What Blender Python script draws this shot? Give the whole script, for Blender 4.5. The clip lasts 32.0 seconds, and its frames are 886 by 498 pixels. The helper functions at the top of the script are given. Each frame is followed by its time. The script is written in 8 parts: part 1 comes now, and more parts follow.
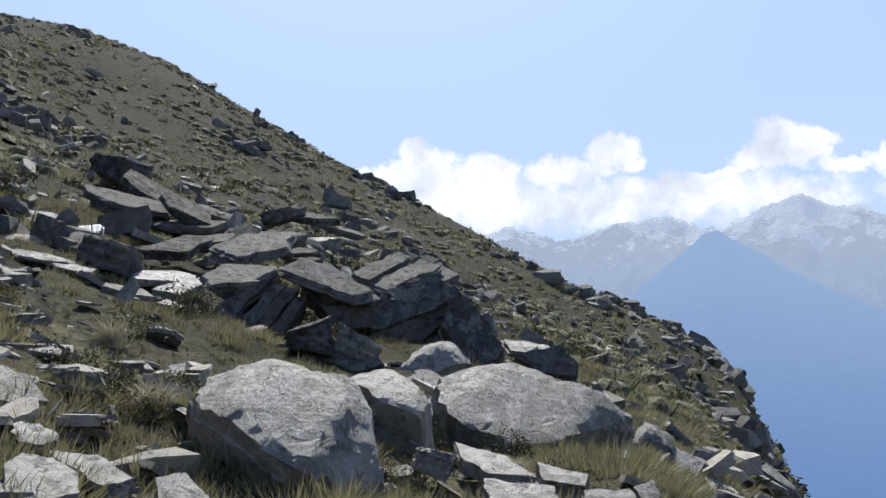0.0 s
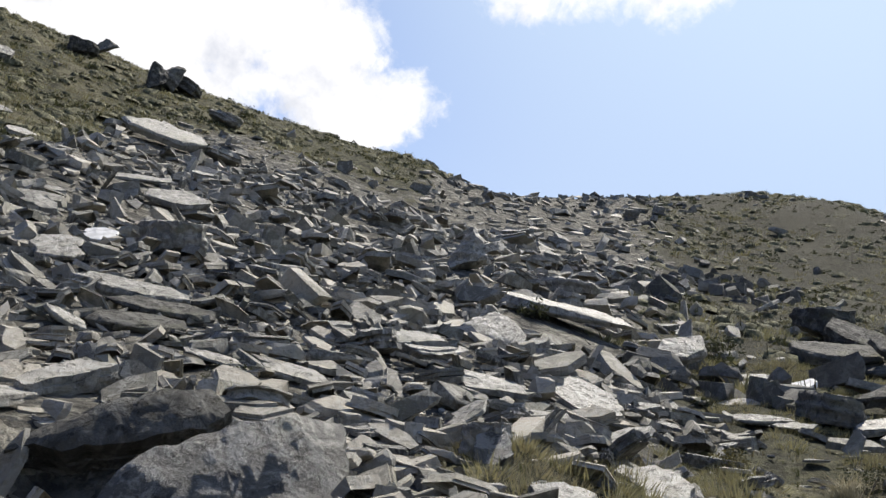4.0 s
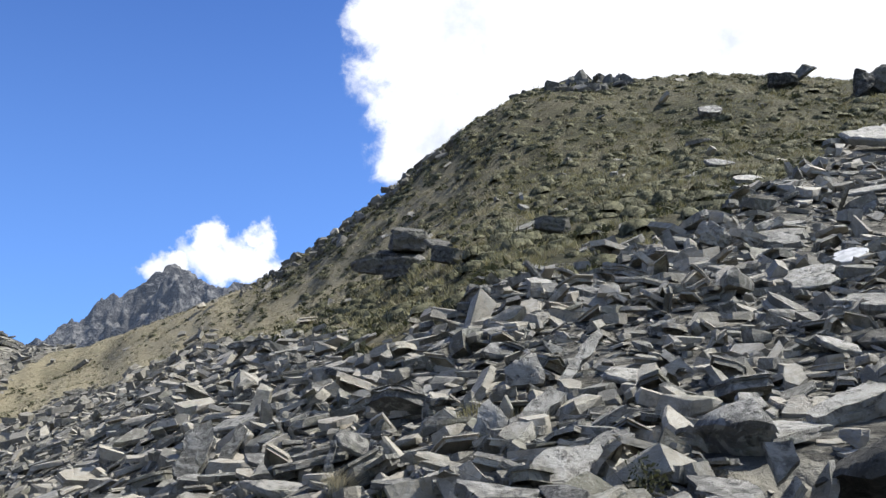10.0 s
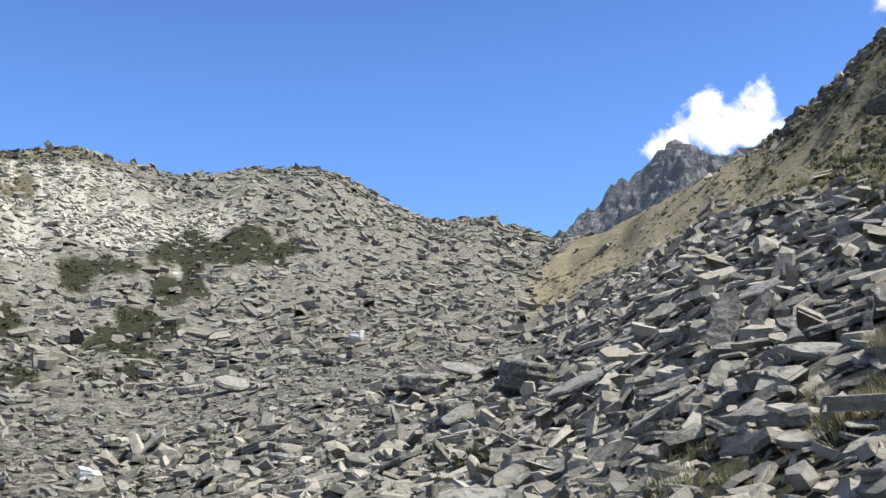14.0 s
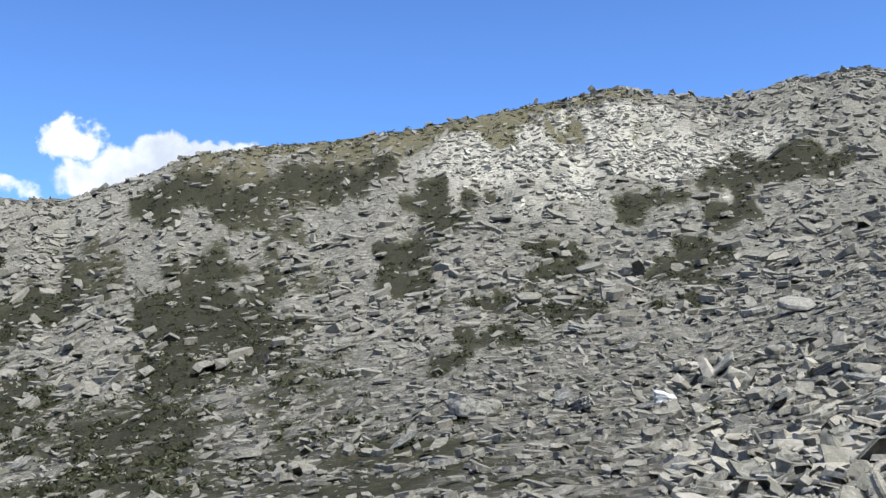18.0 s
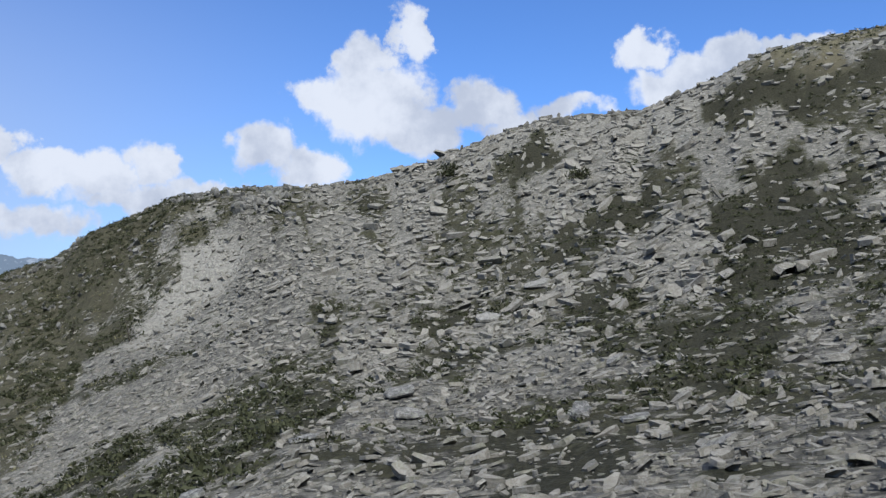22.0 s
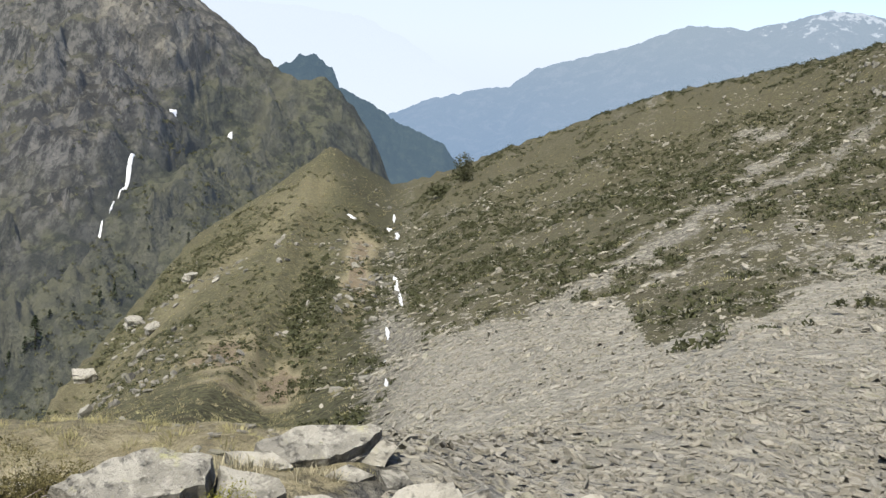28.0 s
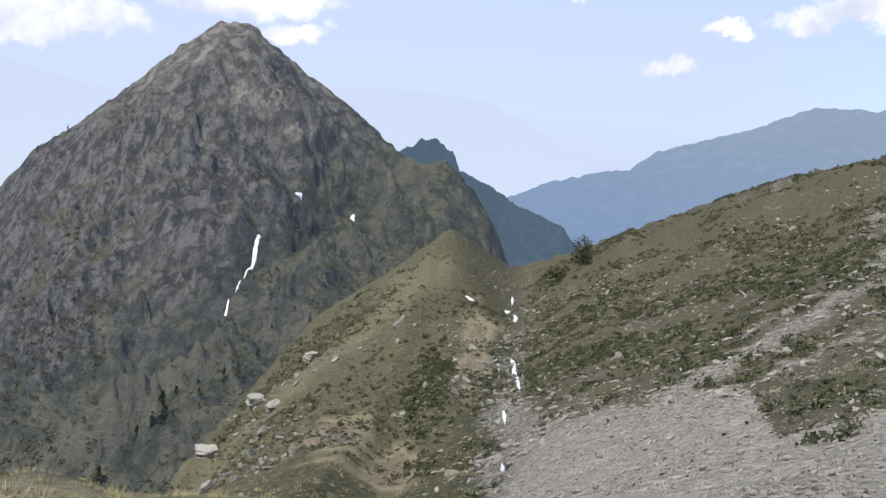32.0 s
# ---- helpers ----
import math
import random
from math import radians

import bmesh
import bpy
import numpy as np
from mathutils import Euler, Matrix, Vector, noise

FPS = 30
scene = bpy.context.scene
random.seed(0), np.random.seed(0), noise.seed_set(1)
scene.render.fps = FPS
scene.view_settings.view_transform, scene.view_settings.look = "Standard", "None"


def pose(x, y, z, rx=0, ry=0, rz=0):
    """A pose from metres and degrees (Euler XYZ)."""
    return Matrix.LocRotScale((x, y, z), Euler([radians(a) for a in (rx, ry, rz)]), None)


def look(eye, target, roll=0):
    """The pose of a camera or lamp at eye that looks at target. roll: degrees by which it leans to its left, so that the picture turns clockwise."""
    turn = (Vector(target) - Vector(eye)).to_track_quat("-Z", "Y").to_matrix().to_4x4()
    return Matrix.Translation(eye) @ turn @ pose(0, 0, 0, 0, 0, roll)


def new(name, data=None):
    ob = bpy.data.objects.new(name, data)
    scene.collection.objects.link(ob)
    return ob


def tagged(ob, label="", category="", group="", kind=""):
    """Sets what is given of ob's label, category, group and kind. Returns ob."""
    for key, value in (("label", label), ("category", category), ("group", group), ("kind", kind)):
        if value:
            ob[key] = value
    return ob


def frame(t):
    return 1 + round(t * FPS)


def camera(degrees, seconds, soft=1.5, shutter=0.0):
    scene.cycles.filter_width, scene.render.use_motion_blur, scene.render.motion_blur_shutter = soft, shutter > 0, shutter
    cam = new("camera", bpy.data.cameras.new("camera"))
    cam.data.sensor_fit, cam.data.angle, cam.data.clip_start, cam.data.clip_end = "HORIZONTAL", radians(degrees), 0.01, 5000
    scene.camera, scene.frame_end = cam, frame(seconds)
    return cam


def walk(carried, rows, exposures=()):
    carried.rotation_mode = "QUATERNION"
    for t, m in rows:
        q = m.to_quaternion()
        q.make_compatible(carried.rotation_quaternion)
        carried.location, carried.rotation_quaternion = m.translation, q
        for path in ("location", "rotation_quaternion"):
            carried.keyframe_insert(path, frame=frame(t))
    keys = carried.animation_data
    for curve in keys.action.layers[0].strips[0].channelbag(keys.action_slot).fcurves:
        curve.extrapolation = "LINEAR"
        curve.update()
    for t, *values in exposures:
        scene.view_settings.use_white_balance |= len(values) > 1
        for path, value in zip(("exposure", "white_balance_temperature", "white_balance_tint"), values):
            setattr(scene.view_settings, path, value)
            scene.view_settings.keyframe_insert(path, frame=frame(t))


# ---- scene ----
cam = camera(46.519, 32.0, soft=1.4)
# seconds, the point looked at, lean in degrees
PATH = [
    (0.0, (9.7793, 0.0058, 3.6895), 2.945),
    (0.5, (9.7848, -0.1591, 3.6574), 2.394),
    (1.0, (9.6972, 0.6950, 3.9412), 3.177),
    (1.5, (9.4432, 2.0758, 4.1527), 4.194),
    (2.0, (9.0174, 3.4426, 4.2142), 2.848),
    (2.5, (8.5055, 4.4628, 4.3820), 3.180),
    (4.5, (6.8542, 6.5499, 4.7811), 2.779),
    (5.0, (6.1867, 7.2114, 4.7177), 3.205),
    (5.5, (5.6039, 7.5875, 4.9206), 3.635),
    (6.0, (5.1654, 7.8405, 5.0417), 4.044),
    (6.5, (4.4449, 8.2261, 5.1460), 4.120),
    (7.0, (3.9576, 8.4916, 5.0972), 3.142),
    (7.5, (3.4474, 8.7145, 5.0890), 3.708),
    (8.0, (2.8738, 8.9195, 5.0904), 2.398),
    (8.5, (2.5904, 9.0141, 5.0692), 1.114),
    (9.0, (2.2166, 9.1421, 4.9924), 1.067),
    (9.5, (1.7693, 9.2636, 4.9250), 1.185),
    (10.0, (1.4396, 9.3511, 4.8380), 1.186),
    (10.5, (0.7844, 9.4825, 4.6768), 1.724),
    (11.0, (0.3229, 9.5887, 4.4200), 2.179),
    (11.5, (-0.2091, 9.6166, 4.3346), 2.444),
    (12.0, (-1.0465, 9.6457, 4.0217), 2.173),
    (12.5, (-1.4006, 9.6095, 3.9865), 1.898),
    (13.0, (-1.9513, 9.5721, 3.7370), 1.190),
    (13.5, (-2.6659, 9.4128, 3.6717), 0.420),
    (15.5, (-4.9858, 8.4880, 3.3593), -1.342),
    (16.0, (-5.5730, 8.1221, 3.3243), -1.485),
    (16.5, (-6.1807, 7.6902, 3.2312), -1.707),
    (17.0, (-6.7038, 7.2472, 3.1926), -2.465),
    (17.5, (-7.1828, 6.7890, 3.1219), -1.458),
    (18.0, (-7.6082, 6.3451, 2.9621), -1.296),
    (18.5, (-8.0389, 5.8145, 2.8519), -0.636),
    (19.0, (-8.4235, 5.2641, 2.7548), -0.580),
    (19.5, (-8.6375, 4.9361, 2.6139), 0.100),
    (20.0, (-8.8833, 4.4954, 2.5375), 0.146),
    (20.5, (-9.1349, 3.9841, 2.4252), 0.020),
    (21.0, (-9.3240, 3.5028, 2.4907), -1.127),
    (21.5, (-9.6882, 2.3910, 2.2500), -0.298),
    (22.0, (-9.8793, 1.4541, 2.1335), -0.939),
    (22.5, (-9.9821, 0.5398, 1.8579), 0.227),
    (23.0, (-9.9966, -0.2351, 1.4899), 0.223),
    (23.5, (-9.9450, -0.9937, 1.2679), 0.361),
    (24.0, (-9.8627, -1.5523, 1.0359), 0.840),
    (24.5, (-9.7680, -2.0129, 0.8694), 1.318),
    (25.0, (-9.5313, -2.9057, 0.7569), 0.978),
    (25.5, (-9.3339, -3.5099, 0.8528), 1.483),
    (26.0, (-9.0482, -4.1770, 0.7739), 2.755),
    (26.5, (-8.6873, -4.9070, 0.9269), 3.881),
    (28.5, (-7.6138, -6.0107, -0.8292), 5.150),
    (29.0, (-7.3364, -6.2428, -1.0843), 5.076),
    (29.5, (-6.7596, -6.8848, -1.0282), 5.077),
    (30.0, (-6.5419, -7.1966, -0.7265), 6.047),
    (30.5, (-6.5590, -7.2697, -0.4328), 6.579),
    (31.0, (-6.5847, -7.3754, 0.1019), 6.541),
    (31.5, (-6.6993, -7.3184, 0.3507), 5.248),
    (32.0, (-7.1441, -6.8739, 0.2921), 4.743),
]
EYE_AT = (0.0, 0.0, 1.6)
walk(cam, [(t, look(EYE_AT, to, lean)) for t, to, lean in PATH], exposures=[(0.0, 0.67, 6350, 10), (2.0, 0.57, 6450, 10), (5.0, 0.77, 6900, 10), (8.0, 0.70, 6450, 10), (11.0, 0.90, 6450, 9), (13.0, 0.87, 6550, 9), (16.0, 0.77, 6350, 9), (19.0, 0.67, 6100, 8), (22.0, 0.27, 5950, 10), (24.0, 0.22, 5850, 12), (26.0, 0.27, 6450, 10), (28.5, 1.08, 6950, 8), (29.2, 1.08, 6950, 8), (30.0, 1.05, 6100, 13), (32.0, 0.72, 6300, 13)])

# ---- world, sun ----
SUN_AZ, SUN_EL = 6.0, 58.0
sun_dir = Vector((math.cos(radians(SUN_EL)) * math.cos(radians(SUN_AZ)), math.cos(radians(SUN_EL)) * math.sin(radians(SUN_AZ)), math.sin(radians(SUN_EL))))
sun_data = bpy.data.lights.new("sun", "SUN")
sun_data.energy, sun_data.angle, sun_data.color = 5.0, radians(0.6), (1.0, 0.96, 0.90)
sun = new("sun", sun_data)
sun.matrix_world = look(sun_dir * 100, (0, 0, 0))


class Graph:
    """Small builder for node trees."""

    def __init__(self, tree):
        self.t = tree
        tree.nodes.clear()

    def node(self, kind, ins=None, **props):
        n = self.t.nodes.new(kind)
        for k, v in props.items():
            if k == "operation":
                n.operation = v
            elif k == "data_type":
                n.data_type = v
            elif k == "blend_type":
                n.blend_type = v
            elif k == "attribute_name":
                n.attribute_name = v
            elif k == "sky_type":
                n.sky_type = v
            elif k == "feature":
                n.feature = v
            elif k == "distance":
                n.distance = v
            elif k == "interpolation_type":
                n.interpolation_type = v
            elif k == "clamp":
                n.use_clamp = v
        for k, v in (ins or {}).items():
            s = n.inputs[k]
            if isinstance(v, bpy.types.NodeSocket):
                self.t.links.new(v, s)
            else:
                s.default_value = v
        return n

    def math(self, op, a, b=0.0, c=0.0, clamp=False):
        return self.node("ShaderNodeMath", {0: a, 1: b, 2: c}, operation=op, clamp=clamp).outputs[0]

    def vmath(self, op, a, b=(0, 0, 0)):
        return self.node("ShaderNodeVectorMath", {0: a, 1: b}, operation=op).outputs[0]

    def mix(self, f, a, b, blend="MIX"):
        n = self.node("ShaderNodeMix", data_type="RGBA", blend_type=blend)
        for s, v in ((n.inputs[0], f), (n.inputs[6], a), (n.inputs[7], b)):
            if isinstance(v, bpy.types.NodeSocket):
                self.t.links.new(v, s)
            else:
                s.default_value = v
        return n.outputs[2]

    def ramp(self, x, lo, hi):
        return self.node("ShaderNodeMapRange", {0: x, 1: lo, 2: hi, 3: 0.0, 4: 1.0}, interpolation_type="SMOOTHSTEP").outputs[0]

    def noise(self, vec, scale, detail=4.0, rough=0.55, dist=0.0):
        return self.node("ShaderNodeTexNoise", {"Vector": vec, "Scale": scale, "Detail": detail, "Roughness": rough, "Distortion": dist}).outputs[0]


def rgb(r, g, b):
    return (r, g, b, 1.0)


world = bpy.data.worlds.new("world")
scene.world = world
world.use_nodes = True
G = Graph(world.node_tree)
tc = G.node("ShaderNodeTexCoord").outputs["Generated"]
sky = G.node("ShaderNodeTexSky", sky_type="NISHITA")
sky.sun_disc = False
sky.sun_elevation, sky.sun_rotation = radians(SUN_EL), radians(90 - SUN_AZ)
sky.altitude, sky.air_density, sky.dust_density, sky.ozone_density = 2200, 1.0, 0.7, 1.0
sep = G.node("ShaderNodeSeparateXYZ", {0: G.vmath("NORMALIZE", tc)})
wx, wy, wz = sep.outputs
az = G.math("MULTIPLY", G.math("ARCTAN2", wy, wx), 57.29578)
az = G.math("MODULO", G.math("ADD", az, 420.0), 360.0)      # 0 at azimuth -60
el = G.math("MULTIPLY", G.math("ARCSINE", wz), 57.29578)
az0, el0 = az, el
# clouds: heaps, each a centre azimuth, elevation, half width and half height in degrees, density
CLOUDS_EAST = [(1.4, 16.5, 1.8, 1.3, 1.0), (-2.2, 16.3, 1.9, 1.1, 1.0), (3.8, 15.8, 1.5, 0.7, 0.9), (-9.3, 17.5, 1.4, 0.9, 1.0), (-6.6, 16.5, 2.0, 0.7, 0.9), (-1.5, 14.6, 9.5, 1.6, 0.72),
               (-19.4, 17.9, 2.0, 1.1, 1.0), (-17.4, 16.9, 1.9, 0.7, 0.9), (-15.2, 16.4, 1.6, 0.4, 0.8), (-22.3, 16.7, 1.6, 0.6, 0.8), (-25.2, 16.8, 1.3, 0.9, 0.9), (-14.0, 15.2, 11.0, 1.3, 0.70)]
CLOUDS_UP = [(57, 33, 10.5, 9.0, 1.0), (66, 30, 12, 9, 1.0), (76, 30, 9.5, 8, 1.0), (66, 43, 22, 9, 1.0), (82.5, 25.5, 3.2, 4.0, 0.9), (84.5, 31, 3.0, 5.0, 0.75), (45.0, 25.6, 4.2, 2.1, 1.0),
             (47.5, 29, 4.0, 4.0, 0.85), (42.5, 27, 3.0, 1.8, 0.7), (33, 33.5, 5.5, 2.2, 0.7), (26, 33, 4, 2.0, 0.65), (94.6, 18.6, 1.2, 1.2, 0.8), (91.7, 18.8, 1.0, 1.1, 0.75), (93.3, 17.6, 2.8, 1.2, 0.85), (96.6, 16.8, 1.6, 0.7, 0.8)]
CLOUDS_BOWL = [(155.3, 13.0, 1.9, 0.9, 1.0), (152.3, 13.3, 1.9, 0.6, 1.0), (157.6, 12.0, 2.2, 1.1, 1.0), (160.4, 13.4, 1.5, 1.1, 0.95), (159.3, 11.5, 2.2, 0.9, 0.9), (164.6, 10.6, 2.1, 0.6, 0.75),
               (169.2, 11.0, 1.9, 1.4, 1.0), (167.3, 9.8, 1.7, 1.0, 0.9), (175.9, 13.6, 1.6, 1.3, 1.0), (173.3, 15.0, 1.1, 1.5, 1.0), (175.2, 11.0, 3.2, 2.2, 1.0), (178.2, 11.6, 1.5, 1.2, 0.9),
               (172.4, 9.8, 2.6, 1.4, 1.0), (181.6, 8.6, 1.7, 1.3, 1.0), (179.0, 7.6, 2.2, 1.1, 0.95)]
CLOUDS_WEST = [(203.4, 8.2, 1.7, 1.3, 1.0), (201.6, 6.9, 3.2, 1.0, 0.9), (205.4, 6.2, 1.8, 0.7, 0.8), (199.1, 9.2, 1.9, 0.9, 1.0), (194.9, 8.4, 1.2, 1.0, 1.0), (192.6, 7.2, 2.1, 1.1, 1.0),
               (190.2, 7.1, 2.1, 1.2, 0.95), (187.5, 7.6, 1.4, 1.2, 0.95), (188.0, 6.0, 4.2, 0.8, 0.8), (199.0, 4.3, 2.6, 0.8, 0.72), (193.0, 4.7, 2.8, 0.8, 0.75), (184.8, 6.4, 3.0, 0.7, 0.8)]
CLOUDS_LOW = [(219, 7.4, 2.0, 0.8, 0.75), (247, 3.2, 6.0, 1.1, 0.85), (236, 5.2, 6.0, 1.0, 0.7), (232.5, 3.6, 1.8, 0.5, 0.7), (212.1, 3.4, 1.5, 0.5, 0.7), (209.5, 5.6, 1.6, 0.4, 0.65), (300, 40, 30, 8, 0.9), (255, 50, 25, 8, 0.9)]
wob = G.node("ShaderNodeTexNoise", {"Vector": tc, "Scale": 22.0, "Detail": 6.0, "Roughness": 0.6})
wv = G.vmath("SUBTRACT", wob.outputs["Color"], (0.5, 0.5, 0.5))
spot = G.node("ShaderNodeCombineXYZ", {0: az, 1: el}).outputs[0]
spot = G.vmath("ADD", spot, G.vmath("MULTIPLY", wv, (4.5, 3.0, 0.0)))
cover = None
for ca, ce, wa, we, dens in CLOUDS_EAST + CLOUDS_UP + CLOUDS_BOWL + CLOUDS_WEST + CLOUDS_LOW:
    d = G.node("ShaderNodeVectorMath", {0: spot, 1: (1.0 / wa, 1.0 / we, 0.0), 2: (-((ca + 60.0) % 360.0) / wa, -ce / we, 0.0)}, operation="MULTIPLY_ADD").outputs[0]
    q = G.node("ShaderNodeVectorMath", {0: d, 1: d}, operation="DOT_PRODUCT").outputs["Value"]
    b = G.math("MULTIPLY_ADD", q, -0.55 * dens, dens, clamp=True)
    cover = b if cover is None else G.math("MAXIMUM", cover, b)
puff = G.noise(tc, 34.0, 9.0, 0.62, 0.3)
cl = G.math("ADD", G.math("MULTIPLY", cover, 1.5), G.math("MULTIPLY", G.math("SUBTRACT", puff, 0.5), 1.5))
cloud = G.math("MULTIPLY", G.ramp(cl, 0.26, 1.0), G.ramp(cover, 0.02, 0.3))
shade = G.ramp(G.math("ADD", G.noise(tc, 11.0, 6.0, 0.6), G.math("MULTIPLY", el, 0.004)), 0.36, 0.62)
cloud_col = G.mix(shade, rgb(7.2, 7.7, 8.9), rgb(11.0, 11.2, 11.8))
# pale haze towards the horizon, stronger down the valleys
hz_a = G.math("MULTIPLY", G.ramp(G.math("ABSOLUTE", G.math("SUBTRACT", az0, 297.0)), 68.0, 25.0), G.ramp(el0, 26.0, 3.0))
hz_b = G.math("MULTIPLY", G.ramp(G.math("ABSOLUTE", G.math("SUBTRACT", az0, 60.0)), 80.0, 30.0), G.ramp(el0, 72.0, 8.0))
clear = G.mix(1.0, sky.outputs[0], rgb(1.15, 1.58, 2.25), "MULTIPLY")
clear = G.mix(G.math("MULTIPLY", G.ramp(el0, 16.0, 42.0), 0.7), clear, G.mix(1.0, clear, rgb(0.42, 0.5, 0.66), "MULTIPLY"))
skyc = G.mix(G.math("MULTIPLY", hz_b, 0.93), clear, rgb(6.2, 7.7, 10.0))
skyc = G.mix(G.math("MULTIPLY", hz_a, 0.93), skyc, rgb(6.45, 7.3, 9.1))
glow = G.node("ShaderNodeVectorMath", {0: G.vmath("NORMALIZE", tc), 1: tuple(sun_dir)}, operation="DOT_PRODUCT").outputs["Value"]
skyc = G.mix(G.math("MULTIPLY", G.ramp(glow, 0.74, 0.93), 0.6), skyc, rgb(8.0, 9.9, 11.6))
final = G.mix(cloud, skyc, cloud_col)
bg = G.node("ShaderNodeBackground", {"Color": final, "Strength": 0.061})
out = G.node("ShaderNodeOutputWorld", {"Surface": bg.outputs[0]})

# ---- materials ----


def material(name):
    m = bpy.data.materials.new(name)
    m.use_nodes = True
    return m, Graph(m.node_tree)


def finish(g, col, rough, bump_h=None, strength=0.5, dist=0.05, spec=0.3, tone=0.7):
    col = g.mix(1.0, col, rgb(tone, tone, tone), "MULTIPLY")
    bs = g.node("ShaderNodeBsdfPrincipled", {"Base Color": col, "Roughness": rough, "Specular IOR Level": spec})
    if bump_h is not None:
        b = g.node("ShaderNodeBump", {"Height": bump_h, "Strength": strength, "Distance": dist})
        g.t.links.new(b.outputs[0], bs.inputs["Normal"])
    g.node("ShaderNodeOutputMaterial", {"Surface": bs.outputs[0]})
    return bs


def rock_material(name, tone=1.0, warm=0.0, lichen=0.35, obj=False, yellow=0.0, even=0.0, rough=0.88, sheen=0.15, crack=0.0):
    """Grey mica schist: fine grain, foliation streaks, pale and yellow-green lichen, each stone a little different."""
    m, g = material(name)
    c = g.node("ShaderNodeTexCoord").outputs["Object"]
    rnd = g.node("ShaderNodeObjectInfo").outputs["Random"] if obj else g.node("ShaderNodeNewGeometry").outputs["Random Per Island"]
    n1 = g.noise(c, 2.2, 6.0, 0.6)
    n2 = g.noise(c, 17.0, 7.0, 0.72)
    n3 = g.noise(c, 75.0, 4.0, 0.65)
    blot = g.noise(g.vmath("ADD", c, (7.7, 2.3, 5.1)), 6.0, 8.0, 0.7, 0.8)
    streak = g.noise(g.vmath("MULTIPLY", c, (1.4, 1.4, 9.0)), 1.8, 6.0, 0.7, 2.0)
    base = g.mix(g.ramp(rnd, -even, 1.0 + even), rgb(0.125 * tone, 0.12 * tone, (0.106 - 0.01 * warm) * tone), rgb((0.36 + 0.02 * warm) * tone, 0.345 * tone, (0.298 - 0.02 * warm) * tone))
    base = g.mix(g.math("MULTIPLY", g.ramp(streak, 0.48, 0.72), 0.06 if obj else 0.28), base, rgb(0.09 * tone, 0.087 * tone, 0.08 * tone))
    base = g.mix(g.math("MULTIPLY", g.ramp(blot, 0.49, 0.58), 0.65 if obj and not yellow else 0.4), base, rgb(0.44 * tone, 0.425 * tone, 0.375 * tone))
    base = g.mix(g.math("MULTIPLY", g.ramp(blot, 0.47, 0.38), 0.6 if obj and not yellow else 0.35), base, rgb(0.10 * tone, 0.096 * tone, 0.086 * tone))
    base = g.mix(g.math("MULTIPLY", g.ramp(n1, 0.52, 0.66), lichen), base, rgb(0.27, 0.28, 0.17))
    base = g.mix(g.math("MULTIPLY", g.ramp(n2, 0.56, 0.68), 0.45), base, rgb(0.05, 0.05, 0.047))
    base = g.mix(g.math("MULTIPLY", g.ramp(n3, 0.56, 0.7), 0.3), base, rgb(0.5 * tone, 0.49 * tone, 0.45 * tone))
    if yellow:
        n4 = g.noise(g.vmath("ADD", c, (3.1, 1.7, 0.4)), 3.4, 7.0, 0.7)
        base = g.mix(g.math("MULTIPLY", g.ramp(n4, 0.55, 0.66), yellow), base, rgb(0.42, 0.42, 0.16))
    h = g.math("ADD", g.math("MULTIPLY", streak, 0.25), g.math("ADD", g.math("MULTIPLY", n2, 0.8), g.math("MULTIPLY", blot, 0.7)))
    if obj:
        pit = g.ramp(g.noise(c, 13.0, 8.0, 0.75), 0.55, 0.64)
        base = g.mix(g.math("MULTIPLY", pit, 0.15 if yellow else 0.55), base, rgb(0.055 * tone, 0.053 * tone, 0.05 * tone))
        split = g.math("ABSOLUTE", g.math("SUBTRACT", g.noise(g.vmath("ADD", c, (1.3, 8.2, 3.6)), 1.1, 3.0, 0.5), 0.5))
        split = g.math("MULTIPLY", g.ramp(split, 0.006, 0.002), g.ramp(n1, 0.48, 0.56))
        base = g.mix(g.math("MULTIPLY", split, 0.7 * crack), base, rgb(0.03, 0.03, 0.028))
        h = g.math("SUBTRACT", g.math("SUBTRACT", h, g.math("MULTIPLY", pit, 0.5)), g.math("MULTIPLY", split, 0.8 * crack))
    finish(g, base, rough, h, 0.85, 0.05, sheen)
    return m


mat_scree = rock_material("schist_scree", 1.3, 1.0, 0.2, rough=0.7, sheen=0.22)
mat_bowl = rock_material("schist_rubble", 1.04, 0.7, 0.25, even=1.3)
mat_floor = rock_material("schist_floor", 0.98, 0.7, 0.25, obj=True)
# brighter copy of the schist, paints in patches of sunlight
mat_pale = rock_material("schist_bleached", 1.6, 0.5, 0.05)
mat_ridge = rock_material("schist_ridge", 0.75, 0.1, 0.2)
mat_stone = rock_material("schist_slab", 0.98, 0.25, 0.3, obj=True, rough=0.6, sheen=0.3)
mat_light = rock_material("schist_slab_pale", 1.15, 0.3, 0.22, obj=True, rough=0.6, sheen=0.35, crack=0.3)
mat_lichen = rock_material("schist_yellow_lichen", 1.32, 0.1, 0.12, obj=True, yellow=0.6, even=0.9)
mat_ledge = rock_material("schist_ledge", 0.68, 0.0, 0.25, obj=True)
mat_slate = rock_material("schist_dark", 0.5, 0.0, 0.25, obj=True)


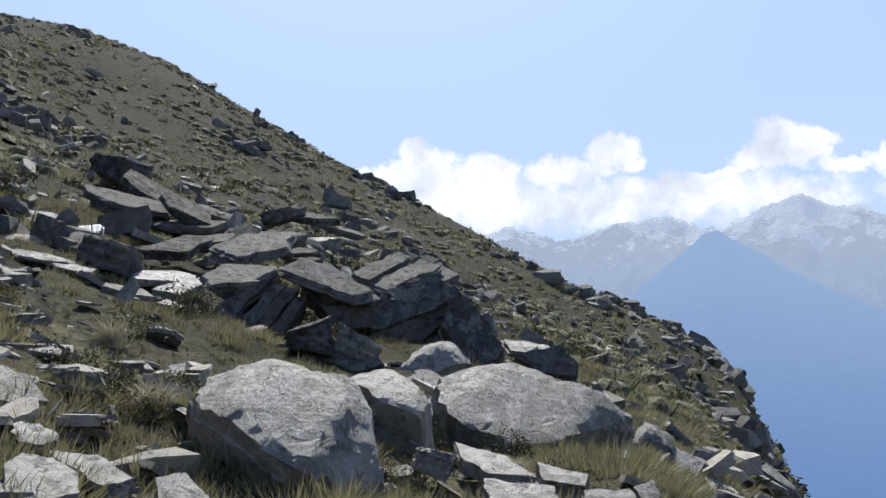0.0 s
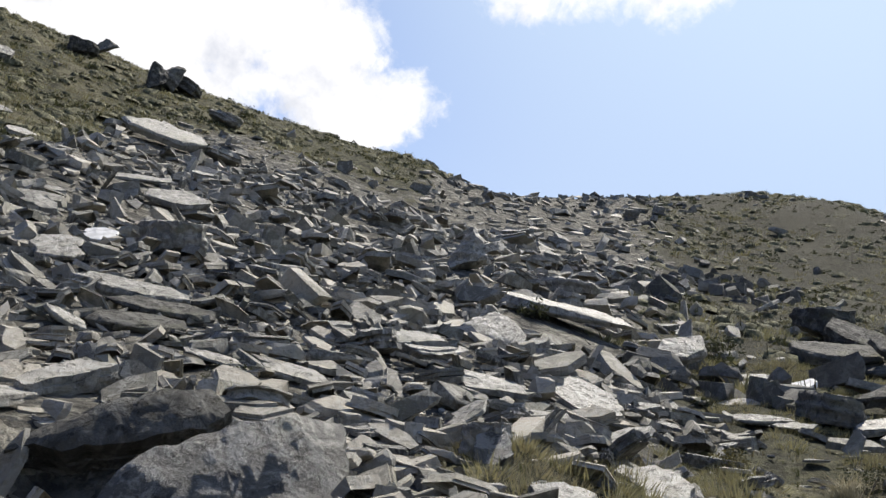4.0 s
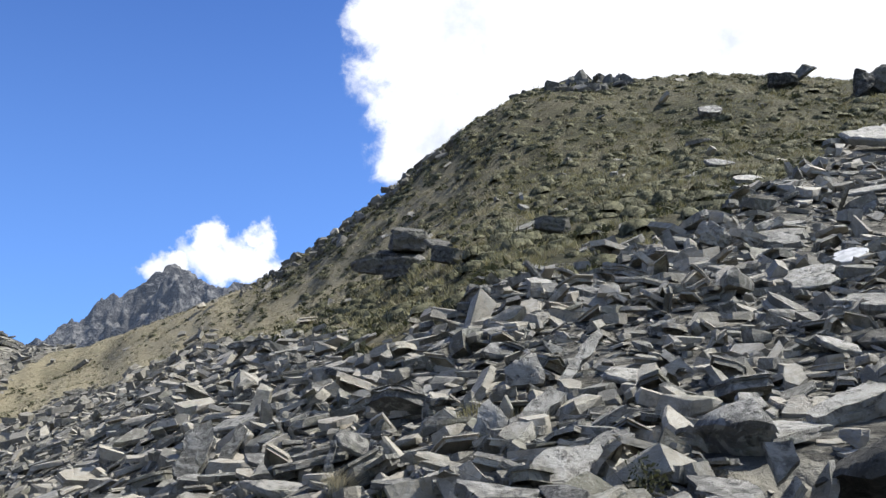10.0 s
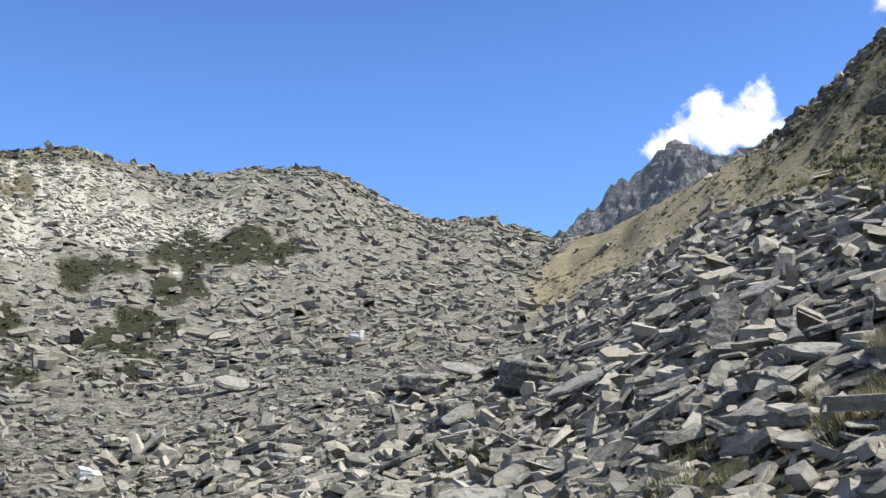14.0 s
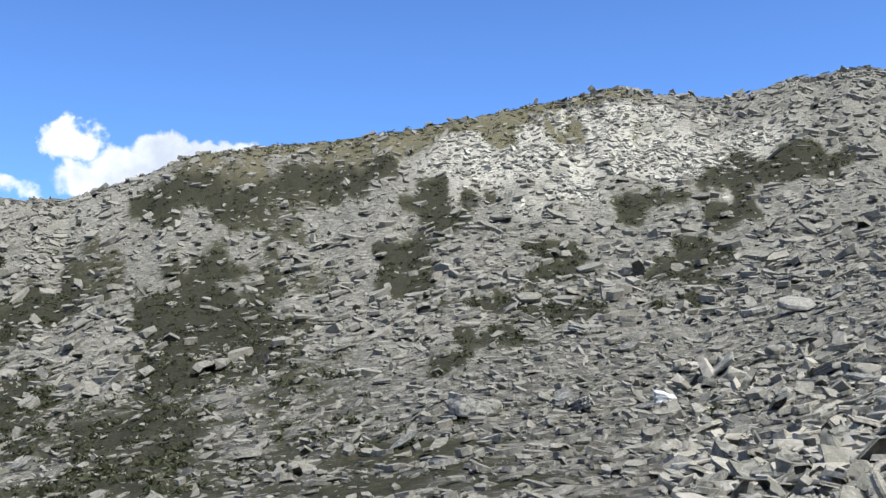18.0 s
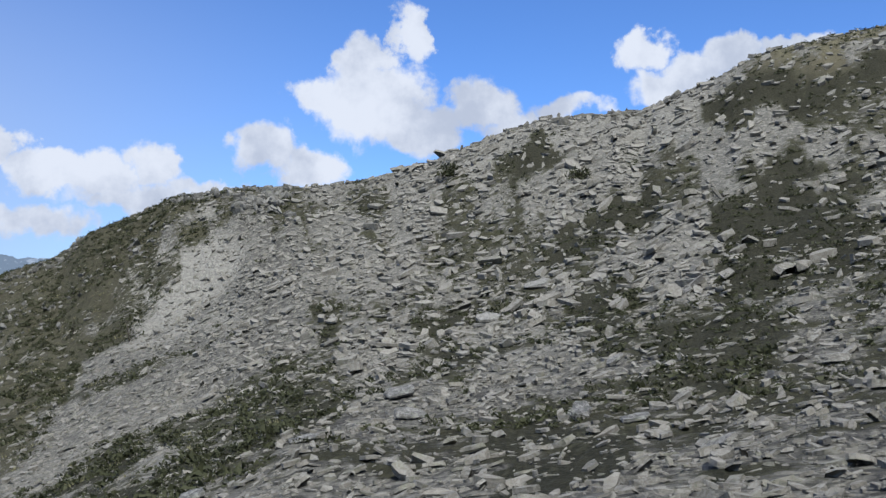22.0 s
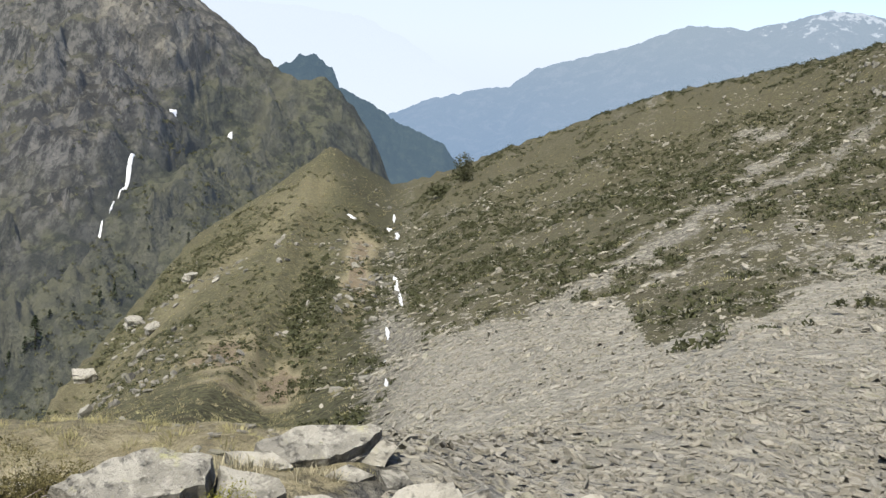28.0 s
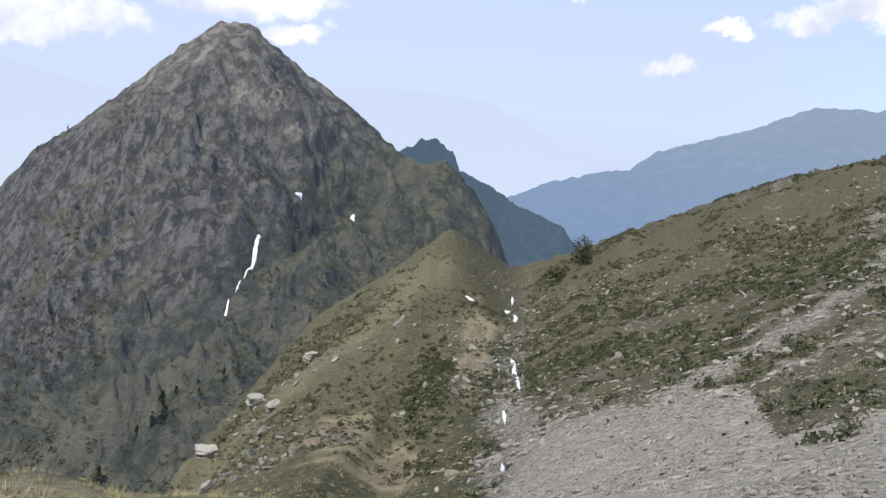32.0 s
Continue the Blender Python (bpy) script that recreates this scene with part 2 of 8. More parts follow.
def ground_material():
    """Turf, bare earth and fine rubble, mixed by what grows where."""
    m, g = material("hillside")
    c = g.node("ShaderNodeTexCoord").outputs["Object"]
    at = g.node("ShaderNodeAttribute", attribute_name="cover")
    ch = g.node("ShaderNodeSeparateColor", {0: at.outputs["Color"]})
    grass, gold, pale = ch.outputs
    heath = at.outputs["Alpha"]
    big = g.noise(c, 0.22, 5.0, 0.6)
    mid = g.noise(c, 1.6, 6.0, 0.65)
    fine = g.noise(c, 9.0, 6.0, 0.7)
    tiny = g.noise(c, 42.0, 4.0, 0.7)
    turf = g.mix(g.ramp(mid, 0.36, 0.64), rgb(0.05, 0.05, 0.028), rgb(0.15, 0.142, 0.08))
    lump = g.noise(c, 3.2, 5.0, 0.7)
    turf = g.mix(g.math("MULTIPLY", g.ramp(lump, 0.50, 0.42), 0.75), turf, rgb(0.028, 0.028, 0.016))
    turf = g.mix(g.math("MULTIPLY", g.ramp(lump, 0.53, 0.62), 0.65), turf, rgb(0.25, 0.23, 0.115))
    turf = g.mix(g.math("MULTIPLY", g.ramp(fine, 0.45, 0.7), 0.6), turf, rgb(0.20, 0.185, 0.12))
    turf = g.mix(g.math("MULTIPLY", g.ramp(big, 0.5, 0.66), 0.5), turf, rgb(0.10, 0.085, 0.055))
    dry = g.mix(g.ramp(fine, 0.35, 0.7), rgb(0.33, 0.282, 0.175), rgb(0.54, 0.475, 0.32))
    scrub = g.mix(g.ramp(fine, 0.4, 0.65), rgb(0.038, 0.036, 0.024), rgb(0.115, 0.106, 0.07))
    turf = g.mix(g.math("MULTIPLY", heath, g.ramp(g.math("ADD", mid, g.math("MULTIPLY", heath, 0.25)), 0.42, 0.62)), turf, scrub)
    turf = g.mix(1.0, turf, rgb(0.66, 0.68, 0.66), "MULTIPLY")
    turf = g.mix(gold, turf, dry)
    soil = g.mix(g.ramp(fine, 0.4, 0.65), rgb(0.11, 0.084, 0.06), rgb(0.205, 0.16, 0.115))
    turf = g.mix(g.math("MULTIPLY", g.ramp(g.math("MULTIPLY", heath, gold), 0.3, 0.55), 0.8), turf, soil)
    turf = g.mix(g.math("MULTIPLY", g.ramp(tiny, 0.52, 0.68), 0.5), turf, rgb(0.03, 0.034, 0.014))
    chips = []
    rub = g.mix(g.ramp(fine, 0.38, 0.62), rgb(0.056, 0.053, 0.044), rgb(0.24, 0.226, 0.187))
    rub = g.mix(g.math("MULTIPLY", g.ramp(tiny, 0.5, 0.7), 0.6), rub, rgb(0.31, 0.297, 0.255))
    for sc in (6.5, 2.4):
        cell = g.node("ShaderNodeTexVoronoi", {"Vector": g.vmath("MULTIPLY", g.vmath("ADD", c, g.vmath("MULTIPLY", g.node("ShaderNodeTexNoise", {"Vector": c, "Scale": 3.0}).outputs["Color"], (0.3, 0.3, 0.3))), (1.0, 1.0, 1.6)), "Scale": sc})
        tint = g.node("ShaderNodeSeparateColor", {0: cell.outputs["Color"]}).outputs[0]
        rub = g.mix(g.math("MULTIPLY", g.ramp(tint, 0.35, 0.9), 0.5), rub, rgb(0.35, 0.332, 0.275))
        # dark cell rims paint the shaded gaps between chips
        rub = g.mix(g.math("MULTIPLY", g.ramp(cell.outputs["Distance"], 0.42, 0.72), 0.6), rub, rgb(0.05, 0.048, 0.043))
        chips.append(g.ramp(cell.outputs["Distance"], 0.7, 0.1))
    # pale lightens gravel and paints the sunlit patches high in the bowl
    rub = g.mix(g.math("ADD", g.math("MULTIPLY", g.ramp(pale, 0.0, 0.6), 0.5), g.math("MULTIPLY", g.ramp(pale, 0.55, 0.95), 0.35)), rub, rgb(0.56, 0.532, 0.445))
    k = g.math("ADD", grass, g.math("MULTIPLY", g.math("SUBTRACT", mid, 0.5), 1.3))
    k = g.ramp(g.math("ADD", k, g.math("MULTIPLY", g.math("SUBTRACT", fine, 0.5), 0.9)), 0.36, 0.62)
    col = g.mix(k, rub, turf)
    h = g.math("ADD", g.math("MULTIPLY", mid, 1.0), g.math("ADD", g.math("MULTIPLY", fine, 0.6), g.math("MULTIPLY", tiny, 0.3)))
    bare_h = g.math("ADD", g.math("MULTIPLY", chips[0], 0.35), g.math("MULTIPLY", chips[1], 0.8))
    h = g.math("ADD", h, g.math("MULTIPLY", bare_h, g.math("SUBTRACT", 1.0, k)))
    finish(g, col, 0.95, h, 0.9, 0.12, 0.1)
    return m


mat_ground = ground_material()


def plain(name, lo, hi, scale=8.0, rough=0.85, bump=0.3, rnd=False, dist=0.02):
    m, g = material(name)
    c = g.node("ShaderNodeTexCoord").outputs["Object"]
    n = g.noise(c, scale, 6.0, 0.65)
    n2 = g.noise(c, scale * 5.0, 4.0, 0.6)
    col = g.mix(g.ramp(n, 0.35, 0.65), rgb(*lo), rgb(*hi))
    if rnd:
        r = g.node("ShaderNodeNewGeometry").outputs["Random Per Island"]
        col = g.mix(r, col, g.mix(0.5, rgb(*lo), rgb(*hi)))
        col = g.mix(g.math("MULTIPLY", r, 0.7), col, rgb(*hi))
    bs = finish(g, col, rough, g.math("ADD", n, g.math("MULTIPLY", n2, 0.5)), bump, dist, 0.2)
    if rnd:
        # thin blades and leaves let light through
        thin = g.node("ShaderNodeBsdfTranslucent", {"Color": col})
        mx = g.node("ShaderNodeMixShader", {0: 0.18, 1: bs.outputs[0], 2: thin.outputs[0]})
        o = [q for q in g.t.nodes if q.bl_idname == "ShaderNodeOutputMaterial"][0]
        g.t.links.new(mx.outputs[0], o.inputs[0])
    return m


mat_blade = plain("grass_green", (0.07, 0.078, 0.026), (0.15, 0.15, 0.06), 3.0, 0.7, 0.1, True)
mat_turf = plain("grass_lawn", (0.144, 0.141, 0.062), (0.4, 0.362, 0.194), 2.0, 0.75, 0.1, True)
mat_sward = plain("grass_olive", (0.14, 0.135, 0.063), (0.36, 0.335, 0.18), 2.0, 0.75, 0.1, True)
mat_tuss = plain("grass_mound", (0.05, 0.05, 0.024), (0.24, 0.228, 0.125), 9.0, 0.85, 0.9, False, 0.06)
mat_straw = plain("grass_dry", (0.24, 0.215, 0.135), (0.50, 0.455, 0.32), 3.0, 0.75, 0.1, True)
mat_hay = plain("grass_tussock", (0.125, 0.112, 0.062), (0.338, 0.3, 0.181), 3.0, 0.75, 0.1, True)
mat_shrub = plain("dwarf_shrub", (0.028, 0.032, 0.016), (0.080, 0.084, 0.038), 2.0, 0.7, 0.1, True)
mat_alder = plain("mountain_alder", (0.05, 0.055, 0.03), (0.13, 0.13, 0.07), 0.2, 0.75, 0.1, True)
mat_needle = plain("conifer_needles", (0.014, 0.022, 0.012), (0.045, 0.058, 0.028), 2.0, 0.7, 0.1, True)
mat_moss = plain("cushion_moss", (0.10, 0.11, 0.012), (0.26, 0.25, 0.05), 12.0, 0.85, 0.4, True)
mat_heath = plain("heath", (0.05, 0.045, 0.02), (0.16, 0.14, 0.06), 6.0, 0.8, 0.2, True)
mat_bark = plain("bark", (0.05, 0.04, 0.03), (0.12, 0.10, 0.08), 6.0, 0.9, 0.6)
mat_snow = plain("old_snow", (0.72, 0.74, 0.78), (0.86, 0.87, 0.88), 0.6, 0.55, 0.3)
mat_quartz = plain("white_quartz", (0.55, 0.55, 0.53), (0.80, 0.80, 0.78), 6.0, 0.6, 0.4)
mat_twig = plain("dead_twig", (0.16, 0.13, 0.12), (0.30, 0.26, 0.24), 10.0, 0.8, 0.3)


def mountain_material(name, lo, mid, hi, snow=0.0, haze=None, amount=0.0, scale=0.01, tall=1.0, bare=None, air=None, green=None, lean=None):
    """Rock and scrub of a distant slope; haze is painted on as bluish emission."""
    m, g = material(name)
    c = g.node("ShaderNodeTexCoord").outputs["Object"]
    cs = g.vmath("MULTIPLY", c, (1.0, 1.0, 1.0 / tall))
    a = g.noise(cs, scale, 8.0, 0.62, 0.4)
    b = g.noise(cs, scale * 6, 7.0, 0.68)
    d = g.noise(cs, scale * 30, 5.0, 0.7)
    col = g.mix(g.ramp(a, 0.38, 0.62), rgb(*lo), rgb(*mid))
    col = g.mix(g.ramp(b, 0.48, 0.62), col, rgb(*hi))
    col = g.mix(g.math("MULTIPLY", g.ramp(d, 0.5, 0.7), 0.55), col, rgb(lo[0] * 0.5, lo[1] * 0.5, lo[2] * 0.5))
    if green:
        zg = g.node("ShaderNodeSeparateXYZ", {0: c}).outputs[2]
        if lean:
            across = g.node("ShaderNodeVectorMath", {0: c, 1: (math.cos(radians(lean[0])), math.sin(radians(lean[0])), 0.0)}, operation="DOT_PRODUCT").outputs["Value"]
            zg = g.math("SUBTRACT", zg, g.math("MULTIPLY", across, lean[1]))
        k = g.ramp(g.math("ADD", g.math("MULTIPLY", g.math("SUBTRACT", zg, green[0]), -1.0 / green[1]), g.math("MULTIPLY", g.math("SUBTRACT", a, 0.5), 3.0)), -0.3, 0.5)
        turf = g.mix(g.ramp(b, 0.42, 0.6), rgb(0.036, 0.042, 0.022), rgb(0.108, 0.112, 0.06))
        col = g.mix(g.math("MULTIPLY", k, 0.8), col, turf)
        low = k
        if lean:
            # grass on the ridges, dark scrub in the gullies
            crestline = g.node("ShaderNodeSeparateColor", {0: g.node("ShaderNodeAttribute", attribute_name="cover").outputs["Color"]}).outputs[0]
            wave = g.math("ADD", crestline, g.math("MULTIPLY", g.math("SUBTRACT", b, 0.5), 0.5))
            col = g.mix(g.math("MULTIPLY", g.ramp(wave, 0.58, 0.85), 0.75), col, rgb(0.135, 0.132, 0.085))
            col = g.mix(g.math("MULTIPLY", g.ramp(wave, 0.42, 0.2), 0.75), col, rgb(0.045, 0.047, 0.04))
    if bare:
        nz = g.node("ShaderNodeSeparateXYZ", {0: g.node("ShaderNodeNewGeometry").outputs["Normal"]}).outputs[2]
        cliff = g.ramp(g.math("ADD", nz, g.math("MULTIPLY", g.math("SUBTRACT", b, 0.5), 0.32)), 0.85, 0.68)
        face = g.mix(g.ramp(g.noise(g.vmath("MULTIPLY", c, (1.0, 1.0, 0.4)), scale * 9, 6.0, 0.7), 0.42, 0.6), rgb(0.05, 0.049, 0.047), rgb(0.2, 0.194, 0.18))
        if green:
            cliff = g.math("MULTIPLY", cliff, g.math("SUBTRACT", 1.0, g.math("MULTIPLY", low, 0.75)))
        col = g.mix(g.math("MULTIPLY", cliff, 0.85), col, face)
        zb = g.node("ShaderNodeSeparateXYZ", {0: c}).outputs[2]
        k = g.ramp(g.math("ADD", g.math("MULTIPLY", zb, 1.0 / bare[1]), g.math("ADD", g.math("MULTIPLY", g.math("SUBTRACT", a, 0.5), 2.4), -bare[0] / bare[1])), 0.0, 0.6)
        stone_c = g.mix(g.ramp(b, 0.42, 0.6), rgb(0.12, 0.112, 0.09), rgb(0.36, 0.335, 0.28))
        col = g.mix(g.math("MULTIPLY", k, 0.75), col, stone_c)
    if snow:
        z = g.node("ShaderNodeSeparateXYZ", {0: c}).outputs[2]
        s = g.ramp(g.math("ADD", g.math("MULTIPLY", z, 1.0 / snow[1]), g.math("ADD", g.math("MULTIPLY", g.math("SUBTRACT", b, 0.5), snow[2]), -snow[0] / snow[1])), 0.0, 0.12)
        col = g.mix(s, col, rgb(0.8, 0.82, 0.85))
    h = g.math("ADD", g.math("MULTIPLY", b, 1.0), g.math("MULTIPLY", d, 0.4))
    bs = finish(g, col, 0.95, h, 0.9, 0.12 / scale, 0.05, 0.58)
    # painted haze: the surface itself glows in the air's colour, by amount
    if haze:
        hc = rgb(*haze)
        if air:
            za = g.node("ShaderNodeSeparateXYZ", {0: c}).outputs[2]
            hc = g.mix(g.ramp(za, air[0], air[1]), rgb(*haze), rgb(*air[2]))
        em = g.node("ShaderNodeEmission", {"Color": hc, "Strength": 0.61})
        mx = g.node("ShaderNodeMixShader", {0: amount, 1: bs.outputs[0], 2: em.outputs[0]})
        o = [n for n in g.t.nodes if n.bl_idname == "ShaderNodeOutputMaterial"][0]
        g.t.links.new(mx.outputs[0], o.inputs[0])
    return m


# ---- the lie of the land ----
EYE = 1.6
# bearing, then four times (distance, rise in degrees from eye height), then the distance of the crest
LAND_EAST = [(-60, 4, -20, 10, -18, 20, -20, 40, -24, 60), (-35, 4, -14, 10, -10, 18, -9, 26, -8, 35), (-22, 5, -5, 9, -4, 14, -3.6, 20, -3.4, 28),
             (-12, 5, -2.5, 8, 1, 16, 4.5, 28, 6.5, 45), (0, 5, -1.5, 8, 3, 14, 8, 30, 11, 60), (12, 5, -1, 8, 4, 14, 10, 32, 15, 70), (24, 5, 1, 9, 7, 18, 13, 36, 18, 75)]
LAND_UP = [(36, 5, 4, 9, 11, 18, 17, 34, 20.3, 60), (50, 5, 5, 9, 13, 16, 18.5, 30, 23, 52), (65, 5, 5, 9, 13, 15, 19, 30, 24.5, 55), (78, 5, 4, 9, 11.5, 15, 17.5, 30, 23, 55),
           (88, 5, 0, 10, 8, 18, 13, 35, 16.3, 60), (96, 5, -3, 10, 3.5, 20, 9, 45, 12.3, 75), (104, 5, -6, 12, -1, 25, 4, 55, 8, 120)]
LAND_BOWL = [(115, 6, -8, 14, -3, 30, 3, 60, 9, 120), (125, 7, -9, 15, -4.5, 32, 1.5, 60, 8.5, 110), (140, 8, -10, 18, -4, 34, 1.5, 60, 8, 100), (155, 8, -11.5, 18, -6.5, 36, -0.5, 62, 6, 95),
             (168, 8, -13, 18, -8.5, 36, -3.5, 62, 2.5, 95), (180, 8, -15, 18, -10, 36, -5, 65, 1, 100), (190, 8, -17, 20, -12, 40, -7.5, 75, -2, 110)]
LAND_GULLY = [(200, 7, -19, 22, -14, 48, -9.5, 90, -4.5, 135), (210, 5.5, -22.5, 14, -20.5, 55, -12.5, 100, -8, 145), (216, 4.5, -23.5, 11, -24, 60, -14.5, 105, -10, 155),
              (220, 4.5, -23.5, 11, -26, 60, -17, 110, -11.8, 170), (223.5, 4.5, -23.6, 11, -27, 62, -17.6, 115, -11.2, 190), (226, 4.5, -23.6, 11, -28, 60, -19.5, 90, -15.3, 175)]
LAND_RIB = [(230.5, 4.5, -23.4, 11, -28, 45, -20.8, 85, -16, 150), (235.4, 4.8, -22.8, 12, -29, 42, -22, 70, -19.5, 105), (238.3, 5, -22.5, 12, -29, 40, -24, 55, -22.5, 75),
            (243, 5, -21.8, 12, -28, 35, -29, 50, -30, 65), (260, 5, -20.6, 12, -28, 35, -31, 50, -33, 65), (285, 4, -21, 14, -25, 28, -29, 45, -31, 60)]
# the skyline of the near hills: bearing, rise in degrees
CREST_A = [(-60, -26), (-35, -9), (-22, -4.5), (-19.2, -0.8), (-18.8, 0.4), (-17.2, 3.5), (-16.1, 5.8), (-12.5, 8.3), (-6.9, 10.5), (-1.1, 13.4), (6.3, 16.4), (12.5, 19.1),
           (16.5, 20.8), (21.1, 21.7), (29.5, 21.7), (34.2, 21.7), (36.3, 21.8), (41.4, 23.7), (43.8, 24.0), (49, 25.0), (52.8, 25.7), (56.7, 26.4), (61.4, 27.3), (65.5, 27.9), (74.2, 28.0),
           (76.7, 27.4), (79.4, 26.0), (82.7, 23.6), (84.6, 21.9), (88.9, 18.5), (91.4, 16.7), (94.6, 15.2), (97.8, 13.7), (101, 12.2), (103.6, 12.1), (107.2, 13.2), (110.6, 13.2), (112.1, 13.8)]
CREST_B = [(115.6, 15.6), (117.2, 15.9), (120.5, 15.8), (124.6, 15.1), (128.2, 15.8), (129.8, 16.3), (131.4, 16.0), (134.7, 15.6), (141.5, 14.5), (146.8, 13.8), (150.9, 13.4), (154.1, 12.9),
           (156.3, 11.9), (160.3, 10.3), (166, 10.0), (168.6, 9.3), (172.2, 7.9), (175.3, 7.0), (178.4, 6.6), (182.1, 6.4), (184.4, 6.23), (186.1, 6.03), (188.1, 5.13), (191.1, 3.75), (192.2, 2.75), (194.1, 2.16), (197.8, 0.75), (199.7, 0.15), (203.3, -1.05), (205.8, -1.85),
           (208.9, -3.25), (211.9, -4.7), (214.7, -6.0), (216.5, -6.95), (219.9, -8.2), (221.5, -7.4), (223.5, -6.3), (226.8, -9.0), (230.7, -11.7), (235.4, -17.4), (238.3, -20.7), (243, -31), (285, -33)]


def hash2(ix, iy, seed):
    h = (ix.astype(np.int64) * 374761393 + iy.astype(np.int64) * 668265263 + seed * 1442695041) & 0x7FFFFFFF
    h = ((h ^ (h >> 13)) * 1274126177) & 0x7FFFFFFF
    return ((h ^ (h >> 16)) & 0xFFFF) / 65535.0


def vnoise(x, y, seed=0):
    ix, iy = np.floor(x), np.floor(y)
    fx, fy = x - ix, y - iy
    fx, fy = fx * fx * (3 - 2 * fx), fy * fy * (3 - 2 * fy)
    a, b = hash2(ix, iy, seed), hash2(ix + 1, iy, seed)
    c, d = hash2(ix, iy + 1, seed), hash2(ix + 1, iy + 1, seed)
    return (a + (b - a) * fx) * (1 - fy) + (c + (d - c) * fx) * fy


def fbm(x, y, seed=0, octaves=5, gain=0.5):
    """Fractal noise, about -1 to 1."""
    s, a, n = 0.0, 1.0, 0.0
    for o in range(octaves):
        s = s + a * (vnoise(x * 2 ** o + 17.3 * o, y * 2 ** o - 9.1 * o, seed + o) * 2 - 1)
        n += a
        a *= gain
    return s / n * 1.6


def ring_interp(x, rows, col):
    xs = [r[0] for r in rows]
    ys = [r[col] for r in rows]
    xs, ys = [xs[-1] - 360] + xs + [xs[0] + 360], [ys[-1]] + ys + [ys[0]]
    return np.interp(x, xs, ys)


def smooth_ring(v, k):
    w = np.hanning(2 * k + 1)
    w /= w.sum()
    return np.convolve(np.concatenate([v[-k:], v, v[:k]]), w, "same")[k:-k]


def pchip(x, y, q):
    """Monotone cubic through knots, row by row: x, y are (n, k), q is (m)."""
    n, k = x.shape
    h = np.diff(x, axis=1)
    s = np.diff(y, axis=1) / h
    d = np.zeros_like(y)
    d[:, 0], d[:, -1] = s[:, 0], s[:, -1]
    same = s[:, :-1] * s[:, 1:] > 0
    with np.errstate(divide="ignore", invalid="ignore"):
        hm = 2.0 / (1.0 / s[:, :-1] + 1.0 / s[:, 1:])
    d[:, 1:-1] = np.where(same, hm, 0.0)
    res = np.zeros((n, len(q)))
    for i in range(n):
        j = np.clip(np.searchsorted(x[i], q) - 1, 0, k - 2)
        t = (q - x[i, j]) / h[i, j]
        t2, t3 = t * t, t * t * t
        res[i] = (2 * t3 - 3 * t2 + 1) * y[i, j] + (t3 - 2 * t2 + t) * h[i, j] * d[i, j] + (3 * t2 - 2 * t3) * y[i, j + 1] + (t3 - t2) * h[i, j] * d[i, j + 1]
    return res


HOLLOWS = [(2.60, 4.42, 0.38, 0.6), (-3.08, 8.80, 0.4, 0.5)]
LAND = LAND_EAST + LAND_UP + LAND_BOWL + LAND_GULLY + LAND_RIB
DA = 0.4
AZ = np.arange(-60, 300, DA)
RAD = np.concatenate([[0.0], np.geomspace(0.35, 260, 160), [300, 360, 450, 600, 900, 1500, 2500, 4700]])
crest = smooth_ring(ring_interp(AZ, CREST_A + CREST_B, 1), 1)
kr = [np.zeros_like(AZ)]
kz = [np.zeros_like(AZ)]
for i in range(4):
    r_i, e_i = smooth_ring(ring_interp(AZ, LAND, 1 + 2 * i), 5), smooth_ring(ring_interp(AZ, LAND, 2 + 2 * i), 5)
    kr.append(r_i)
    kz.append(EYE + r_i * np.tan(np.radians(np.where(i >= 2, np.minimum(e_i, crest - 0.25 * (4 - i)), e_i))))
rc = smooth_ring(ring_interp(AZ, LAND, 9), 5)
zc = EYE + rc * np.tan(np.radians(crest))
kr += [rc, rc * 1.12, rc * 1.6, np.full_like(rc, 800.0), np.full_like(rc, 4800.0)]
kz += [zc, zc - 0.01 * rc, zc - 0.33 * rc, np.minimum(zc - 0.6 * rc - 120.0, -230.0), np.full_like(rc, -1000.0)]
Z = pchip(np.stack(kr, 1), np.stack(kz, 1), RAD)
rib_az = np.interp(RAD, [30, 45, 60, 90, 140, 190], [231.5, 229.8, 227.6, 226.0, 225.0, 223.6])[None]
rib_d = AZ[:, None] - rib_az
rib_w = np.clip((RAD - 30) / 25, 0, 1)[None] * np.clip((205 - RAD) / 40, 0, 1)[None]
Z = Z + rib_w * np.minimum(RAD, 200)[None] * 0.022 * np.exp(-np.abs(rib_d) / np.where(rib_d < 0, 1.1, 2.6))
ca, sa = np.cos(np.radians(AZ))[:, None], np.sin(np.radians(AZ))[:, None]
GX, GY = ca * RAD[None], sa * RAD[None]
wob_amp = np.clip(RAD / 14.0, 0.0, 1.0)[None] * np.clip(RAD, 0, 150)[None]
Z = Z + wob_amp * (0.0045 * fbm(GX * 0.22, GY * 0.22, 3, 4) + 0.0035 * fbm(GX * 0.9, GY * 0.9, 9, 3)) + 0.05 * fbm(GX * 0.8, GY * 0.8, 21, 3) * np.clip(RAD / 3, 0, 1)[None]

for _ in range(3):
    tan_rise = ((Z - EYE) / np.maximum(RAD, 0.3)[None])[:, 30:154].max(1)
    excess = np.minimum(smooth_ring(tan_rise - np.tan(np.radians(crest)), 3), 0.05)
    w = np.clip((RAD[None] / rc[:, None] - 0.2) / 0.6, 0, 1)
    Z = Z - np.minimum(RAD, 260)[None] * excess[:, None] * w * w * (3 - 2 * w)

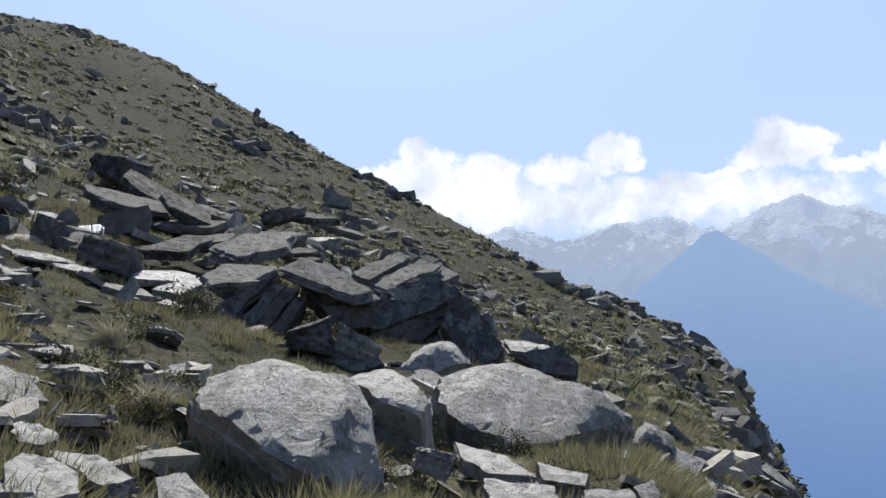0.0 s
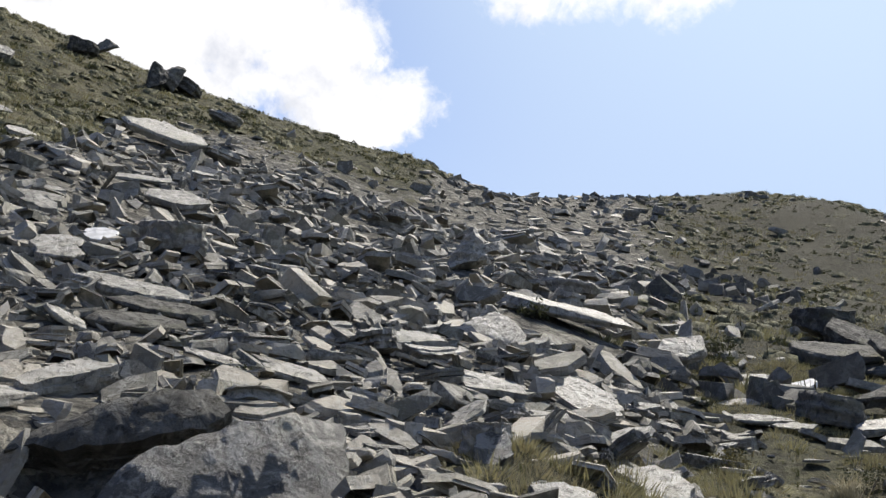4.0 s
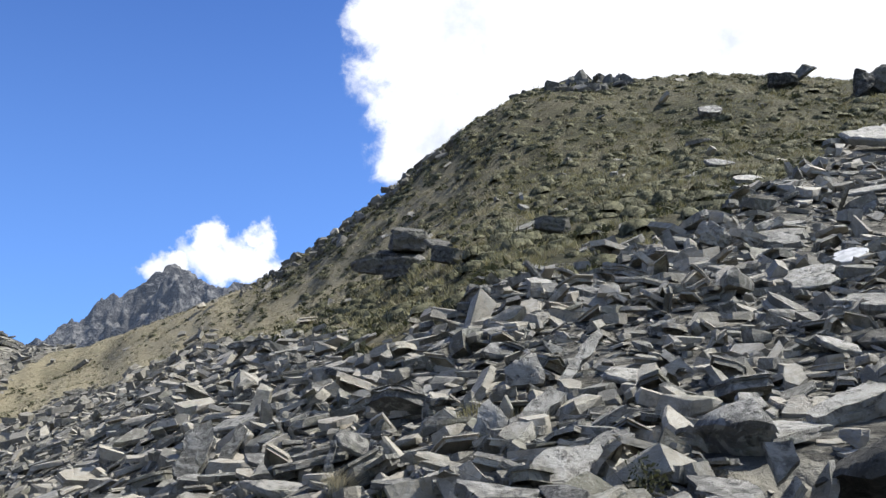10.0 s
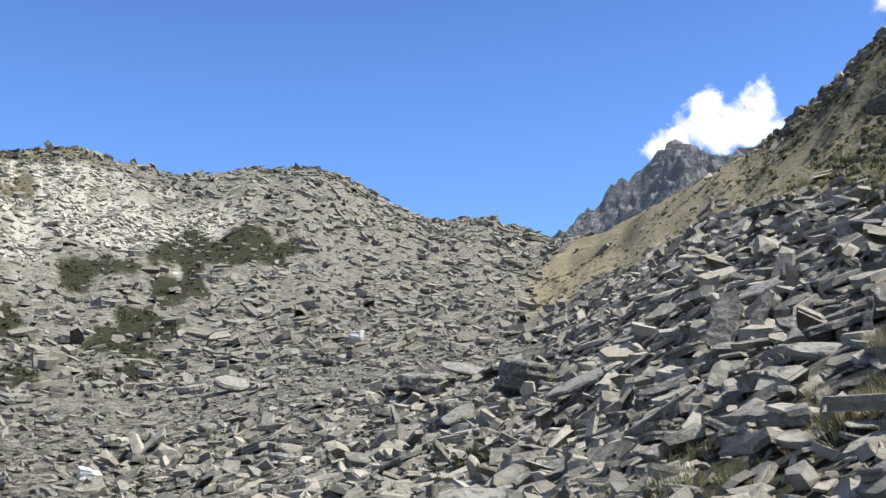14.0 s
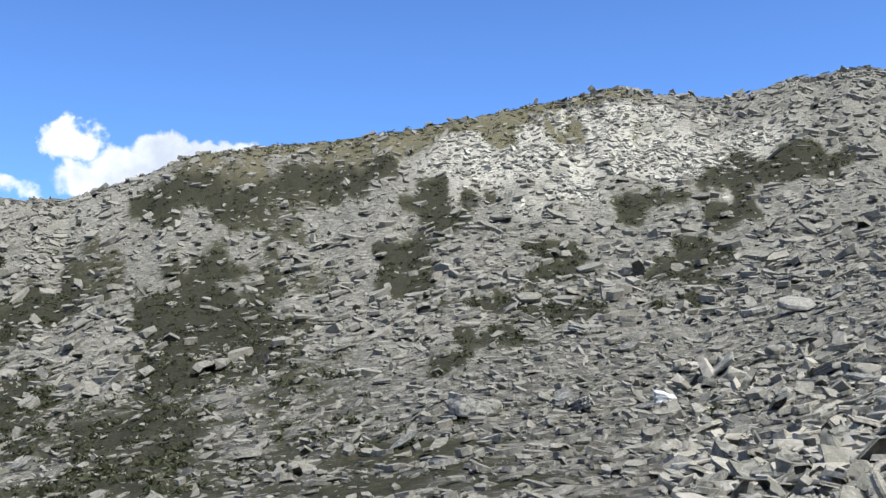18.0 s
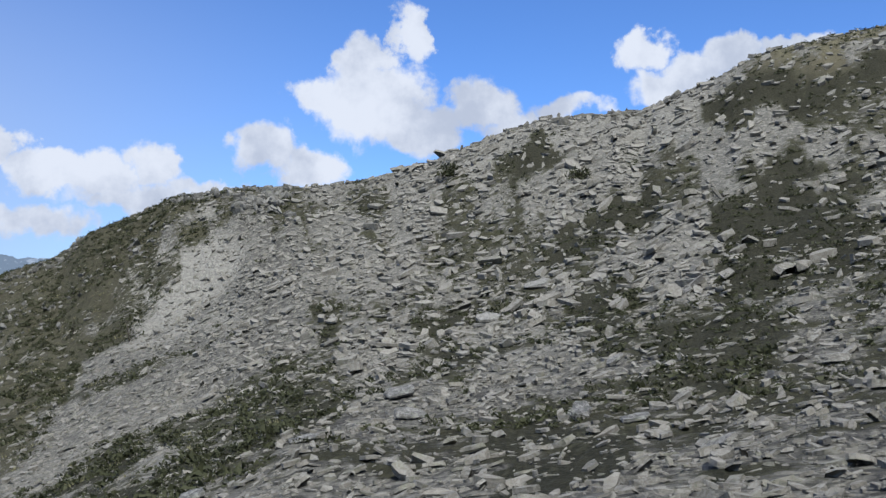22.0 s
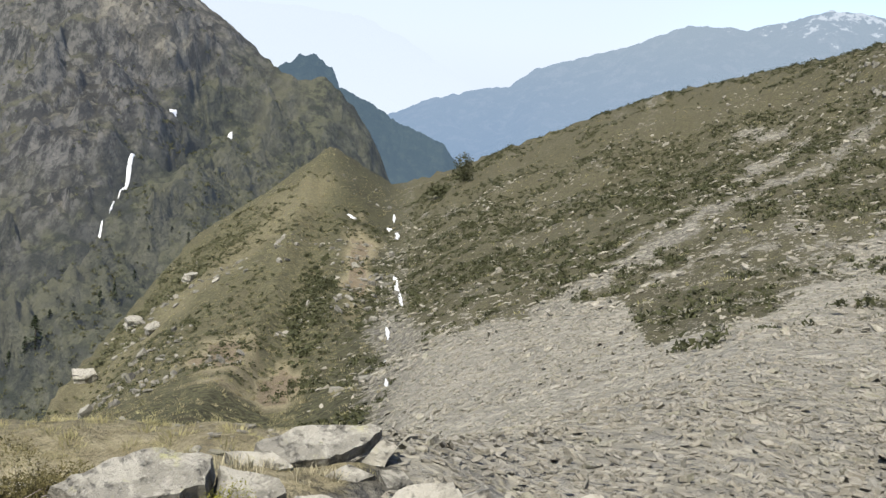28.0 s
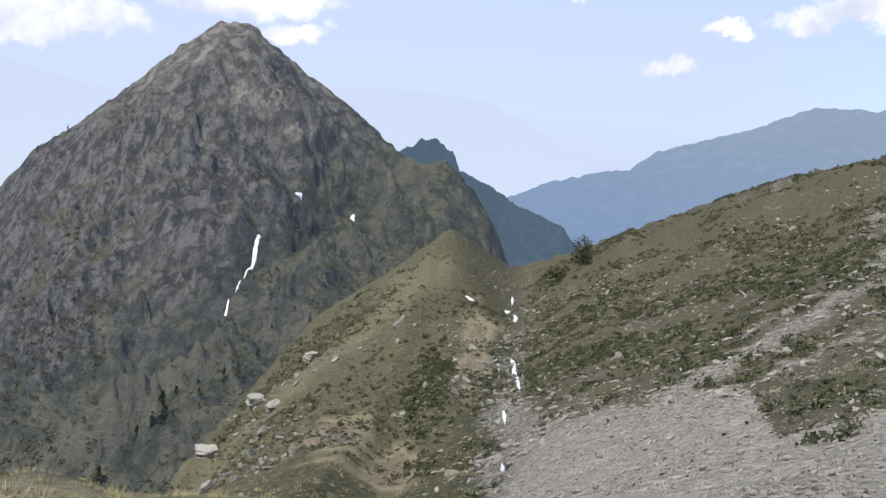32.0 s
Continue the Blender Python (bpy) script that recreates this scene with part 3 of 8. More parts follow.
# hollows under the two overhanging boulders: x, y, radius, depth
for hx, hy, hr, hd in HOLLOWS:
    Z = Z - hd * np.exp(-((GX - hx) ** 2 + (GY - hy) ** 2) / hr ** 2)


def ground_z(x, y):
    """Height of the hillside at x, y (arrays)."""
    x, y = np.asarray(x, float), np.asarray(y, float)
    a = (np.degrees(np.arctan2(y, x)) + 60.0) % 360.0 / DA
    r = np.hypot(x, y)
    i = np.floor(a).astype(int)
    fa = a - i
    i0, i1 = i % len(AZ), (i + 1) % len(AZ)
    j = np.clip(np.searchsorted(RAD, r) - 1, 0, len(RAD) - 2)
    fr = np.clip((r - RAD[j]) / (RAD[j + 1] - RAD[j]), 0, 1)
    return (Z[i0, j] * (1 - fr) + Z[i0, j + 1] * fr) * (1 - fa) + (Z[i1, j] * (1 - fr) + Z[i1, j + 1] * fr) * fa


def bearing(x, y):
    return (np.degrees(np.arctan2(y, x)) + 60.0) % 360.0 - 60.0


def sheet(name, X, Y, Zs, mat, closed=False, smooth=True, attr=None):
    """A surface over a grid of points."""
    n, m = X.shape
    co = np.stack([X, Y, Zs], -1).reshape(-1, 3)
    i = np.arange(n if closed else n - 1)
    j = np.arange(m - 1)
    I, J = np.meshgrid(i, j, indexing="ij")
    I2 = (I + 1) % n
    f = np.stack([I * m + J, I * m + J + 1, I2 * m + J + 1, I2 * m + J], -1).reshape(-1, 4)
    me = bpy.data.meshes.new(name)
    me.from_pydata(co.tolist(), [], f.tolist())
    me.polygons.foreach_set("use_smooth", np.full(len(me.polygons), smooth))
    if attr is not None:
        a = me.color_attributes.new("cover", "FLOAT_COLOR", "POINT")
        a.data.foreach_set("color", attr.reshape(-1))
    me.materials.append(mat)
    return new(name, me)


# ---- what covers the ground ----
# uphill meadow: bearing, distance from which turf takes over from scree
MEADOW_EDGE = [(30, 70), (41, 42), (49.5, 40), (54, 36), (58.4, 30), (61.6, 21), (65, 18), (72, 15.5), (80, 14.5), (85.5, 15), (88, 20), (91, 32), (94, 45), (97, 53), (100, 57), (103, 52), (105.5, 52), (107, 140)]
# dark patches of dwarf shrub and turf in the bowl: bearing, distance, half widths in degrees and metres
PATCHES_A = [(153.6, 78.1, 3.4, 4.5), (154.6, 52.5, 2.2, 9.8), (150.7, 47.1, 2.3, 6.6), (140.5, 69.7, 2.5, 5.2), (142.4, 61.2, 1.2, 7.8), (141.8, 54.5, 1.4, 4.2), (134.2, 58.9, 1.7, 3.0), (134.3, 51.7, 1.6, 3.2),
             (135.9, 44.7, 3.7, 5.2), (137.2, 39.3, 2.8, 2.8), (129.0, 68.1, 2.4, 2.6), (124.5, 73.1, 1.6, 5.2), (124.3, 65.9, 1.2, 4.0), (126.4, 50.3, 2.0, 6.4), (127.4, 43.3, 1.4, 1.9), (146.3, 78.5, 2.7, 4.5),
             (140.0, 33.8, 1.8, 2.0), (120.2, 74.2, 1.8, 3.4)]
PATCHES_B = [(167.2, 79.4, 2.1, 3.8), (161.0, 63.1, 1.9, 5.3), (152.8, 56.0, 3.0, 5.8), (153.7, 65.4, 1.9, 3.9), (155.0, 44.6, 2.2, 4.7), (176.1, 55.4, 1.4, 3.8), (171.5, 50.2, 1.7, 4.8), (171.2, 38.8, 2.3, 7.1),
             (178.0, 54.7, 1.1, 5.6), (162.5, 45.9, 1.9, 3.9), (156.9, 31.9, 3.4, 4.3), (158.1, 23.0, 2.8, 4.1), (163.3, 16.9, 2.1, 3.0), (175.7, 83.5, 1.4, 4.0), (181.5, 34.7, 2.7, 5.6), (185.1, 31.4, 2.6, 6.1)]
PATCHES_C = [(163.9, 61.3, 1.9, 5.3), (166.9, 22.3, 2.2, 3.3), (162.5, 36.8, 1.8, 3.4), (188.5, 35.0, 2.3, 6.3), (182.0, 29.7, 3.4, 4.5), (168.6, 19.5, 1.7, 2.1), (166.1, 14.4, 2.2, 3.4), (188.3, 28.3, 2.5, 5.0),
             (183.2, 13.8, 1.3, 1.2), (187.6, 35.1, 4.8, 6.0), (189.0, 24.8, 4.0, 3.0), (181.8, 33.8, 3.1, 4.2), (185.8, 13.4, 1.8, 1.3), (189.4, 11.1, 1.8, 0.9), (182.9, 13.4, 2.0, 1.5), (174.2, 56.0, 2.2, 4.4)]
# lower edge of the brown slope above the scree: bearing, distance
SLOPE_EDGE = [(176, 116), (179.6, 93), (184.3, 89), (188.5, 85), (190.8, 74), (192.2, 52), (195.8, 35), (198.3, 25), (201.1, 22), (204.2, 23), (205.9, 33), (207.5, 44), (210.4, 47), (212.7, 43), (214.5, 41), (216.5, 50), (218.9, 62)]
# bare brown earth beside the gully: bearing, distance, half widths in degrees and metres
LEDGE_TURF = [(4.83, 1.05), (4.83, 0.81), (7.50, 0.09), (5.33, 0.28), (5.53, -0.01), (6.91, 0.19), (6.86, -0.52), (6.89, 2.45), (6.04, 1.84), (5.37, 1.41), (8.76, 2.62), (10.69, 1.10), (10.75, 2.84), (5.92, -0.71), (5.07, 2.78), (8.13, 3.51),
              (10.26, 2.52), (8.55, 2.74), (6.81, 1.63), (7.04, 2.27), (6.1, 2.7), (5.6, 2.2), (7.6, 3.0)]
EARTH = [(228.7, 62, 2.2, 12), (221.6, 100, 0.9, 26), (225.6, 55, 1.8, 8)]
# tongues of scree running down the brown slope: from x, y to x, y, half width
TONGUES = [(-41.9, -24.0, -53.4, -24.7, 1.2), (-53.4, -24.7, -72.7, -24.0, 1.5), (-89.7, -38.0, -95.7, -32.5, 1.6), (-44.2, -15.8, -53.9, -17.4, 1.4), (-52.5, -27.4, -64.8, -27.8, 1.0),
           (-64.8, -27.8, -89.0, -29.3, 1.5), (-41.3, -19.3, -48.0, -18.7, 1.2), (-67.9, -22.3, -86.9, -23.5, 2.0), (-98.1, -42.1, -96.3, -34.1, 1.2), (-103.4, -83.1, -104.0, -78.4, 1.5)]


def step(x, a, b):
    t = np.clip((x - a) / (b - a), 0, 1)
    return t * t * (3 - 2 * t)


def cover_at(x, y):
    """Turf, dryness and paleness at x, y, each 0 to 1."""
    b, r = bearing(x, y), np.hypot(x, y)
    n = fbm(x * 0.25, y * 0.25, 31, 4)
    n2 = fbm(x * 0.9, y * 0.9, 37, 3)
    b = b + 30 * fbm(x * 0.6, y * 0.6, 39, 3) * np.clip(3.5 / np.maximum(r, 0.5) - 0.25, 0, 1)
    foot = 1 - step(r + 0.8 * n, 2.0, 3.6)
    wr = r * (1 + 0.10 * n) + 1.2 * n2
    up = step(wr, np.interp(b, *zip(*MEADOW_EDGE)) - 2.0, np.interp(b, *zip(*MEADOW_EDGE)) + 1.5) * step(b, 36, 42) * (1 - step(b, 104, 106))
    east = (1 - step(b + 3 * n, 22, 33)) * step(b, -60, -40) * np.clip(0.93 + 0.06 * step(r, 16, 28) + 0.3 * n2 + 0.15 * n, 0, 1)
    grass = np.maximum(up, east)
    heath = np.zeros_like(grass)
    skyline = 0.6 * step(r, 30, 40) * step(b, 38, 42) * (1 - step(b, 50, 54))
    grass = np.maximum(grass, skyline)
    gaps = 1 - 0.45 * step(b, 164, 174) * (1 - step(fbm(x * 0.5, y * 0.5, 45, 3), -0.12, 0.2))
    for pb, pr, wb, hr in PATCHES_A + PATCHES_B + PATCHES_C:
        q = ((b - pb) / wb) ** 2 + ((r - pr) / hr) ** 2
        k = (1 - step(q + 1.1 * n + 1.0 * n2, 0.6, 1.7)) * gaps
        grass = np.maximum(grass, 0.9 * k)
        heath = np.maximum(heath, k)
    slope = step(r + 0.09 * r * n + 0.05 * r * n2, 0.9 * np.interp(b, *zip(*SLOPE_EDGE)), 1.08 * np.interp(b, *zip(*SLOPE_EDGE))) * step(b + 4 * n + 3 * n2, 176, 188) * (1 - step(b, 218, 220))
    tongue = np.zeros_like(grass)
    for x0, y0, x1, y1, half in TONGUES:
        u = np.clip(((x - x0) * (x1 - x0) + (y - y0) * (y1 - y0)) / ((x1 - x0) ** 2 + (y1 - y0) ** 2), 0, 1)
        d = np.hypot(x - x0 - u * (x1 - x0), y - y0 - u * (y1 - y0)) * (1 + 0.5 * n2)
        tongue = np.maximum(tongue, 0.65 * (1 - step(d, 0.35 * half, 1.0 * half)))
    streak = fbm((b - 0.09 * (r - 70)) * 0.55 + 0.5 * n, r * 0.02, 87, 4)
    tongue = np.maximum(tongue, 0.25 * step(streak, 0.2, 0.5) * (1 - step(r, 70, 100)) * (1 - step(b, 200, 208)))
    grass = np.maximum(grass, slope * np.clip(0.80 + 0.1 * step(r, 50, 75) + 0.35 * n + 0.3 * n2, 0, 1) * (1 - tongue))
    gully = step(b, 215, 220) * step(r, 16, 24)
    grass = np.maximum(grass, gully * np.clip(0.35 + 0.6 * step(b + 0.8 * n, 219.8, 222) + 0.3 * step(r, 60, 90), 0, 1))
    shoulder = step(b + 4 * n, 218, 230) * (1 - step(b + 4 * n, 262, 284)) * (1 - step(r, 14, 20))
    grass = np.maximum(grass, shoulder * (0.85 + 0.3 * n))
    near = step(b, 70, 86) * (1 - step(b, 112, 124)) * (1 - step(r + 1.5 * n, 7.5, 10))
    grass = np.maximum(grass, near * np.clip(0.62 + 0.4 * n2, 0, 1))
    heath = np.maximum(heath, 0.6 * near)
    mottle = step(b, 138, 150) * (1 - step(b, 202, 208)) * step(r, 15, 24) * step(fbm(x * 0.11 + y * 0.05, y * 0.16, 83, 4) + 0.35 * n2 + 0.30 * step(b, 168, 180) * (1 - step(r, 40, 60)), 0.05, 0.40)
    grass = np.maximum(grass, 0.62 * mottle)
    heath = np.maximum(heath, 0.6 * mottle)
    floor = step(b, 118, 128) * (1 - step(b, 178, 186)) * step(r, 8, 11) * (1 - step(r + 5 * n, 22, 30))
    grass = np.maximum(grass, floor * np.clip(0.47 + 0.6 * n + 0.5 * n2, 0, 0.8))
    heath = np.maximum(heath, 0.7 * floor)
    top = step(b, 126, 131) * (1 - step(b, 152, 158)) * step(wr, 80, 86)
    grass = np.maximum(grass, 0.85 * top)
    spur_top = np.interp(b, [98, 100, 102.3, 103.7, 105.5], [150, 98, 86, 80, 70])
    grass = grass * (1 - step(b, 97, 100) * (1 - step(b, 107, 109)) * step(r, spur_top - 3, spur_top + 3))
    gold = step(b + 2 * n, 88, 94) * (1 - step(b, 105, 107)) * step(r, 30, 42) * (0.95 - 0.5 * step(r + 6 * n, 62, 74))
    gold = np.maximum(gold, 0.28 * top)
    gold = np.maximum(gold, 0.55 * shoulder * (1 - 0.75 * step(r + n, 4.5, 6.5)))
    gold = np.maximum(gold, 0.08 * slope)
    gold = np.maximum(gold, 0.07 * step(b, 221, 225) * step(r, 40, 60))
    rib_b = np.interp(r, [60, 92, 107, 128, 150], [236, 234.5, 229.6, 224.5, 223])
    gold = np.maximum(gold, 0.2 * step(b - rib_b, -0.3, 0.6) * (1 - step(b - rib_b + 2 * n, 3, 6)) * step(r, 55, 70) * (1 - step(r, 150, 170)))
    gold = np.maximum(gold, (0.2 + 0.6 * step(b, 72, 90)) * up * step(b + 6 * n, 50, 60) * step(n2 + n, -0.5, 0.3))
    # sunlit patch below the crest, put in as paler stone colour
    pale = step(b + 2 * n, 116, 124) * (1 - step(b + 3 * n, 137, 145)) * step(wr + 2 * n2, 68, 76) * (1 - step(wr, 82, 88))
    pale = np.maximum(pale, 0.35 * step(b, 150, 158) * (1 - step(b, 170, 176)) * step(wr, 72, 82))
    # smaller sunlit patch, painted pale the same way
    pale = np.maximum(pale, 0.5 * step(b + n, 181, 184) * (1 - step(b + 2 * n, 188, 190)) * step(wr, 62, 70) * (1 - step(wr, 84, 90)))
    heath = np.maximum(heath, 0.6 * slope)
    heath = np.maximum(heath, 0.22 * up * (1 - gold) + 0.75 * east * step(r, 9, 16) + 0.3 * east)
    heath = np.maximum(heath, 0.5 * gully * (1 - 0.8 * step(b, 221, 224)))
    for eb, er, wb, hr in EARTH:
        k = 1 - step(((b - eb) / wb) ** 2 + ((r - er) / hr) ** 2 + 0.8 * n + 0.5 * n2, 0.5, 1.5)
        grass, heath, gold = np.maximum(grass, 0.8 * k), np.maximum(heath, 0.85 * k), np.maximum(gold, 0.62 * k)
    for lx, ly in LEDGE_TURF:
        k = 1 - step(np.hypot(x - lx, y - ly) * (1 + 0.5 * n2), 0.45, 0.95)
        grass, heath, gold = np.maximum(grass, 0.85 * k), heath * (1 - 0.7 * k), np.maximum(gold, 0.12 * k)
    gravel = 0.34 * step(b, 176, 188) * (1 - step(b, 217, 222)) * step(r, 1, 2.5) * (1 - 0.55 * step(r, 25, 60))
    gravel = np.maximum(gravel, 0.24 * step(b, 100, 108) * (1 - step(b, 176, 184)) * step(r, 26, 40))
    mixed = np.clip(0.5 + 1.1 * n + 0.7 * n2, 0, 1)
    grass, gold, heath = [v * (1 - foot) + w * foot for v, w in ((grass, mixed), (gold, 0.3 * mixed), (heath, 0.3))]
    return grass, gold, np.clip(np.maximum(pale, gravel) * (1 - 0.7 * foot), 0, 1), np.clip(heath, 0, 1)


gr, go, pa, he = cover_at(GX, GY)
RR = np.hypot(GX, GY)
Z += (0.09 * fbm(GX * 0.9, GY * 0.9, 73, 3) + 0.05 * fbm(GX * 2.6, GY * 2.6, 79, 3)) * np.clip(gr * 1.4 - 0.3, 0, 1) * step(RR, 2.2, 3.6) * (1 - step(RR, 30, 45))
ground = sheet("ground", GX, GY, Z, mat_ground, closed=True, attr=np.stack([gr, go, pa, he], -1))
tagged(ground, "steep mountainside of scree, turf and bare earth", "ground", kind="structure")

# ---- mountains further off ----
RELIEF = {}


def relief_z(name, b, r):
    """Height of a mountain at bearings b and distances r."""
    a, rr, zz = RELIEF[name]
    i = np.clip(np.searchsorted(a, b) - 1, 0, len(a) - 2)
    j = np.clip(np.searchsorted(rr, r) - 1, 0, len(rr) - 2)
    u, v = (b - a[i]) / (a[i + 1] - a[i]), (r - rr[j]) / (rr[j + 1] - rr[j])
    return (zz[i, j] * (1 - u) + zz[i + 1, j] * u) * (1 - v) + (zz[i, j + 1] * (1 - u) + zz[i + 1, j + 1] * u) * v


def mountain(name, label, skyline, r0, r1, foot, mat, rough=0.02, step_deg=0.12, rings=60, back=1.25, seed=5, freq=8.0, kind="structure", gullies=0.0, octaves=6, spurs=None, lift=0.0, jag=0.12, folds=()):
    """A mountain whose crest follows the given bearings and rises at distance r1, with its foot at r0."""
    a = np.arange(skyline[0][0], skyline[-1][0], step_deg)
    e = np.interp(a, [s[0] for s in skyline], [s[1] for s in skyline])
    rr = np.concatenate([np.linspace(r0, r1, rings), np.linspace(r1 * 1.02, r1 * back, 8)])
    t = np.clip((rr - r0) / (r1 - r0), 0, 1)
    A, R = np.meshgrid(np.radians(a), rr, indexing="ij")
    zc_ = EYE + r1 * np.tan(np.radians(e + lift))[:, None]
    zf = EYE + r0 * math.tan(radians(foot))
    prof = t ** 1.15
    zz = zf + (zc_ - zf) * prof[None]
    over = np.clip((rr - r1) / (r1 * back - r1), 0, 1)
    zz = zz - (over ** 0.8)[None] * np.abs(zc_ - zf) * 0.7
    X, Y = np.cos(A) * R, np.sin(A) * R
    k = freq / r1
    w = rough * r1 * np.sin(np.clip(t, 0, 1) * math.pi * 0.5 + 0.12)[None]
    nz = fbm(X * k, Y * k, seed, octaves, 0.5)
    rid = 1 - np.abs(fbm(np.degrees(A) * 0.55 + 0.25 * nz, R * k * 0.25, seed + 40, 4, 0.55)) * 2
    zz = zz + w * (0.5 * nz) + gullies * r1 * rid * np.sin(np.clip(t, 0, 1) * math.pi * 0.93)[None]
    if octaves > 5:
        zz = zz - 0.15 * w * np.abs(fbm(X * k * 7, Y * k * 7, seed + 9, 3))
    if spurs:
        # branching rocky ridges and gullies that run down the face
        rise, f, amp = 0.0, 1.0 / spurs[0], 1.0
        for o in range(5):
            wx_, wy_ = X + 0.5 * spurs[0] * nz, Y - 0.4 * spurs[0] * nz
            rise = rise + amp * (1 - 2 * np.abs(fbm(wx_ * f, wy_ * f, seed + 70 + o, 1)))
            f, amp = f * 2.1, amp * 0.58
        zz = zz + spurs[1] * rise * (np.clip(t * 3.5, 0, 1) * np.clip((1 - t) * 5, 0.06, 1))[None]
    ridge = np.zeros_like(X)
    for line, high, wide in folds:
        # single ridges and gullies along lines of bearing and distance
        lx, ly = [math.cos(radians(p[0])) * p[1] for p in line], [math.sin(radians(p[0])) * p[1] for p in line]
        near = np.full(X.shape, 1e9)
        for x0, y0, x1, y1 in zip(lx[:-1], ly[:-1], lx[1:], ly[1:]):
            u = np.clip(((X - x0) * (x1 - x0) + (Y - y0) * (y1 - y0)) / ((x1 - x0) ** 2 + (y1 - y0) ** 2), 0, 1)
            near = np.minimum(near, np.hypot(X - x0 - u * (x1 - x0), Y - y0 - u * (y1 - y0)))
        swell = np.exp(-near * (1 + 0.3 * nz) / wide)
        zz = zz + high * swell
        ridge = ridge + math.copysign(1.0, high) * swell
    roof = EYE + R * np.tan(np.radians(e + jag * fbm(a * 2.5, a * 0.0 + seed, seed + 90, 4)))[:, None]
    zz = np.minimum(zz, roof)
    RELIEF[name] = (a, rr, zz)
    ob = sheet(name, X, Y, zz, mat, attr=np.stack([ridge * 0.5 + 0.5, ridge, ridge, ridge], -1) if folds else None)
    return tagged(ob, label, "mountain", kind=kind)


# haze and amount paint air glow into these, faintly on peak and crag
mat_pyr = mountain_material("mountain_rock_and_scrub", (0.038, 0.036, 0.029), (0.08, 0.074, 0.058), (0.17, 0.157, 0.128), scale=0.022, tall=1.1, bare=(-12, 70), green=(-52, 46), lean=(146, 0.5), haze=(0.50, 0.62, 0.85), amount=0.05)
mat_crag = mountain_material("crag_rock", (0.09, 0.089, 0.09), (0.18, 0.177, 0.175), (0.36, 0.35, 0.33), scale=0.06, tall=0.8, haze=(0.45, 0.58, 0.85), amount=0.08)
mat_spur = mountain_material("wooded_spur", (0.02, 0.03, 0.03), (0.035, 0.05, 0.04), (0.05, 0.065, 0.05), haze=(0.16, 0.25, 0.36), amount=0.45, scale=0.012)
# bluish rock colours and air gradients add to the painted haze
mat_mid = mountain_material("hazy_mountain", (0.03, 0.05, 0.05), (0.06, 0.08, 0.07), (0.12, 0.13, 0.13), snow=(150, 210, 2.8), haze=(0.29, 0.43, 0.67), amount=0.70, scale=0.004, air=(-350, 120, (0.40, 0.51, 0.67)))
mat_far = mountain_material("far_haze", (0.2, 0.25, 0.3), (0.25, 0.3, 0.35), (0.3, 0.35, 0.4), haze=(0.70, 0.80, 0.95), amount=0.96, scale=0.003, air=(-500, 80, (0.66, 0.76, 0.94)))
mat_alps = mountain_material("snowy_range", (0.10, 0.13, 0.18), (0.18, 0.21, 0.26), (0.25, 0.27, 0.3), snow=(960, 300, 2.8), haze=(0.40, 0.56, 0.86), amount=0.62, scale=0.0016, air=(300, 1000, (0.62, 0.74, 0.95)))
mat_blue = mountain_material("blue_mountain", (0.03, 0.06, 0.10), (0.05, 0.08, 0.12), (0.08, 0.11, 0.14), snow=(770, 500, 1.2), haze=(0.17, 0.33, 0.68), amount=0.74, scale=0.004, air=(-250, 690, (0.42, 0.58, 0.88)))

PEAK_FOLDS = [([(229.4, 496), (233.9, 411), (236.1, 360), (240.6, 348), (247.9, 363)], -9.0, 14.0), ([(225.8, 589), (229.2, 450), (232.6, 375), (239.0, 325), (246.0, 310)], 9.0, 12.0),
              ([(224.5, 480), (227.5, 380), (231.5, 320), (237.0, 280)], 7.0, 9.0), ([(226.5, 360), (230.0, 300), (234.0, 255)], 5.0, 8.0), ([(236.5, 560), (240.5, 470), (244.5, 425)], 7.0, 16.0), ([(241.0, 560), (246.5, 470)], 6.0, 14.0)]
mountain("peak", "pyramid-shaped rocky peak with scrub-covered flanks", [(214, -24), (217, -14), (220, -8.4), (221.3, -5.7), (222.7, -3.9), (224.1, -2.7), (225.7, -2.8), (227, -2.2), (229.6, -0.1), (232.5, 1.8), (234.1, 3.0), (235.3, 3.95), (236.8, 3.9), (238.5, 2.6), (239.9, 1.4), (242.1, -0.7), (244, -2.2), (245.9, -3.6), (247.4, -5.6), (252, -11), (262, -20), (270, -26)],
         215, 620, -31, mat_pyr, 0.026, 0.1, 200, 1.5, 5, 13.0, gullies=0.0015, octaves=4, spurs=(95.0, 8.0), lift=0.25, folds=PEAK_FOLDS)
mountain("crag", "jagged rocky crag behind the grassy spur", [(84, 2), (88, 14), (90.9, 17.0), (91.5, 16.9), (92.3, 16.4), (92.9, 16.5), (93.5, 16.2), (94.1, 16.3), (95.1, 16.5), (95.9, 16.9), (96.5, 17.1), (97.0, 17.0), (97.9, 16.3), (99.1, 15.3), (99.7, 15.2), (100.2, 14.9), (100.9, 13.9), (101.5, 13.6), (102.0, 13.2), (103.4, 12.2), (106, 9.5), (109, 6)],
         150, 230, 4, mat_crag, 0.03, 0.05, 160, 1.3, 15, 14.0, gullies=0.001, lift=0.7, jag=0.2, spurs=(24.0, 3.6))
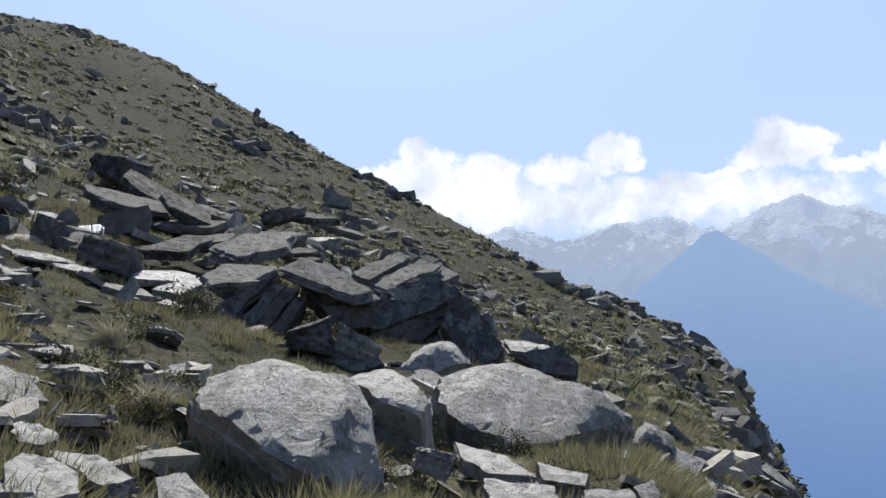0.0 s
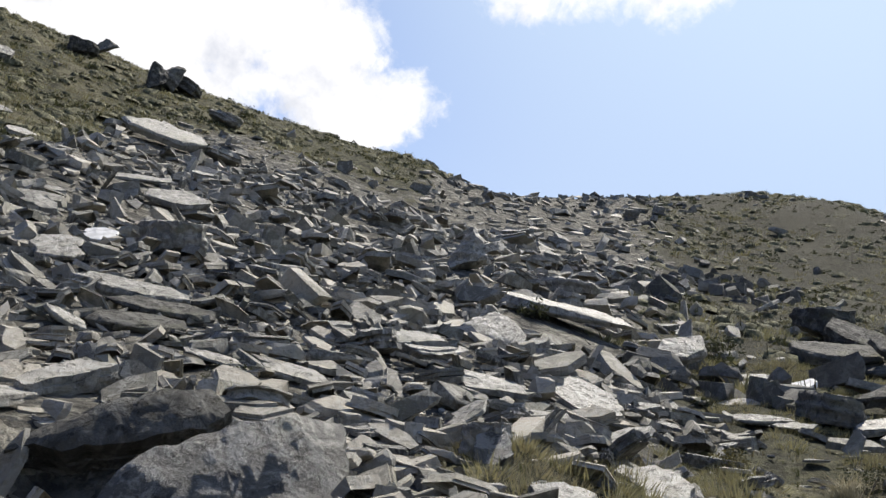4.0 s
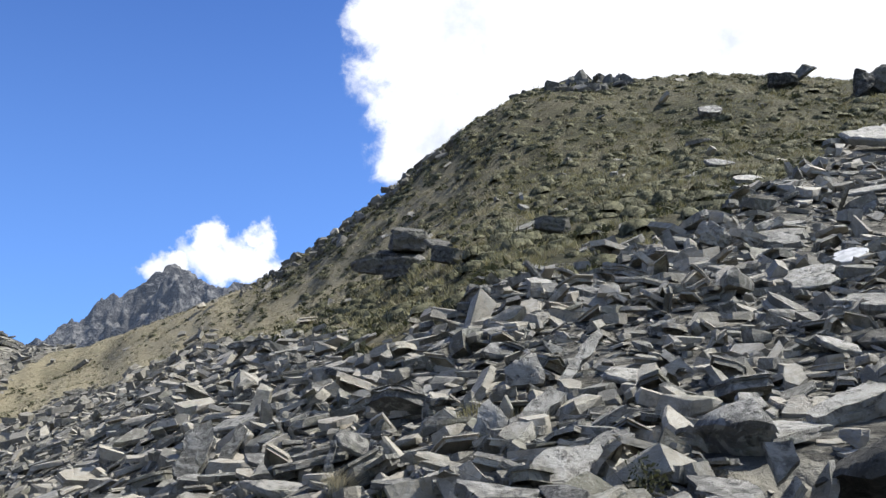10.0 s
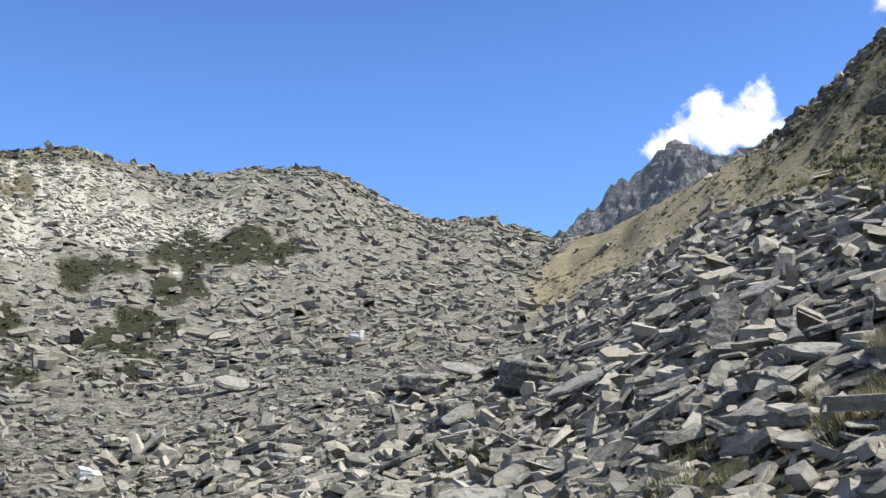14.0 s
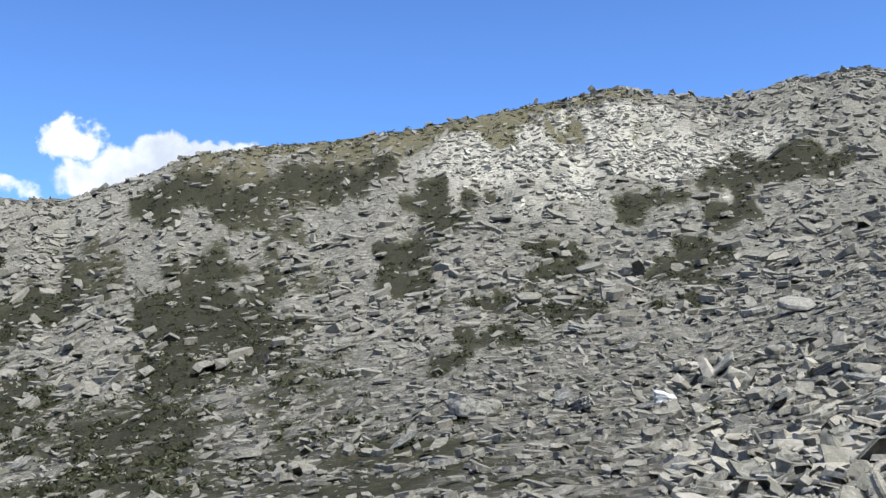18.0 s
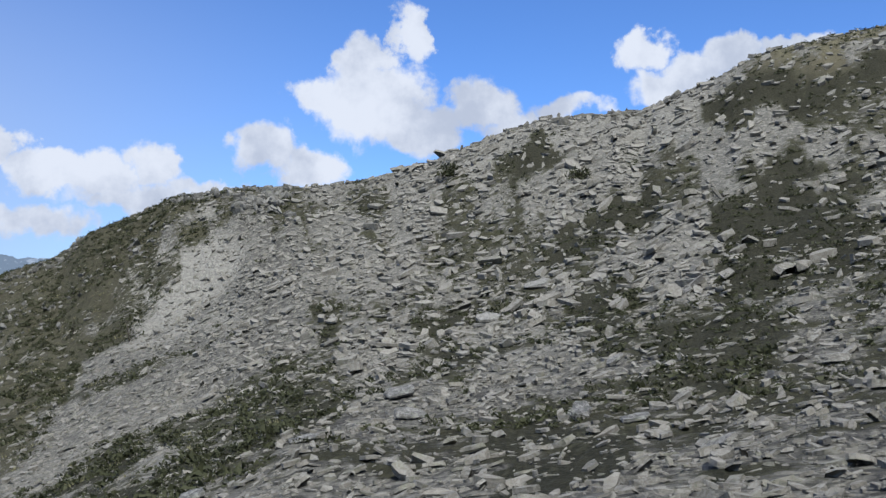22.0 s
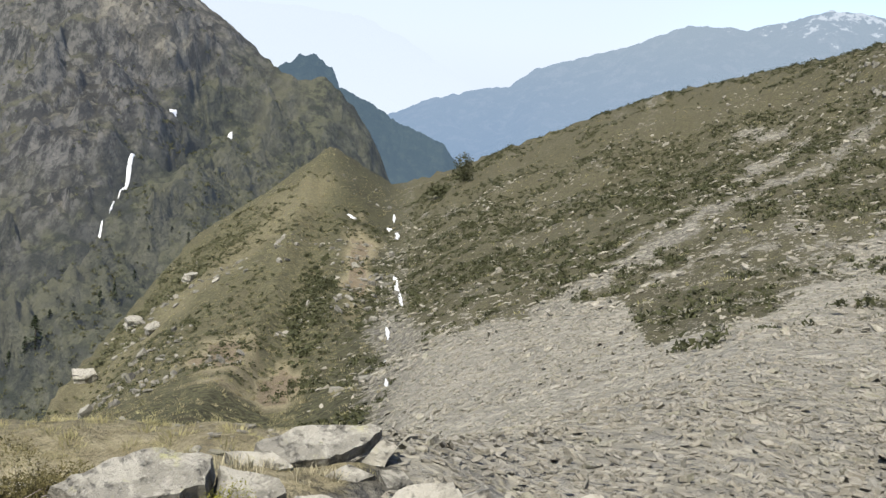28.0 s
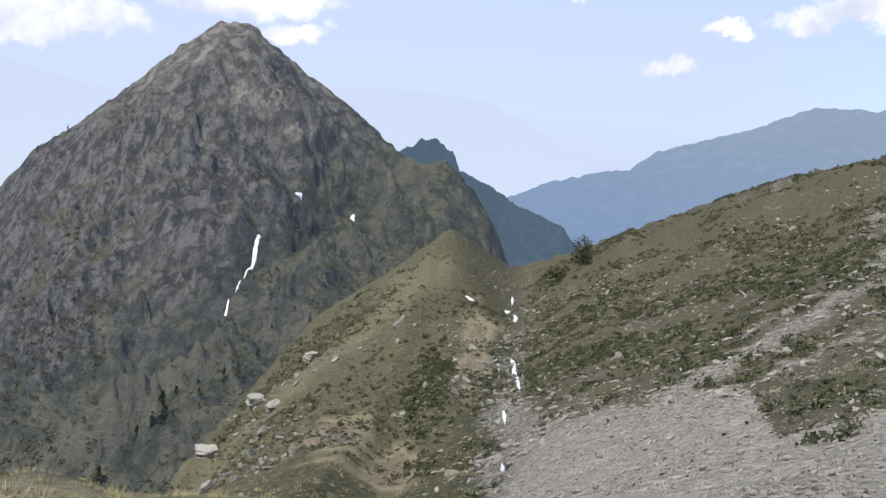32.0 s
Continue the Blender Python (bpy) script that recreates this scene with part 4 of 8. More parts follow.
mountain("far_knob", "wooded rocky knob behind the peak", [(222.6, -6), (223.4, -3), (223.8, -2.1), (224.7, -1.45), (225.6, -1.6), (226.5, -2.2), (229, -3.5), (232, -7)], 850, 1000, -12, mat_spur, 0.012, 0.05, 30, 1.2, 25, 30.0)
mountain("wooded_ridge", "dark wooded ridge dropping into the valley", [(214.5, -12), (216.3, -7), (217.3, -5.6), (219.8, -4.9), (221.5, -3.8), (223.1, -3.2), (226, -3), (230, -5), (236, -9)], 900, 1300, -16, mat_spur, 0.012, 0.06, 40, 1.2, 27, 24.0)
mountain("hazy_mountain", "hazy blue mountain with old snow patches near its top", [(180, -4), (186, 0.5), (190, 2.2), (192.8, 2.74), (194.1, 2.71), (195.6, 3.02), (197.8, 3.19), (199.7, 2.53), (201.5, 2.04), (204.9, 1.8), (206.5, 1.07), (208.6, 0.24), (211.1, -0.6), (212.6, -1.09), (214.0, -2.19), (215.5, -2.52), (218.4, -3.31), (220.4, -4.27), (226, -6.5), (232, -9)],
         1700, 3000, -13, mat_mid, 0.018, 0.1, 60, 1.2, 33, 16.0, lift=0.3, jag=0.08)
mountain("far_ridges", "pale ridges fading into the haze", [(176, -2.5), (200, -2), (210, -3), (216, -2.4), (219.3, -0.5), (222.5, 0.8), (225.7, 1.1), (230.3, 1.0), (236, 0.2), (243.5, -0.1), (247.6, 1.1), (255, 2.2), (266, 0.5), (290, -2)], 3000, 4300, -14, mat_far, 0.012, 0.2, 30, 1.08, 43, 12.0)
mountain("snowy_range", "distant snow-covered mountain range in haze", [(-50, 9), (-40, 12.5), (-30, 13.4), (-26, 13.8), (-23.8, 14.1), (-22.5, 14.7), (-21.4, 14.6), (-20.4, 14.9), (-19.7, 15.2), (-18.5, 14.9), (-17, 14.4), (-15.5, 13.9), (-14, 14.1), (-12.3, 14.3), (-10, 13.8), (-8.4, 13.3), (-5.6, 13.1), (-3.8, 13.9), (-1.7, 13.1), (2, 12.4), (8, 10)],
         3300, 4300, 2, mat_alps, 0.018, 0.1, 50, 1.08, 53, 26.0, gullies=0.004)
mountain("blue_mountain", "steep mountain across the valley, painted with blue haze", [(-48, 2), (-35, 6), (-28, 7.2), (-23.6, 9.1), (-21.3, 10.3), (-19, 11.5), (-16, 13.0), (-15.2, 13.45), (-14.5, 13.4), (-14.0, 12.9), (-12.5, 11.8), (-10.4, 9.9), (-6, 6), (0, 1), (6, -4)], 1300, 2900, -20, mat_blue, 0.012, 0.08, 50, 1.1, 57, 18.0)

# ---- stones ----
rng = np.random.default_rng(7)
TAKEN = []      # places of the large stones: x, y, reach


def clear_of(x, y):
    """True where no large stone stands."""
    ok = np.ones(len(x), bool)
    for tx, ty, reach in TAKEN:
        ok &= (x - tx) ** 2 + (y - ty) ** 2 > reach * reach
    return ok


def hull(points, dissolve=0.0):
    """The convex stone round some points, as a bmesh."""
    bm = bmesh.new()
    for p in points:
        bm.verts.new(p)
    res = bmesh.ops.convex_hull(bm, input=bm.verts[:])
    loose = [w for w in bm.verts if not w.link_faces]
    bmesh.ops.delete(bm, geom=loose, context="VERTS")
    if dissolve:
        bmesh.ops.dissolve_limit(bm, angle_limit=dissolve, verts=bm.verts[:], edges=bm.edges[:])
    bmesh.ops.triangulate(bm, faces=bm.faces[:])
    bm.normal_update()
    return bm


def slab_points(g, sides, thick, chip=0.3, uneven=0.28):
    """Corners of a split slab: two uneven outlines that do not match, one edge thinner."""
    ang = np.cumsum(g.uniform(0.5, 1.5, sides))
    ang = ang / ang[-1] * 2 * math.pi + g.uniform(0, 6.28)
    p = g.uniform(1.6, 4.0)
    rad = 0.5 / (np.abs(np.cos(ang)) ** p + np.abs(np.sin(ang)) ** p) ** (1 / p) * g.uniform(1 - 1.2 * chip, 1.0, sides)
    flat = g.uniform(0.5, 0.95)
    wedge, cross = g.uniform(-0.55, 0.55) * thick, g.uniform(-0.4, 0.4) * thick
    out = []
    for a, r in zip(ang, rad):
        x, y = math.cos(a) * r, math.sin(a) * r * flat
        t = thick * 0.5 + wedge * x + cross * y
        out.append((x * g.uniform(0.84, 1.0), y * g.uniform(0.84, 1.0), -t * g.uniform(1.08 - uneven, 1.08)))
        if chip > 0.25 and g.uniform() < 0.72 or chip < 0.21:
            out.append((x, y, t * g.uniform(-0.5, 0.6)))
        s = g.uniform(1 - chip, 1.0)
        out.append((x * s, y * s, t * g.uniform(1.08 - uneven, 1.08)))
    return out


def split_slab(g, corners, layers, thick, per_edge=1, ragged=0.0, whole=False):
    """A slab of split schist, about one unit long: an angular outline and stepped edges where the layers broke off unevenly."""
    ang = np.cumsum(g.uniform(0.45, 1.55, corners))
    ang = ang / ang[-1] * 2 * math.pi + g.uniform(0, 6.28)
    rad = g.uniform(0.36, 0.58, corners)
    flat = g.uniform(0.5, 0.95)
    poly = np.stack([np.cos(ang) * rad, np.sin(ang) * rad * flat], 1)
    return layered(g, poly, layers, thick, per_edge, ragged, whole)


def layered(g, poly, layers, thick, per_edge=1, ragged=0.0, whole=False, spread=0.12):
    """Vertices and triangles of a slab with this outline in its own plane; its top lies at half its thickness."""
    pts = []
    for i in range(len(poly)):
        a, b = poly[i], poly[(i + 1) % len(poly)]
        nrm = np.array([b[1] - a[1], a[0] - b[0]])
        for k in range(per_edge):
            u = (k + (g.uniform(-0.25, 0.25) if k else 0.0)) / per_edge
            pts.append(a + (b - a) * u + nrm * g.normal(0, ragged) * (1.0 if k else 0.3))
    pts = np.array(pts)
    mid = pts.mean(0)
    n = len(pts)
    cuts = np.sort(g.uniform(0.15, 0.85, layers - 1)) if layers > 1 else np.array([])
    zs = np.concatenate([[0.0], cuts, [1.0]]) * thick - thick * 0.5
    wx, wy = g.uniform(-0.3, 0.3, 2) * thick
    V, F, rows = [], [], []
    for k in range(layers):
        size = g.uniform(1 - spread, 1.0)
        slip = g.normal(0, 0.35 * spread, 2) * np.abs(pts - mid).max()
        edge = 1 + g.normal(0, 0.4 * ragged + 0.008, n)
        ring_k = mid + (pts - mid) * size * edge[:, None] + slip
        lean = g.uniform(0.94, 1.0)
        for z, sc in ((zs[k], 1.0), (zs[k + 1], lean)):
            rows.append(len(V))
            for p in mid + (ring_k - mid) * sc:
                V.append((p[0], p[1], z + wx * p[0] + wy * p[1]))
    for a, b in zip(rows[:-1], rows[1:]):
        for i in range(n):
            j = (i + 1) % n
            F += [(a + i, a + j, b + j), (a + i, b + j, b + i)]
    top = rows[-1]
    if whole:
        F += [tuple(range(top, top + n)), tuple(range(rows[0] + n - 1, rows[0] - 1, -1))]
        return np.array(V), F
    F += [(top, top + i, top + i + 1) for i in range(1, n - 1)]
    return np.array(V), np.array(F)


def slab_shape(seed, sides=6, bevel=True, thick=0.3):
    """An angular stone, one unit long, as vertices and triangles."""
    g = np.random.default_rng(seed)
    if bevel and thick < 0.25:
        return split_slab(g, sides, 2, thick * 1.15)
    bm = hull(slab_points(g, sides - (0 if bevel else 1), thick, 0.3 if bevel else 0.22))
    bm.verts.index_update()
    v = np.array([w.co[:] for w in bm.verts])
    f = np.array([[w.index for w in q.verts] for q in bm.faces])
    bm.free()
    return v, f


def rot_matrices(rx, ry, rz):
    cx, sx, cy, sy, cz, sz = np.cos(rx), np.sin(rx), np.cos(ry), np.sin(ry), np.cos(rz), np.sin(rz)
    m = np.empty((len(rx), 3, 3))
    m[:, 0, 0], m[:, 0, 1], m[:, 0, 2] = cz * cy, cz * sy * sx - sz * cx, cz * sy * cx + sz * sx
    m[:, 1, 0], m[:, 1, 1], m[:, 1, 2] = sz * cy, sz * sy * sx + cz * cx, sz * sy * cx - cz * sx
    m[:, 2, 0], m[:, 2, 1], m[:, 2, 2] = -sy, cy * sx, cy * cx
    return m


def slope_frames(x, y, d=0.6, share=1.0):
    """Matrices whose z axis is the slope's normal, or part of the way to it."""
    dz_x = (ground_z(x + d, y) - ground_z(x - d, y)) / (2 * d)
    dz_y = (ground_z(x, y + d) - ground_z(x, y - d)) / (2 * d)
    nrm = np.stack([-dz_x * share, -dz_y * share, np.ones_like(dz_x)], 1)
    nrm /= np.linalg.norm(nrm, axis=1, keepdims=True)
    ux = np.stack([nrm[:, 2], 0 * dz_x, -nrm[:, 0]], 1)
    ux /= np.linalg.norm(ux, axis=1, keepdims=True)
    uy = np.cross(nrm, ux)
    return np.stack([ux, uy, nrm], 2)


def join_pieces(name, shapes, pick, mats, pos, mat, smooth=False):
    """One mesh of many transformed pieces."""
    V, F, off = [], [], 0
    for k, (v, f) in enumerate(shapes):
        sel = np.where(pick == k)[0]
        if not len(sel):
            continue
        vv = np.einsum("nij,vj->nvi", mats[sel], v) + pos[sel][:, None]
        V.append(vv.reshape(-1, 3))
        F.append((f[None] + (off + np.arange(len(sel)) * len(v))[:, None, None]).reshape(-1, 3))
        off += len(sel) * len(v)
    V, F = np.concatenate(V), np.concatenate(F)
    me = bpy.data.meshes.new(name)
    me.vertices.add(len(V))
    me.vertices.foreach_set("co", V.astype(np.float32).ravel())
    me.loops.add(len(F) * 3)
    me.loops.foreach_set("vertex_index", F.astype(np.int32).ravel())
    me.polygons.add(len(F))
    me.polygons.foreach_set("loop_start", np.arange(0, len(F) * 3, 3, dtype=np.int32))
    me.update(calc_edges=True)
    me.validate()
    me.polygons.foreach_set("use_smooth", np.full(len(me.polygons), smooth))
    me.materials.append(mat)
    return new(name, me)


fine_slabs = [slab_shape(100 + i, 5 + i % 3, True, (0.11, 0.17, 0.28, 0.14)[i % 4]) for i in range(24)]
crag_shapes = [slab_shape(250 + i, 6, True, (0.3, 0.5, 0.4, 0.65)[i % 4]) for i in range(14)]
thin_slabs = [split_slab(np.random.default_rng(150 + i), 5 + i % 3, 1, (0.14, 0.2, 0.32)[i % 3]) for i in range(18)]
rough_slabs = [slab_shape(200 + i, 5 + i % 2, False, (0.13, 0.2, 0.3)[i % 3]) for i in range(18)]

mixed_slabs = thin_slabs + rough_slabs


def scatter_polar(n, b0, b1, r0, r1, power):
    """Random places between two bearings and distances; power sets how they thin out with distance."""
    b = np.radians(rng.uniform(b0, b1, n))
    u = rng.uniform(0, 1, n)
    if abs(power) < 1e-6:
        r = r0 * (r1 / r0) ** u
    else:
        r = (r0 ** power + u * (r1 ** power - r0 ** power)) ** (1 / power)
    return np.cos(b) * r, np.sin(b) * r, r


def stone_pose(x, y, size, tilt=0.3, sink=0.1, share=0.55):
    n = len(x)
    fr = slope_frames(x, y, 0.8, share)
    up = rng.uniform(0, 1, n) < 0.06 * (tilt > 0.28) + 0.03
    wild = np.where(rng.uniform(0, 1, n) < 0.25, 1.5, 0.6) * tilt
    rx = rng.normal(0, 1, n) * wild + np.where(up, rng.uniform(0.6, 1.3, n), 0)
    ry = rng.normal(0, 1, n) * wild
    local = rot_matrices(rx, ry, rng.uniform(0, 2 * math.pi, n))
    sc = size[:, None] * np.stack([rng.uniform(0.85, 1.6, n), rng.uniform(0.6, 1.0, n), rng.uniform(0.6, 1.25, n)], 1)
    m = np.einsum("nij,njk->nik", fr, local) * sc[:, None, :]
    pos = np.stack([x, y, ground_z(x, y)], 1) + fr[:, :, 2] * (size * rng.uniform(-sink, sink + 0.16, n))[:, None]
    return m, pos


def stone_field(name, label, n, b0, b1, r0, r1, power, size_lo, size_hi, per_r, mat, shapes, want, tilt=0.3, skew=2.2, singles=0, meshes=None, share=0.55, one="grey angular schist stone lying in loose scree", group="scree stones"):
    x, y, r = scatter_polar(n, b0, b1, r0, r1, power)
    p = want(x, y)
    keep = rng.uniform(0, 1, n) < p
    keep &= clear_of(x, y) & (r < 1.05 * np.interp(bearing(x, y), AZ, rc) + 2)
    x, y, r = x[keep], y[keep], r[keep]
    s = size_lo + (size_hi - size_lo) * rng.uniform(0, 1, len(x)) ** skew
    s = s * (1 + per_r * r) * (1 - 0.5 * step(bearing(x, y), 172, 192))
    m, pos = stone_pose(x, y, s, tilt, 0.1, share)
    pick = rng.integers(0, len(shapes), len(x))
    if singles:
        order = np.argsort(r / (s + 0.05))
        for i in order[:singles]:
            ob = new("stone", meshes[pick[i]])
            ob.matrix_basis = Matrix.Translation(pos[i]) @ Matrix(m[i].tolist()).to_4x4()
            tagged(ob, one, "stone", group)
        rest = order[singles:]
        m, pos, pick = m[rest], pos[rest], pick[rest]
    ob = join_pieces(name, shapes, pick, m, pos, mat)
    return tagged(ob, label, "scree", kind="stuff")


def bare(x, y):
    g, _, p, _ = cover_at(x, y)
    b = bearing(x, y)
    floor = 0.03 + 0.09 * step(b, 106, 120)
    return np.clip(1.05 - (1.08 - 0.14 * step(b, 106, 120)) * g, floor, 1) * (p < 0.64)


def bare_pale(x, y):
    g, _, p, _ = cover_at(x, y)
    return step(p, 0.6, 0.97) * np.clip(1 - 0.8 * g, 0.1, 1)


def part(name, me, mat, parent=None, at=None):
    ob = new(name, me)
    if not me.materials:
        me.materials.append(mat)
    if parent is not None:
        ob.parent = parent
    if at is not None:
        ob.matrix_basis = at
    return ob


def boulder_mesh(seed, length, depth, height, sides=7, cuts=3, rough=0.035, strata=0.05, taper=0.0):
    """A split block of schist: uneven outline, flaked layers, a rough weathered skin."""
    g = np.random.default_rng(4000 + seed)
    v = np.array(slab_points(g, sides, 0.7, 0.14, 0.12))
    lo, hi = v.min(0), v.max(0)
    v = (v - (lo + hi) / 2) / (hi - lo) * np.array([length, depth, height])
    up = v[:, 2] / height + 0.5
    v[:, 0] = v[:, 0] * (1 - taper * up) + taper * 0.18 * length * up
    v[:, 1] = v[:, 1] * (1 - taper * up)
    bm = hull(v.tolist(), 0.08)
    limit = max(length, depth) / (8, 11, 16, 24, 30)[min(cuts, 4)]
    for k in range(5):
        long = [e for e in bm.edges if e.calc_length() > limit * 1.35]
        if not long:
            break
        bmesh.ops.subdivide_edges(bm, edges=long, cuts=1)
        bmesh.ops.triangulate(bm, faces=[q for q in bm.faces if len(q.verts) > 3])
    bmesh.ops.smooth_vert(bm, verts=bm.verts[:], factor=0.18, use_axis_x=True, use_axis_y=True, use_axis_z=True)
    bm.normal_update()
    size = (length * depth * height) ** (1 / 3)
    off = Vector((seed * 1.37, seed * 0.71, seed * 2.3))
    moves = []
    for w in bm.verts:
        p = w.co / size
        big = noise.noise(p * 1.5 + off)
        mid = noise.noise(p * 4.0 + off)
        fine = noise.noise(p * 11.0 + off)
        flake = math.floor(2.6 * (noise.noise(p * 1.3 - off) + 0.35 * mid)) / 2.6
        bed = noise.noise(Vector((p.x * 0.5, p.y * 0.5, p.z * 7.0)) + off)
        side = math.sqrt(max(0.0, 1 - w.normal.z ** 2))
        moves.append(w.normal * size * (rough * (1.2 * big + 0.8 * mid + 0.6 * fine + 0.9 * flake * (1 - 0.6 * side)) + 1.3 * strata * bed * side))
    for w, m in zip(bm.verts, moves):
        w.co += m
    me = bpy.data.meshes.new("stone")
    bm.to_mesh(me)
    bm.free()
    return me


def boulder(name, label, x, y, z, length, depth, height, lean, roll, turn, mat, seed, sides=7, cuts=3, rough=0.035, strata=0.05, parent=None, taper=0.0):
    me = boulder_mesh(seed, length, depth, height, sides, cuts, rough, strata, taper)
    ob = part(name, me, mat, parent, pose(x, y, z, lean, roll, turn))
    if parent is None:
        tagged(ob, label, "boulder" if length > 0.5 else "stone")
    if parent is not None:
        TAKEN.append((parent.location.x + x, parent.location.y + y, 0.35 * max(length, depth)))
        return ob
    TAKEN.append((x, y, 0.42 * max(length, depth)))
    d = math.hypot(x, y)
    TAKEN.append((x * (1 - 0.5 * length / d), y * (1 - 0.5 * length / d), 0.4 * length))
    return ob


def outcrop(label, x, y, z):
    ob = new("outcrop")
    ob.empty_display_size = 0.2
    ob.location = (x, y, z)
    return tagged(ob, label, "rock outcrop")


# ---- large stones, each in its place ----
# x, y, z, length, depth, height, lean, roll, turn
boulder("boulder", "pointed grey schist block leaning on the outcrop", 11.45, -0.38, 3.11, 0.74, 0.55, 0.56, 4, 25, 268, mat_stone, 5, 7, 3, 0.040, 0.050, taper=0.75)
boulder("boulder", "pale flat slab below the outcrop", 14.45, -1.29, 3.30, 0.89, 0.57, 0.11, 22, 8, 265, mat_light, 6, 6, 3, 0.022, 0.030)
boulder("stone", "dark rounded block beside the outcrop", 9.69, 1.21, 2.74, 0.47, 0.36, 0.39, 3, -10, -83, mat_slate, 7, 7, 3, 0.040, 0.050)
boulder("stone", "grey block with moss on its shoulder", 9.86, 0.78, 2.70, 0.45, 0.34, 0.29, 3, 20, -85, mat_stone, 8, 6, 3, 0.040, 0.050)
boulder("stone", "pale flat slab lying in turf", 4.52, 1.74, 1.65, 0.25, 0.21, 0.06, 22, 5, -69, mat_light, 9, 7, 3, 0.022, 0.030)
boulder("stone", "grey slab beside dry grass", 5.41, 2.17, 1.92, 0.19, 0.16, 0.08, 45, 10, -68, mat_stone, 13, 7, 2, 0.022, 0.030)
boulder("stone", "small pale upright slab lying on the scree", 5.05, 1.85, 1.77, 0.17, 0.09, 0.02, 7, -60, -70, mat_light, 14, 6, 2, 0.022, 0.030)
boulder("stone", "small grey block between boulders", 5.57, 0.00, 1.63, 0.22, 0.17, 0.15, 0, 15, -90, mat_stone, 21, 7, 3, 0.040, 0.050)
boulder("boulder", "dark block with a light streak", 12.00, 3.94, 3.86, 0.82, 0.61, 0.37, 5, 15, -72, mat_slate, 22, 6, 3, 0.040, 0.050)
boulder("stone", "bright white quartz slab among grey stones", 13.68, 4.82, 4.51, 0.42, 0.36, 0.09, 33, -10, -71, mat_quartz, 23, 7, 2, 0.022, 0.030)
boulder("boulder", "pale slab lying in grass", 11.89, 3.25, 3.62, 0.79, 0.46, 0.09, 25, -4, -75, mat_light, 24, 6, 3, 0.022, 0.030)
boulder("boulder", "long pale slab in turf", 12.18, 5.07, 4.04, 0.58, 0.41, 0.08, 26, -0, -67, mat_light, 25, 7, 3, 0.022, 0.030)
boulder("boulder", "pale weathered slab lying on the scree", 13.90, 5.65, 4.74, 0.71, 0.44, 0.08, 27, -2, -68, mat_light, 26, 6, 3, 0.022, 0.030)
boulder("boulder", "grey slab in turf lying on the scree", 11.34, 4.47, 3.68, 0.74, 0.37, 0.07, 23, 6, -68, mat_stone, 27, 7, 3, 0.022, 0.030)
boulder("stone", "small pale slab in grass", 6.81, 2.59, 2.23, 0.22, 0.19, 0.04, 20, -4, -69, mat_light, 28, 6, 2, 0.022, 0.030)
boulder("boulder", "pale pointed boulder standing on the scree", 14.68, 11.38, 7.89, 1.02, 0.77, 0.94, 9, 5, -52, mat_light, 41, 7, 3, 0.040, 0.050, taper=0.75)
boulder("boulder", "long pale slab with shrubs in its crack", 13.00, 8.17, 5.85, 2.25, 1.13, 0.23, 19, 12, -58, mat_light, 42, 7, 4, 0.022, 0.030)
boulder("boulder", "low grey boulder lying on the scree", 16.65, 10.41, 7.51, 1.33, 1.00, 0.45, 8, 8, -58, mat_stone, 45, 7, 3, 0.040, 0.050)
boulder("boulder", "pale slab leaning on the scree", 13.39, 6.44, 5.11, 0.76, 0.65, 0.22, 41, -12, -64, mat_light, 46, 6, 3, 0.022, 0.030)
boulder("boulder", "square grey block on the scree", 7.63, 10.77, 5.87, 0.88, 0.66, 0.54, 9, -6, -35, mat_stone, 50, 6, 3, 0.040, 0.050)
boulder("boulder", "pale tilted slab lying on the scree", 5.87, 10.48, 5.23, 0.63, 0.53, 0.11, 33, -16, -29, mat_light, 51, 7, 3, 0.022, 0.030)
boulder("stone", "bright pale stone among grey stones", 7.06, 11.54, 5.91, 0.46, 0.39, 0.09, 37, -14, -31, mat_quartz, 52, 6, 2, 0.022, 0.030)
boulder("boulder", "pale wedge-shaped boulder lying on the scree", 10.45, 14.76, 8.19, 1.18, 0.93, 0.18, 35, 6, -35, mat_light, 53, 7, 3, 0.022, 0.030)
boulder("boulder", "large slab bedded in the meadow edge", 17.18, 25.45, 14.94, 2.78, 1.60, 0.31, 39, 12, -34, mat_stone, 54, 6, 3, 0.022, 0.030)
boulder("boulder", "pale sloping slab face lying on the scree", 18.27, 26.27, 15.47, 1.48, 1.11, 0.21, 39, 20, -35, mat_light, 55, 7, 3, 0.022, 0.030)
boulder("boulder", "long grey slab lying on the scree", 10.86, 16.85, 9.23, 1.53, 0.77, 0.15, 26, -4, -33, mat_stone, 56, 6, 3, 0.022, 0.030)
boulder("boulder", "long grey slab lying on the scree", 7.68, 14.79, 7.50, 1.14, 0.57, 0.11, 27, -2, -27, mat_stone, 57, 7, 3, 0.022, 0.030)
boulder("stone", "upright pale stone lying on the scree", 6.02, 13.24, 6.67, 0.44, 0.33, 0.36, 10, 30, -24, mat_light, 58, 6, 2, 0.040, 0.050)
boulder("boulder", "white slab in the meadow", 15.80, 34.51, 20.05, 0.95, 0.81, 0.24, 50, 10, -25, mat_light, 59, 7, 2, 0.022, 0.030)
boulder("boulder", "white slab in the meadow", 11.45, 24.64, 13.21, 0.90, 0.61, 0.12, 38, 8, -25, mat_light, 60, 6, 2, 0.022, 0.030)
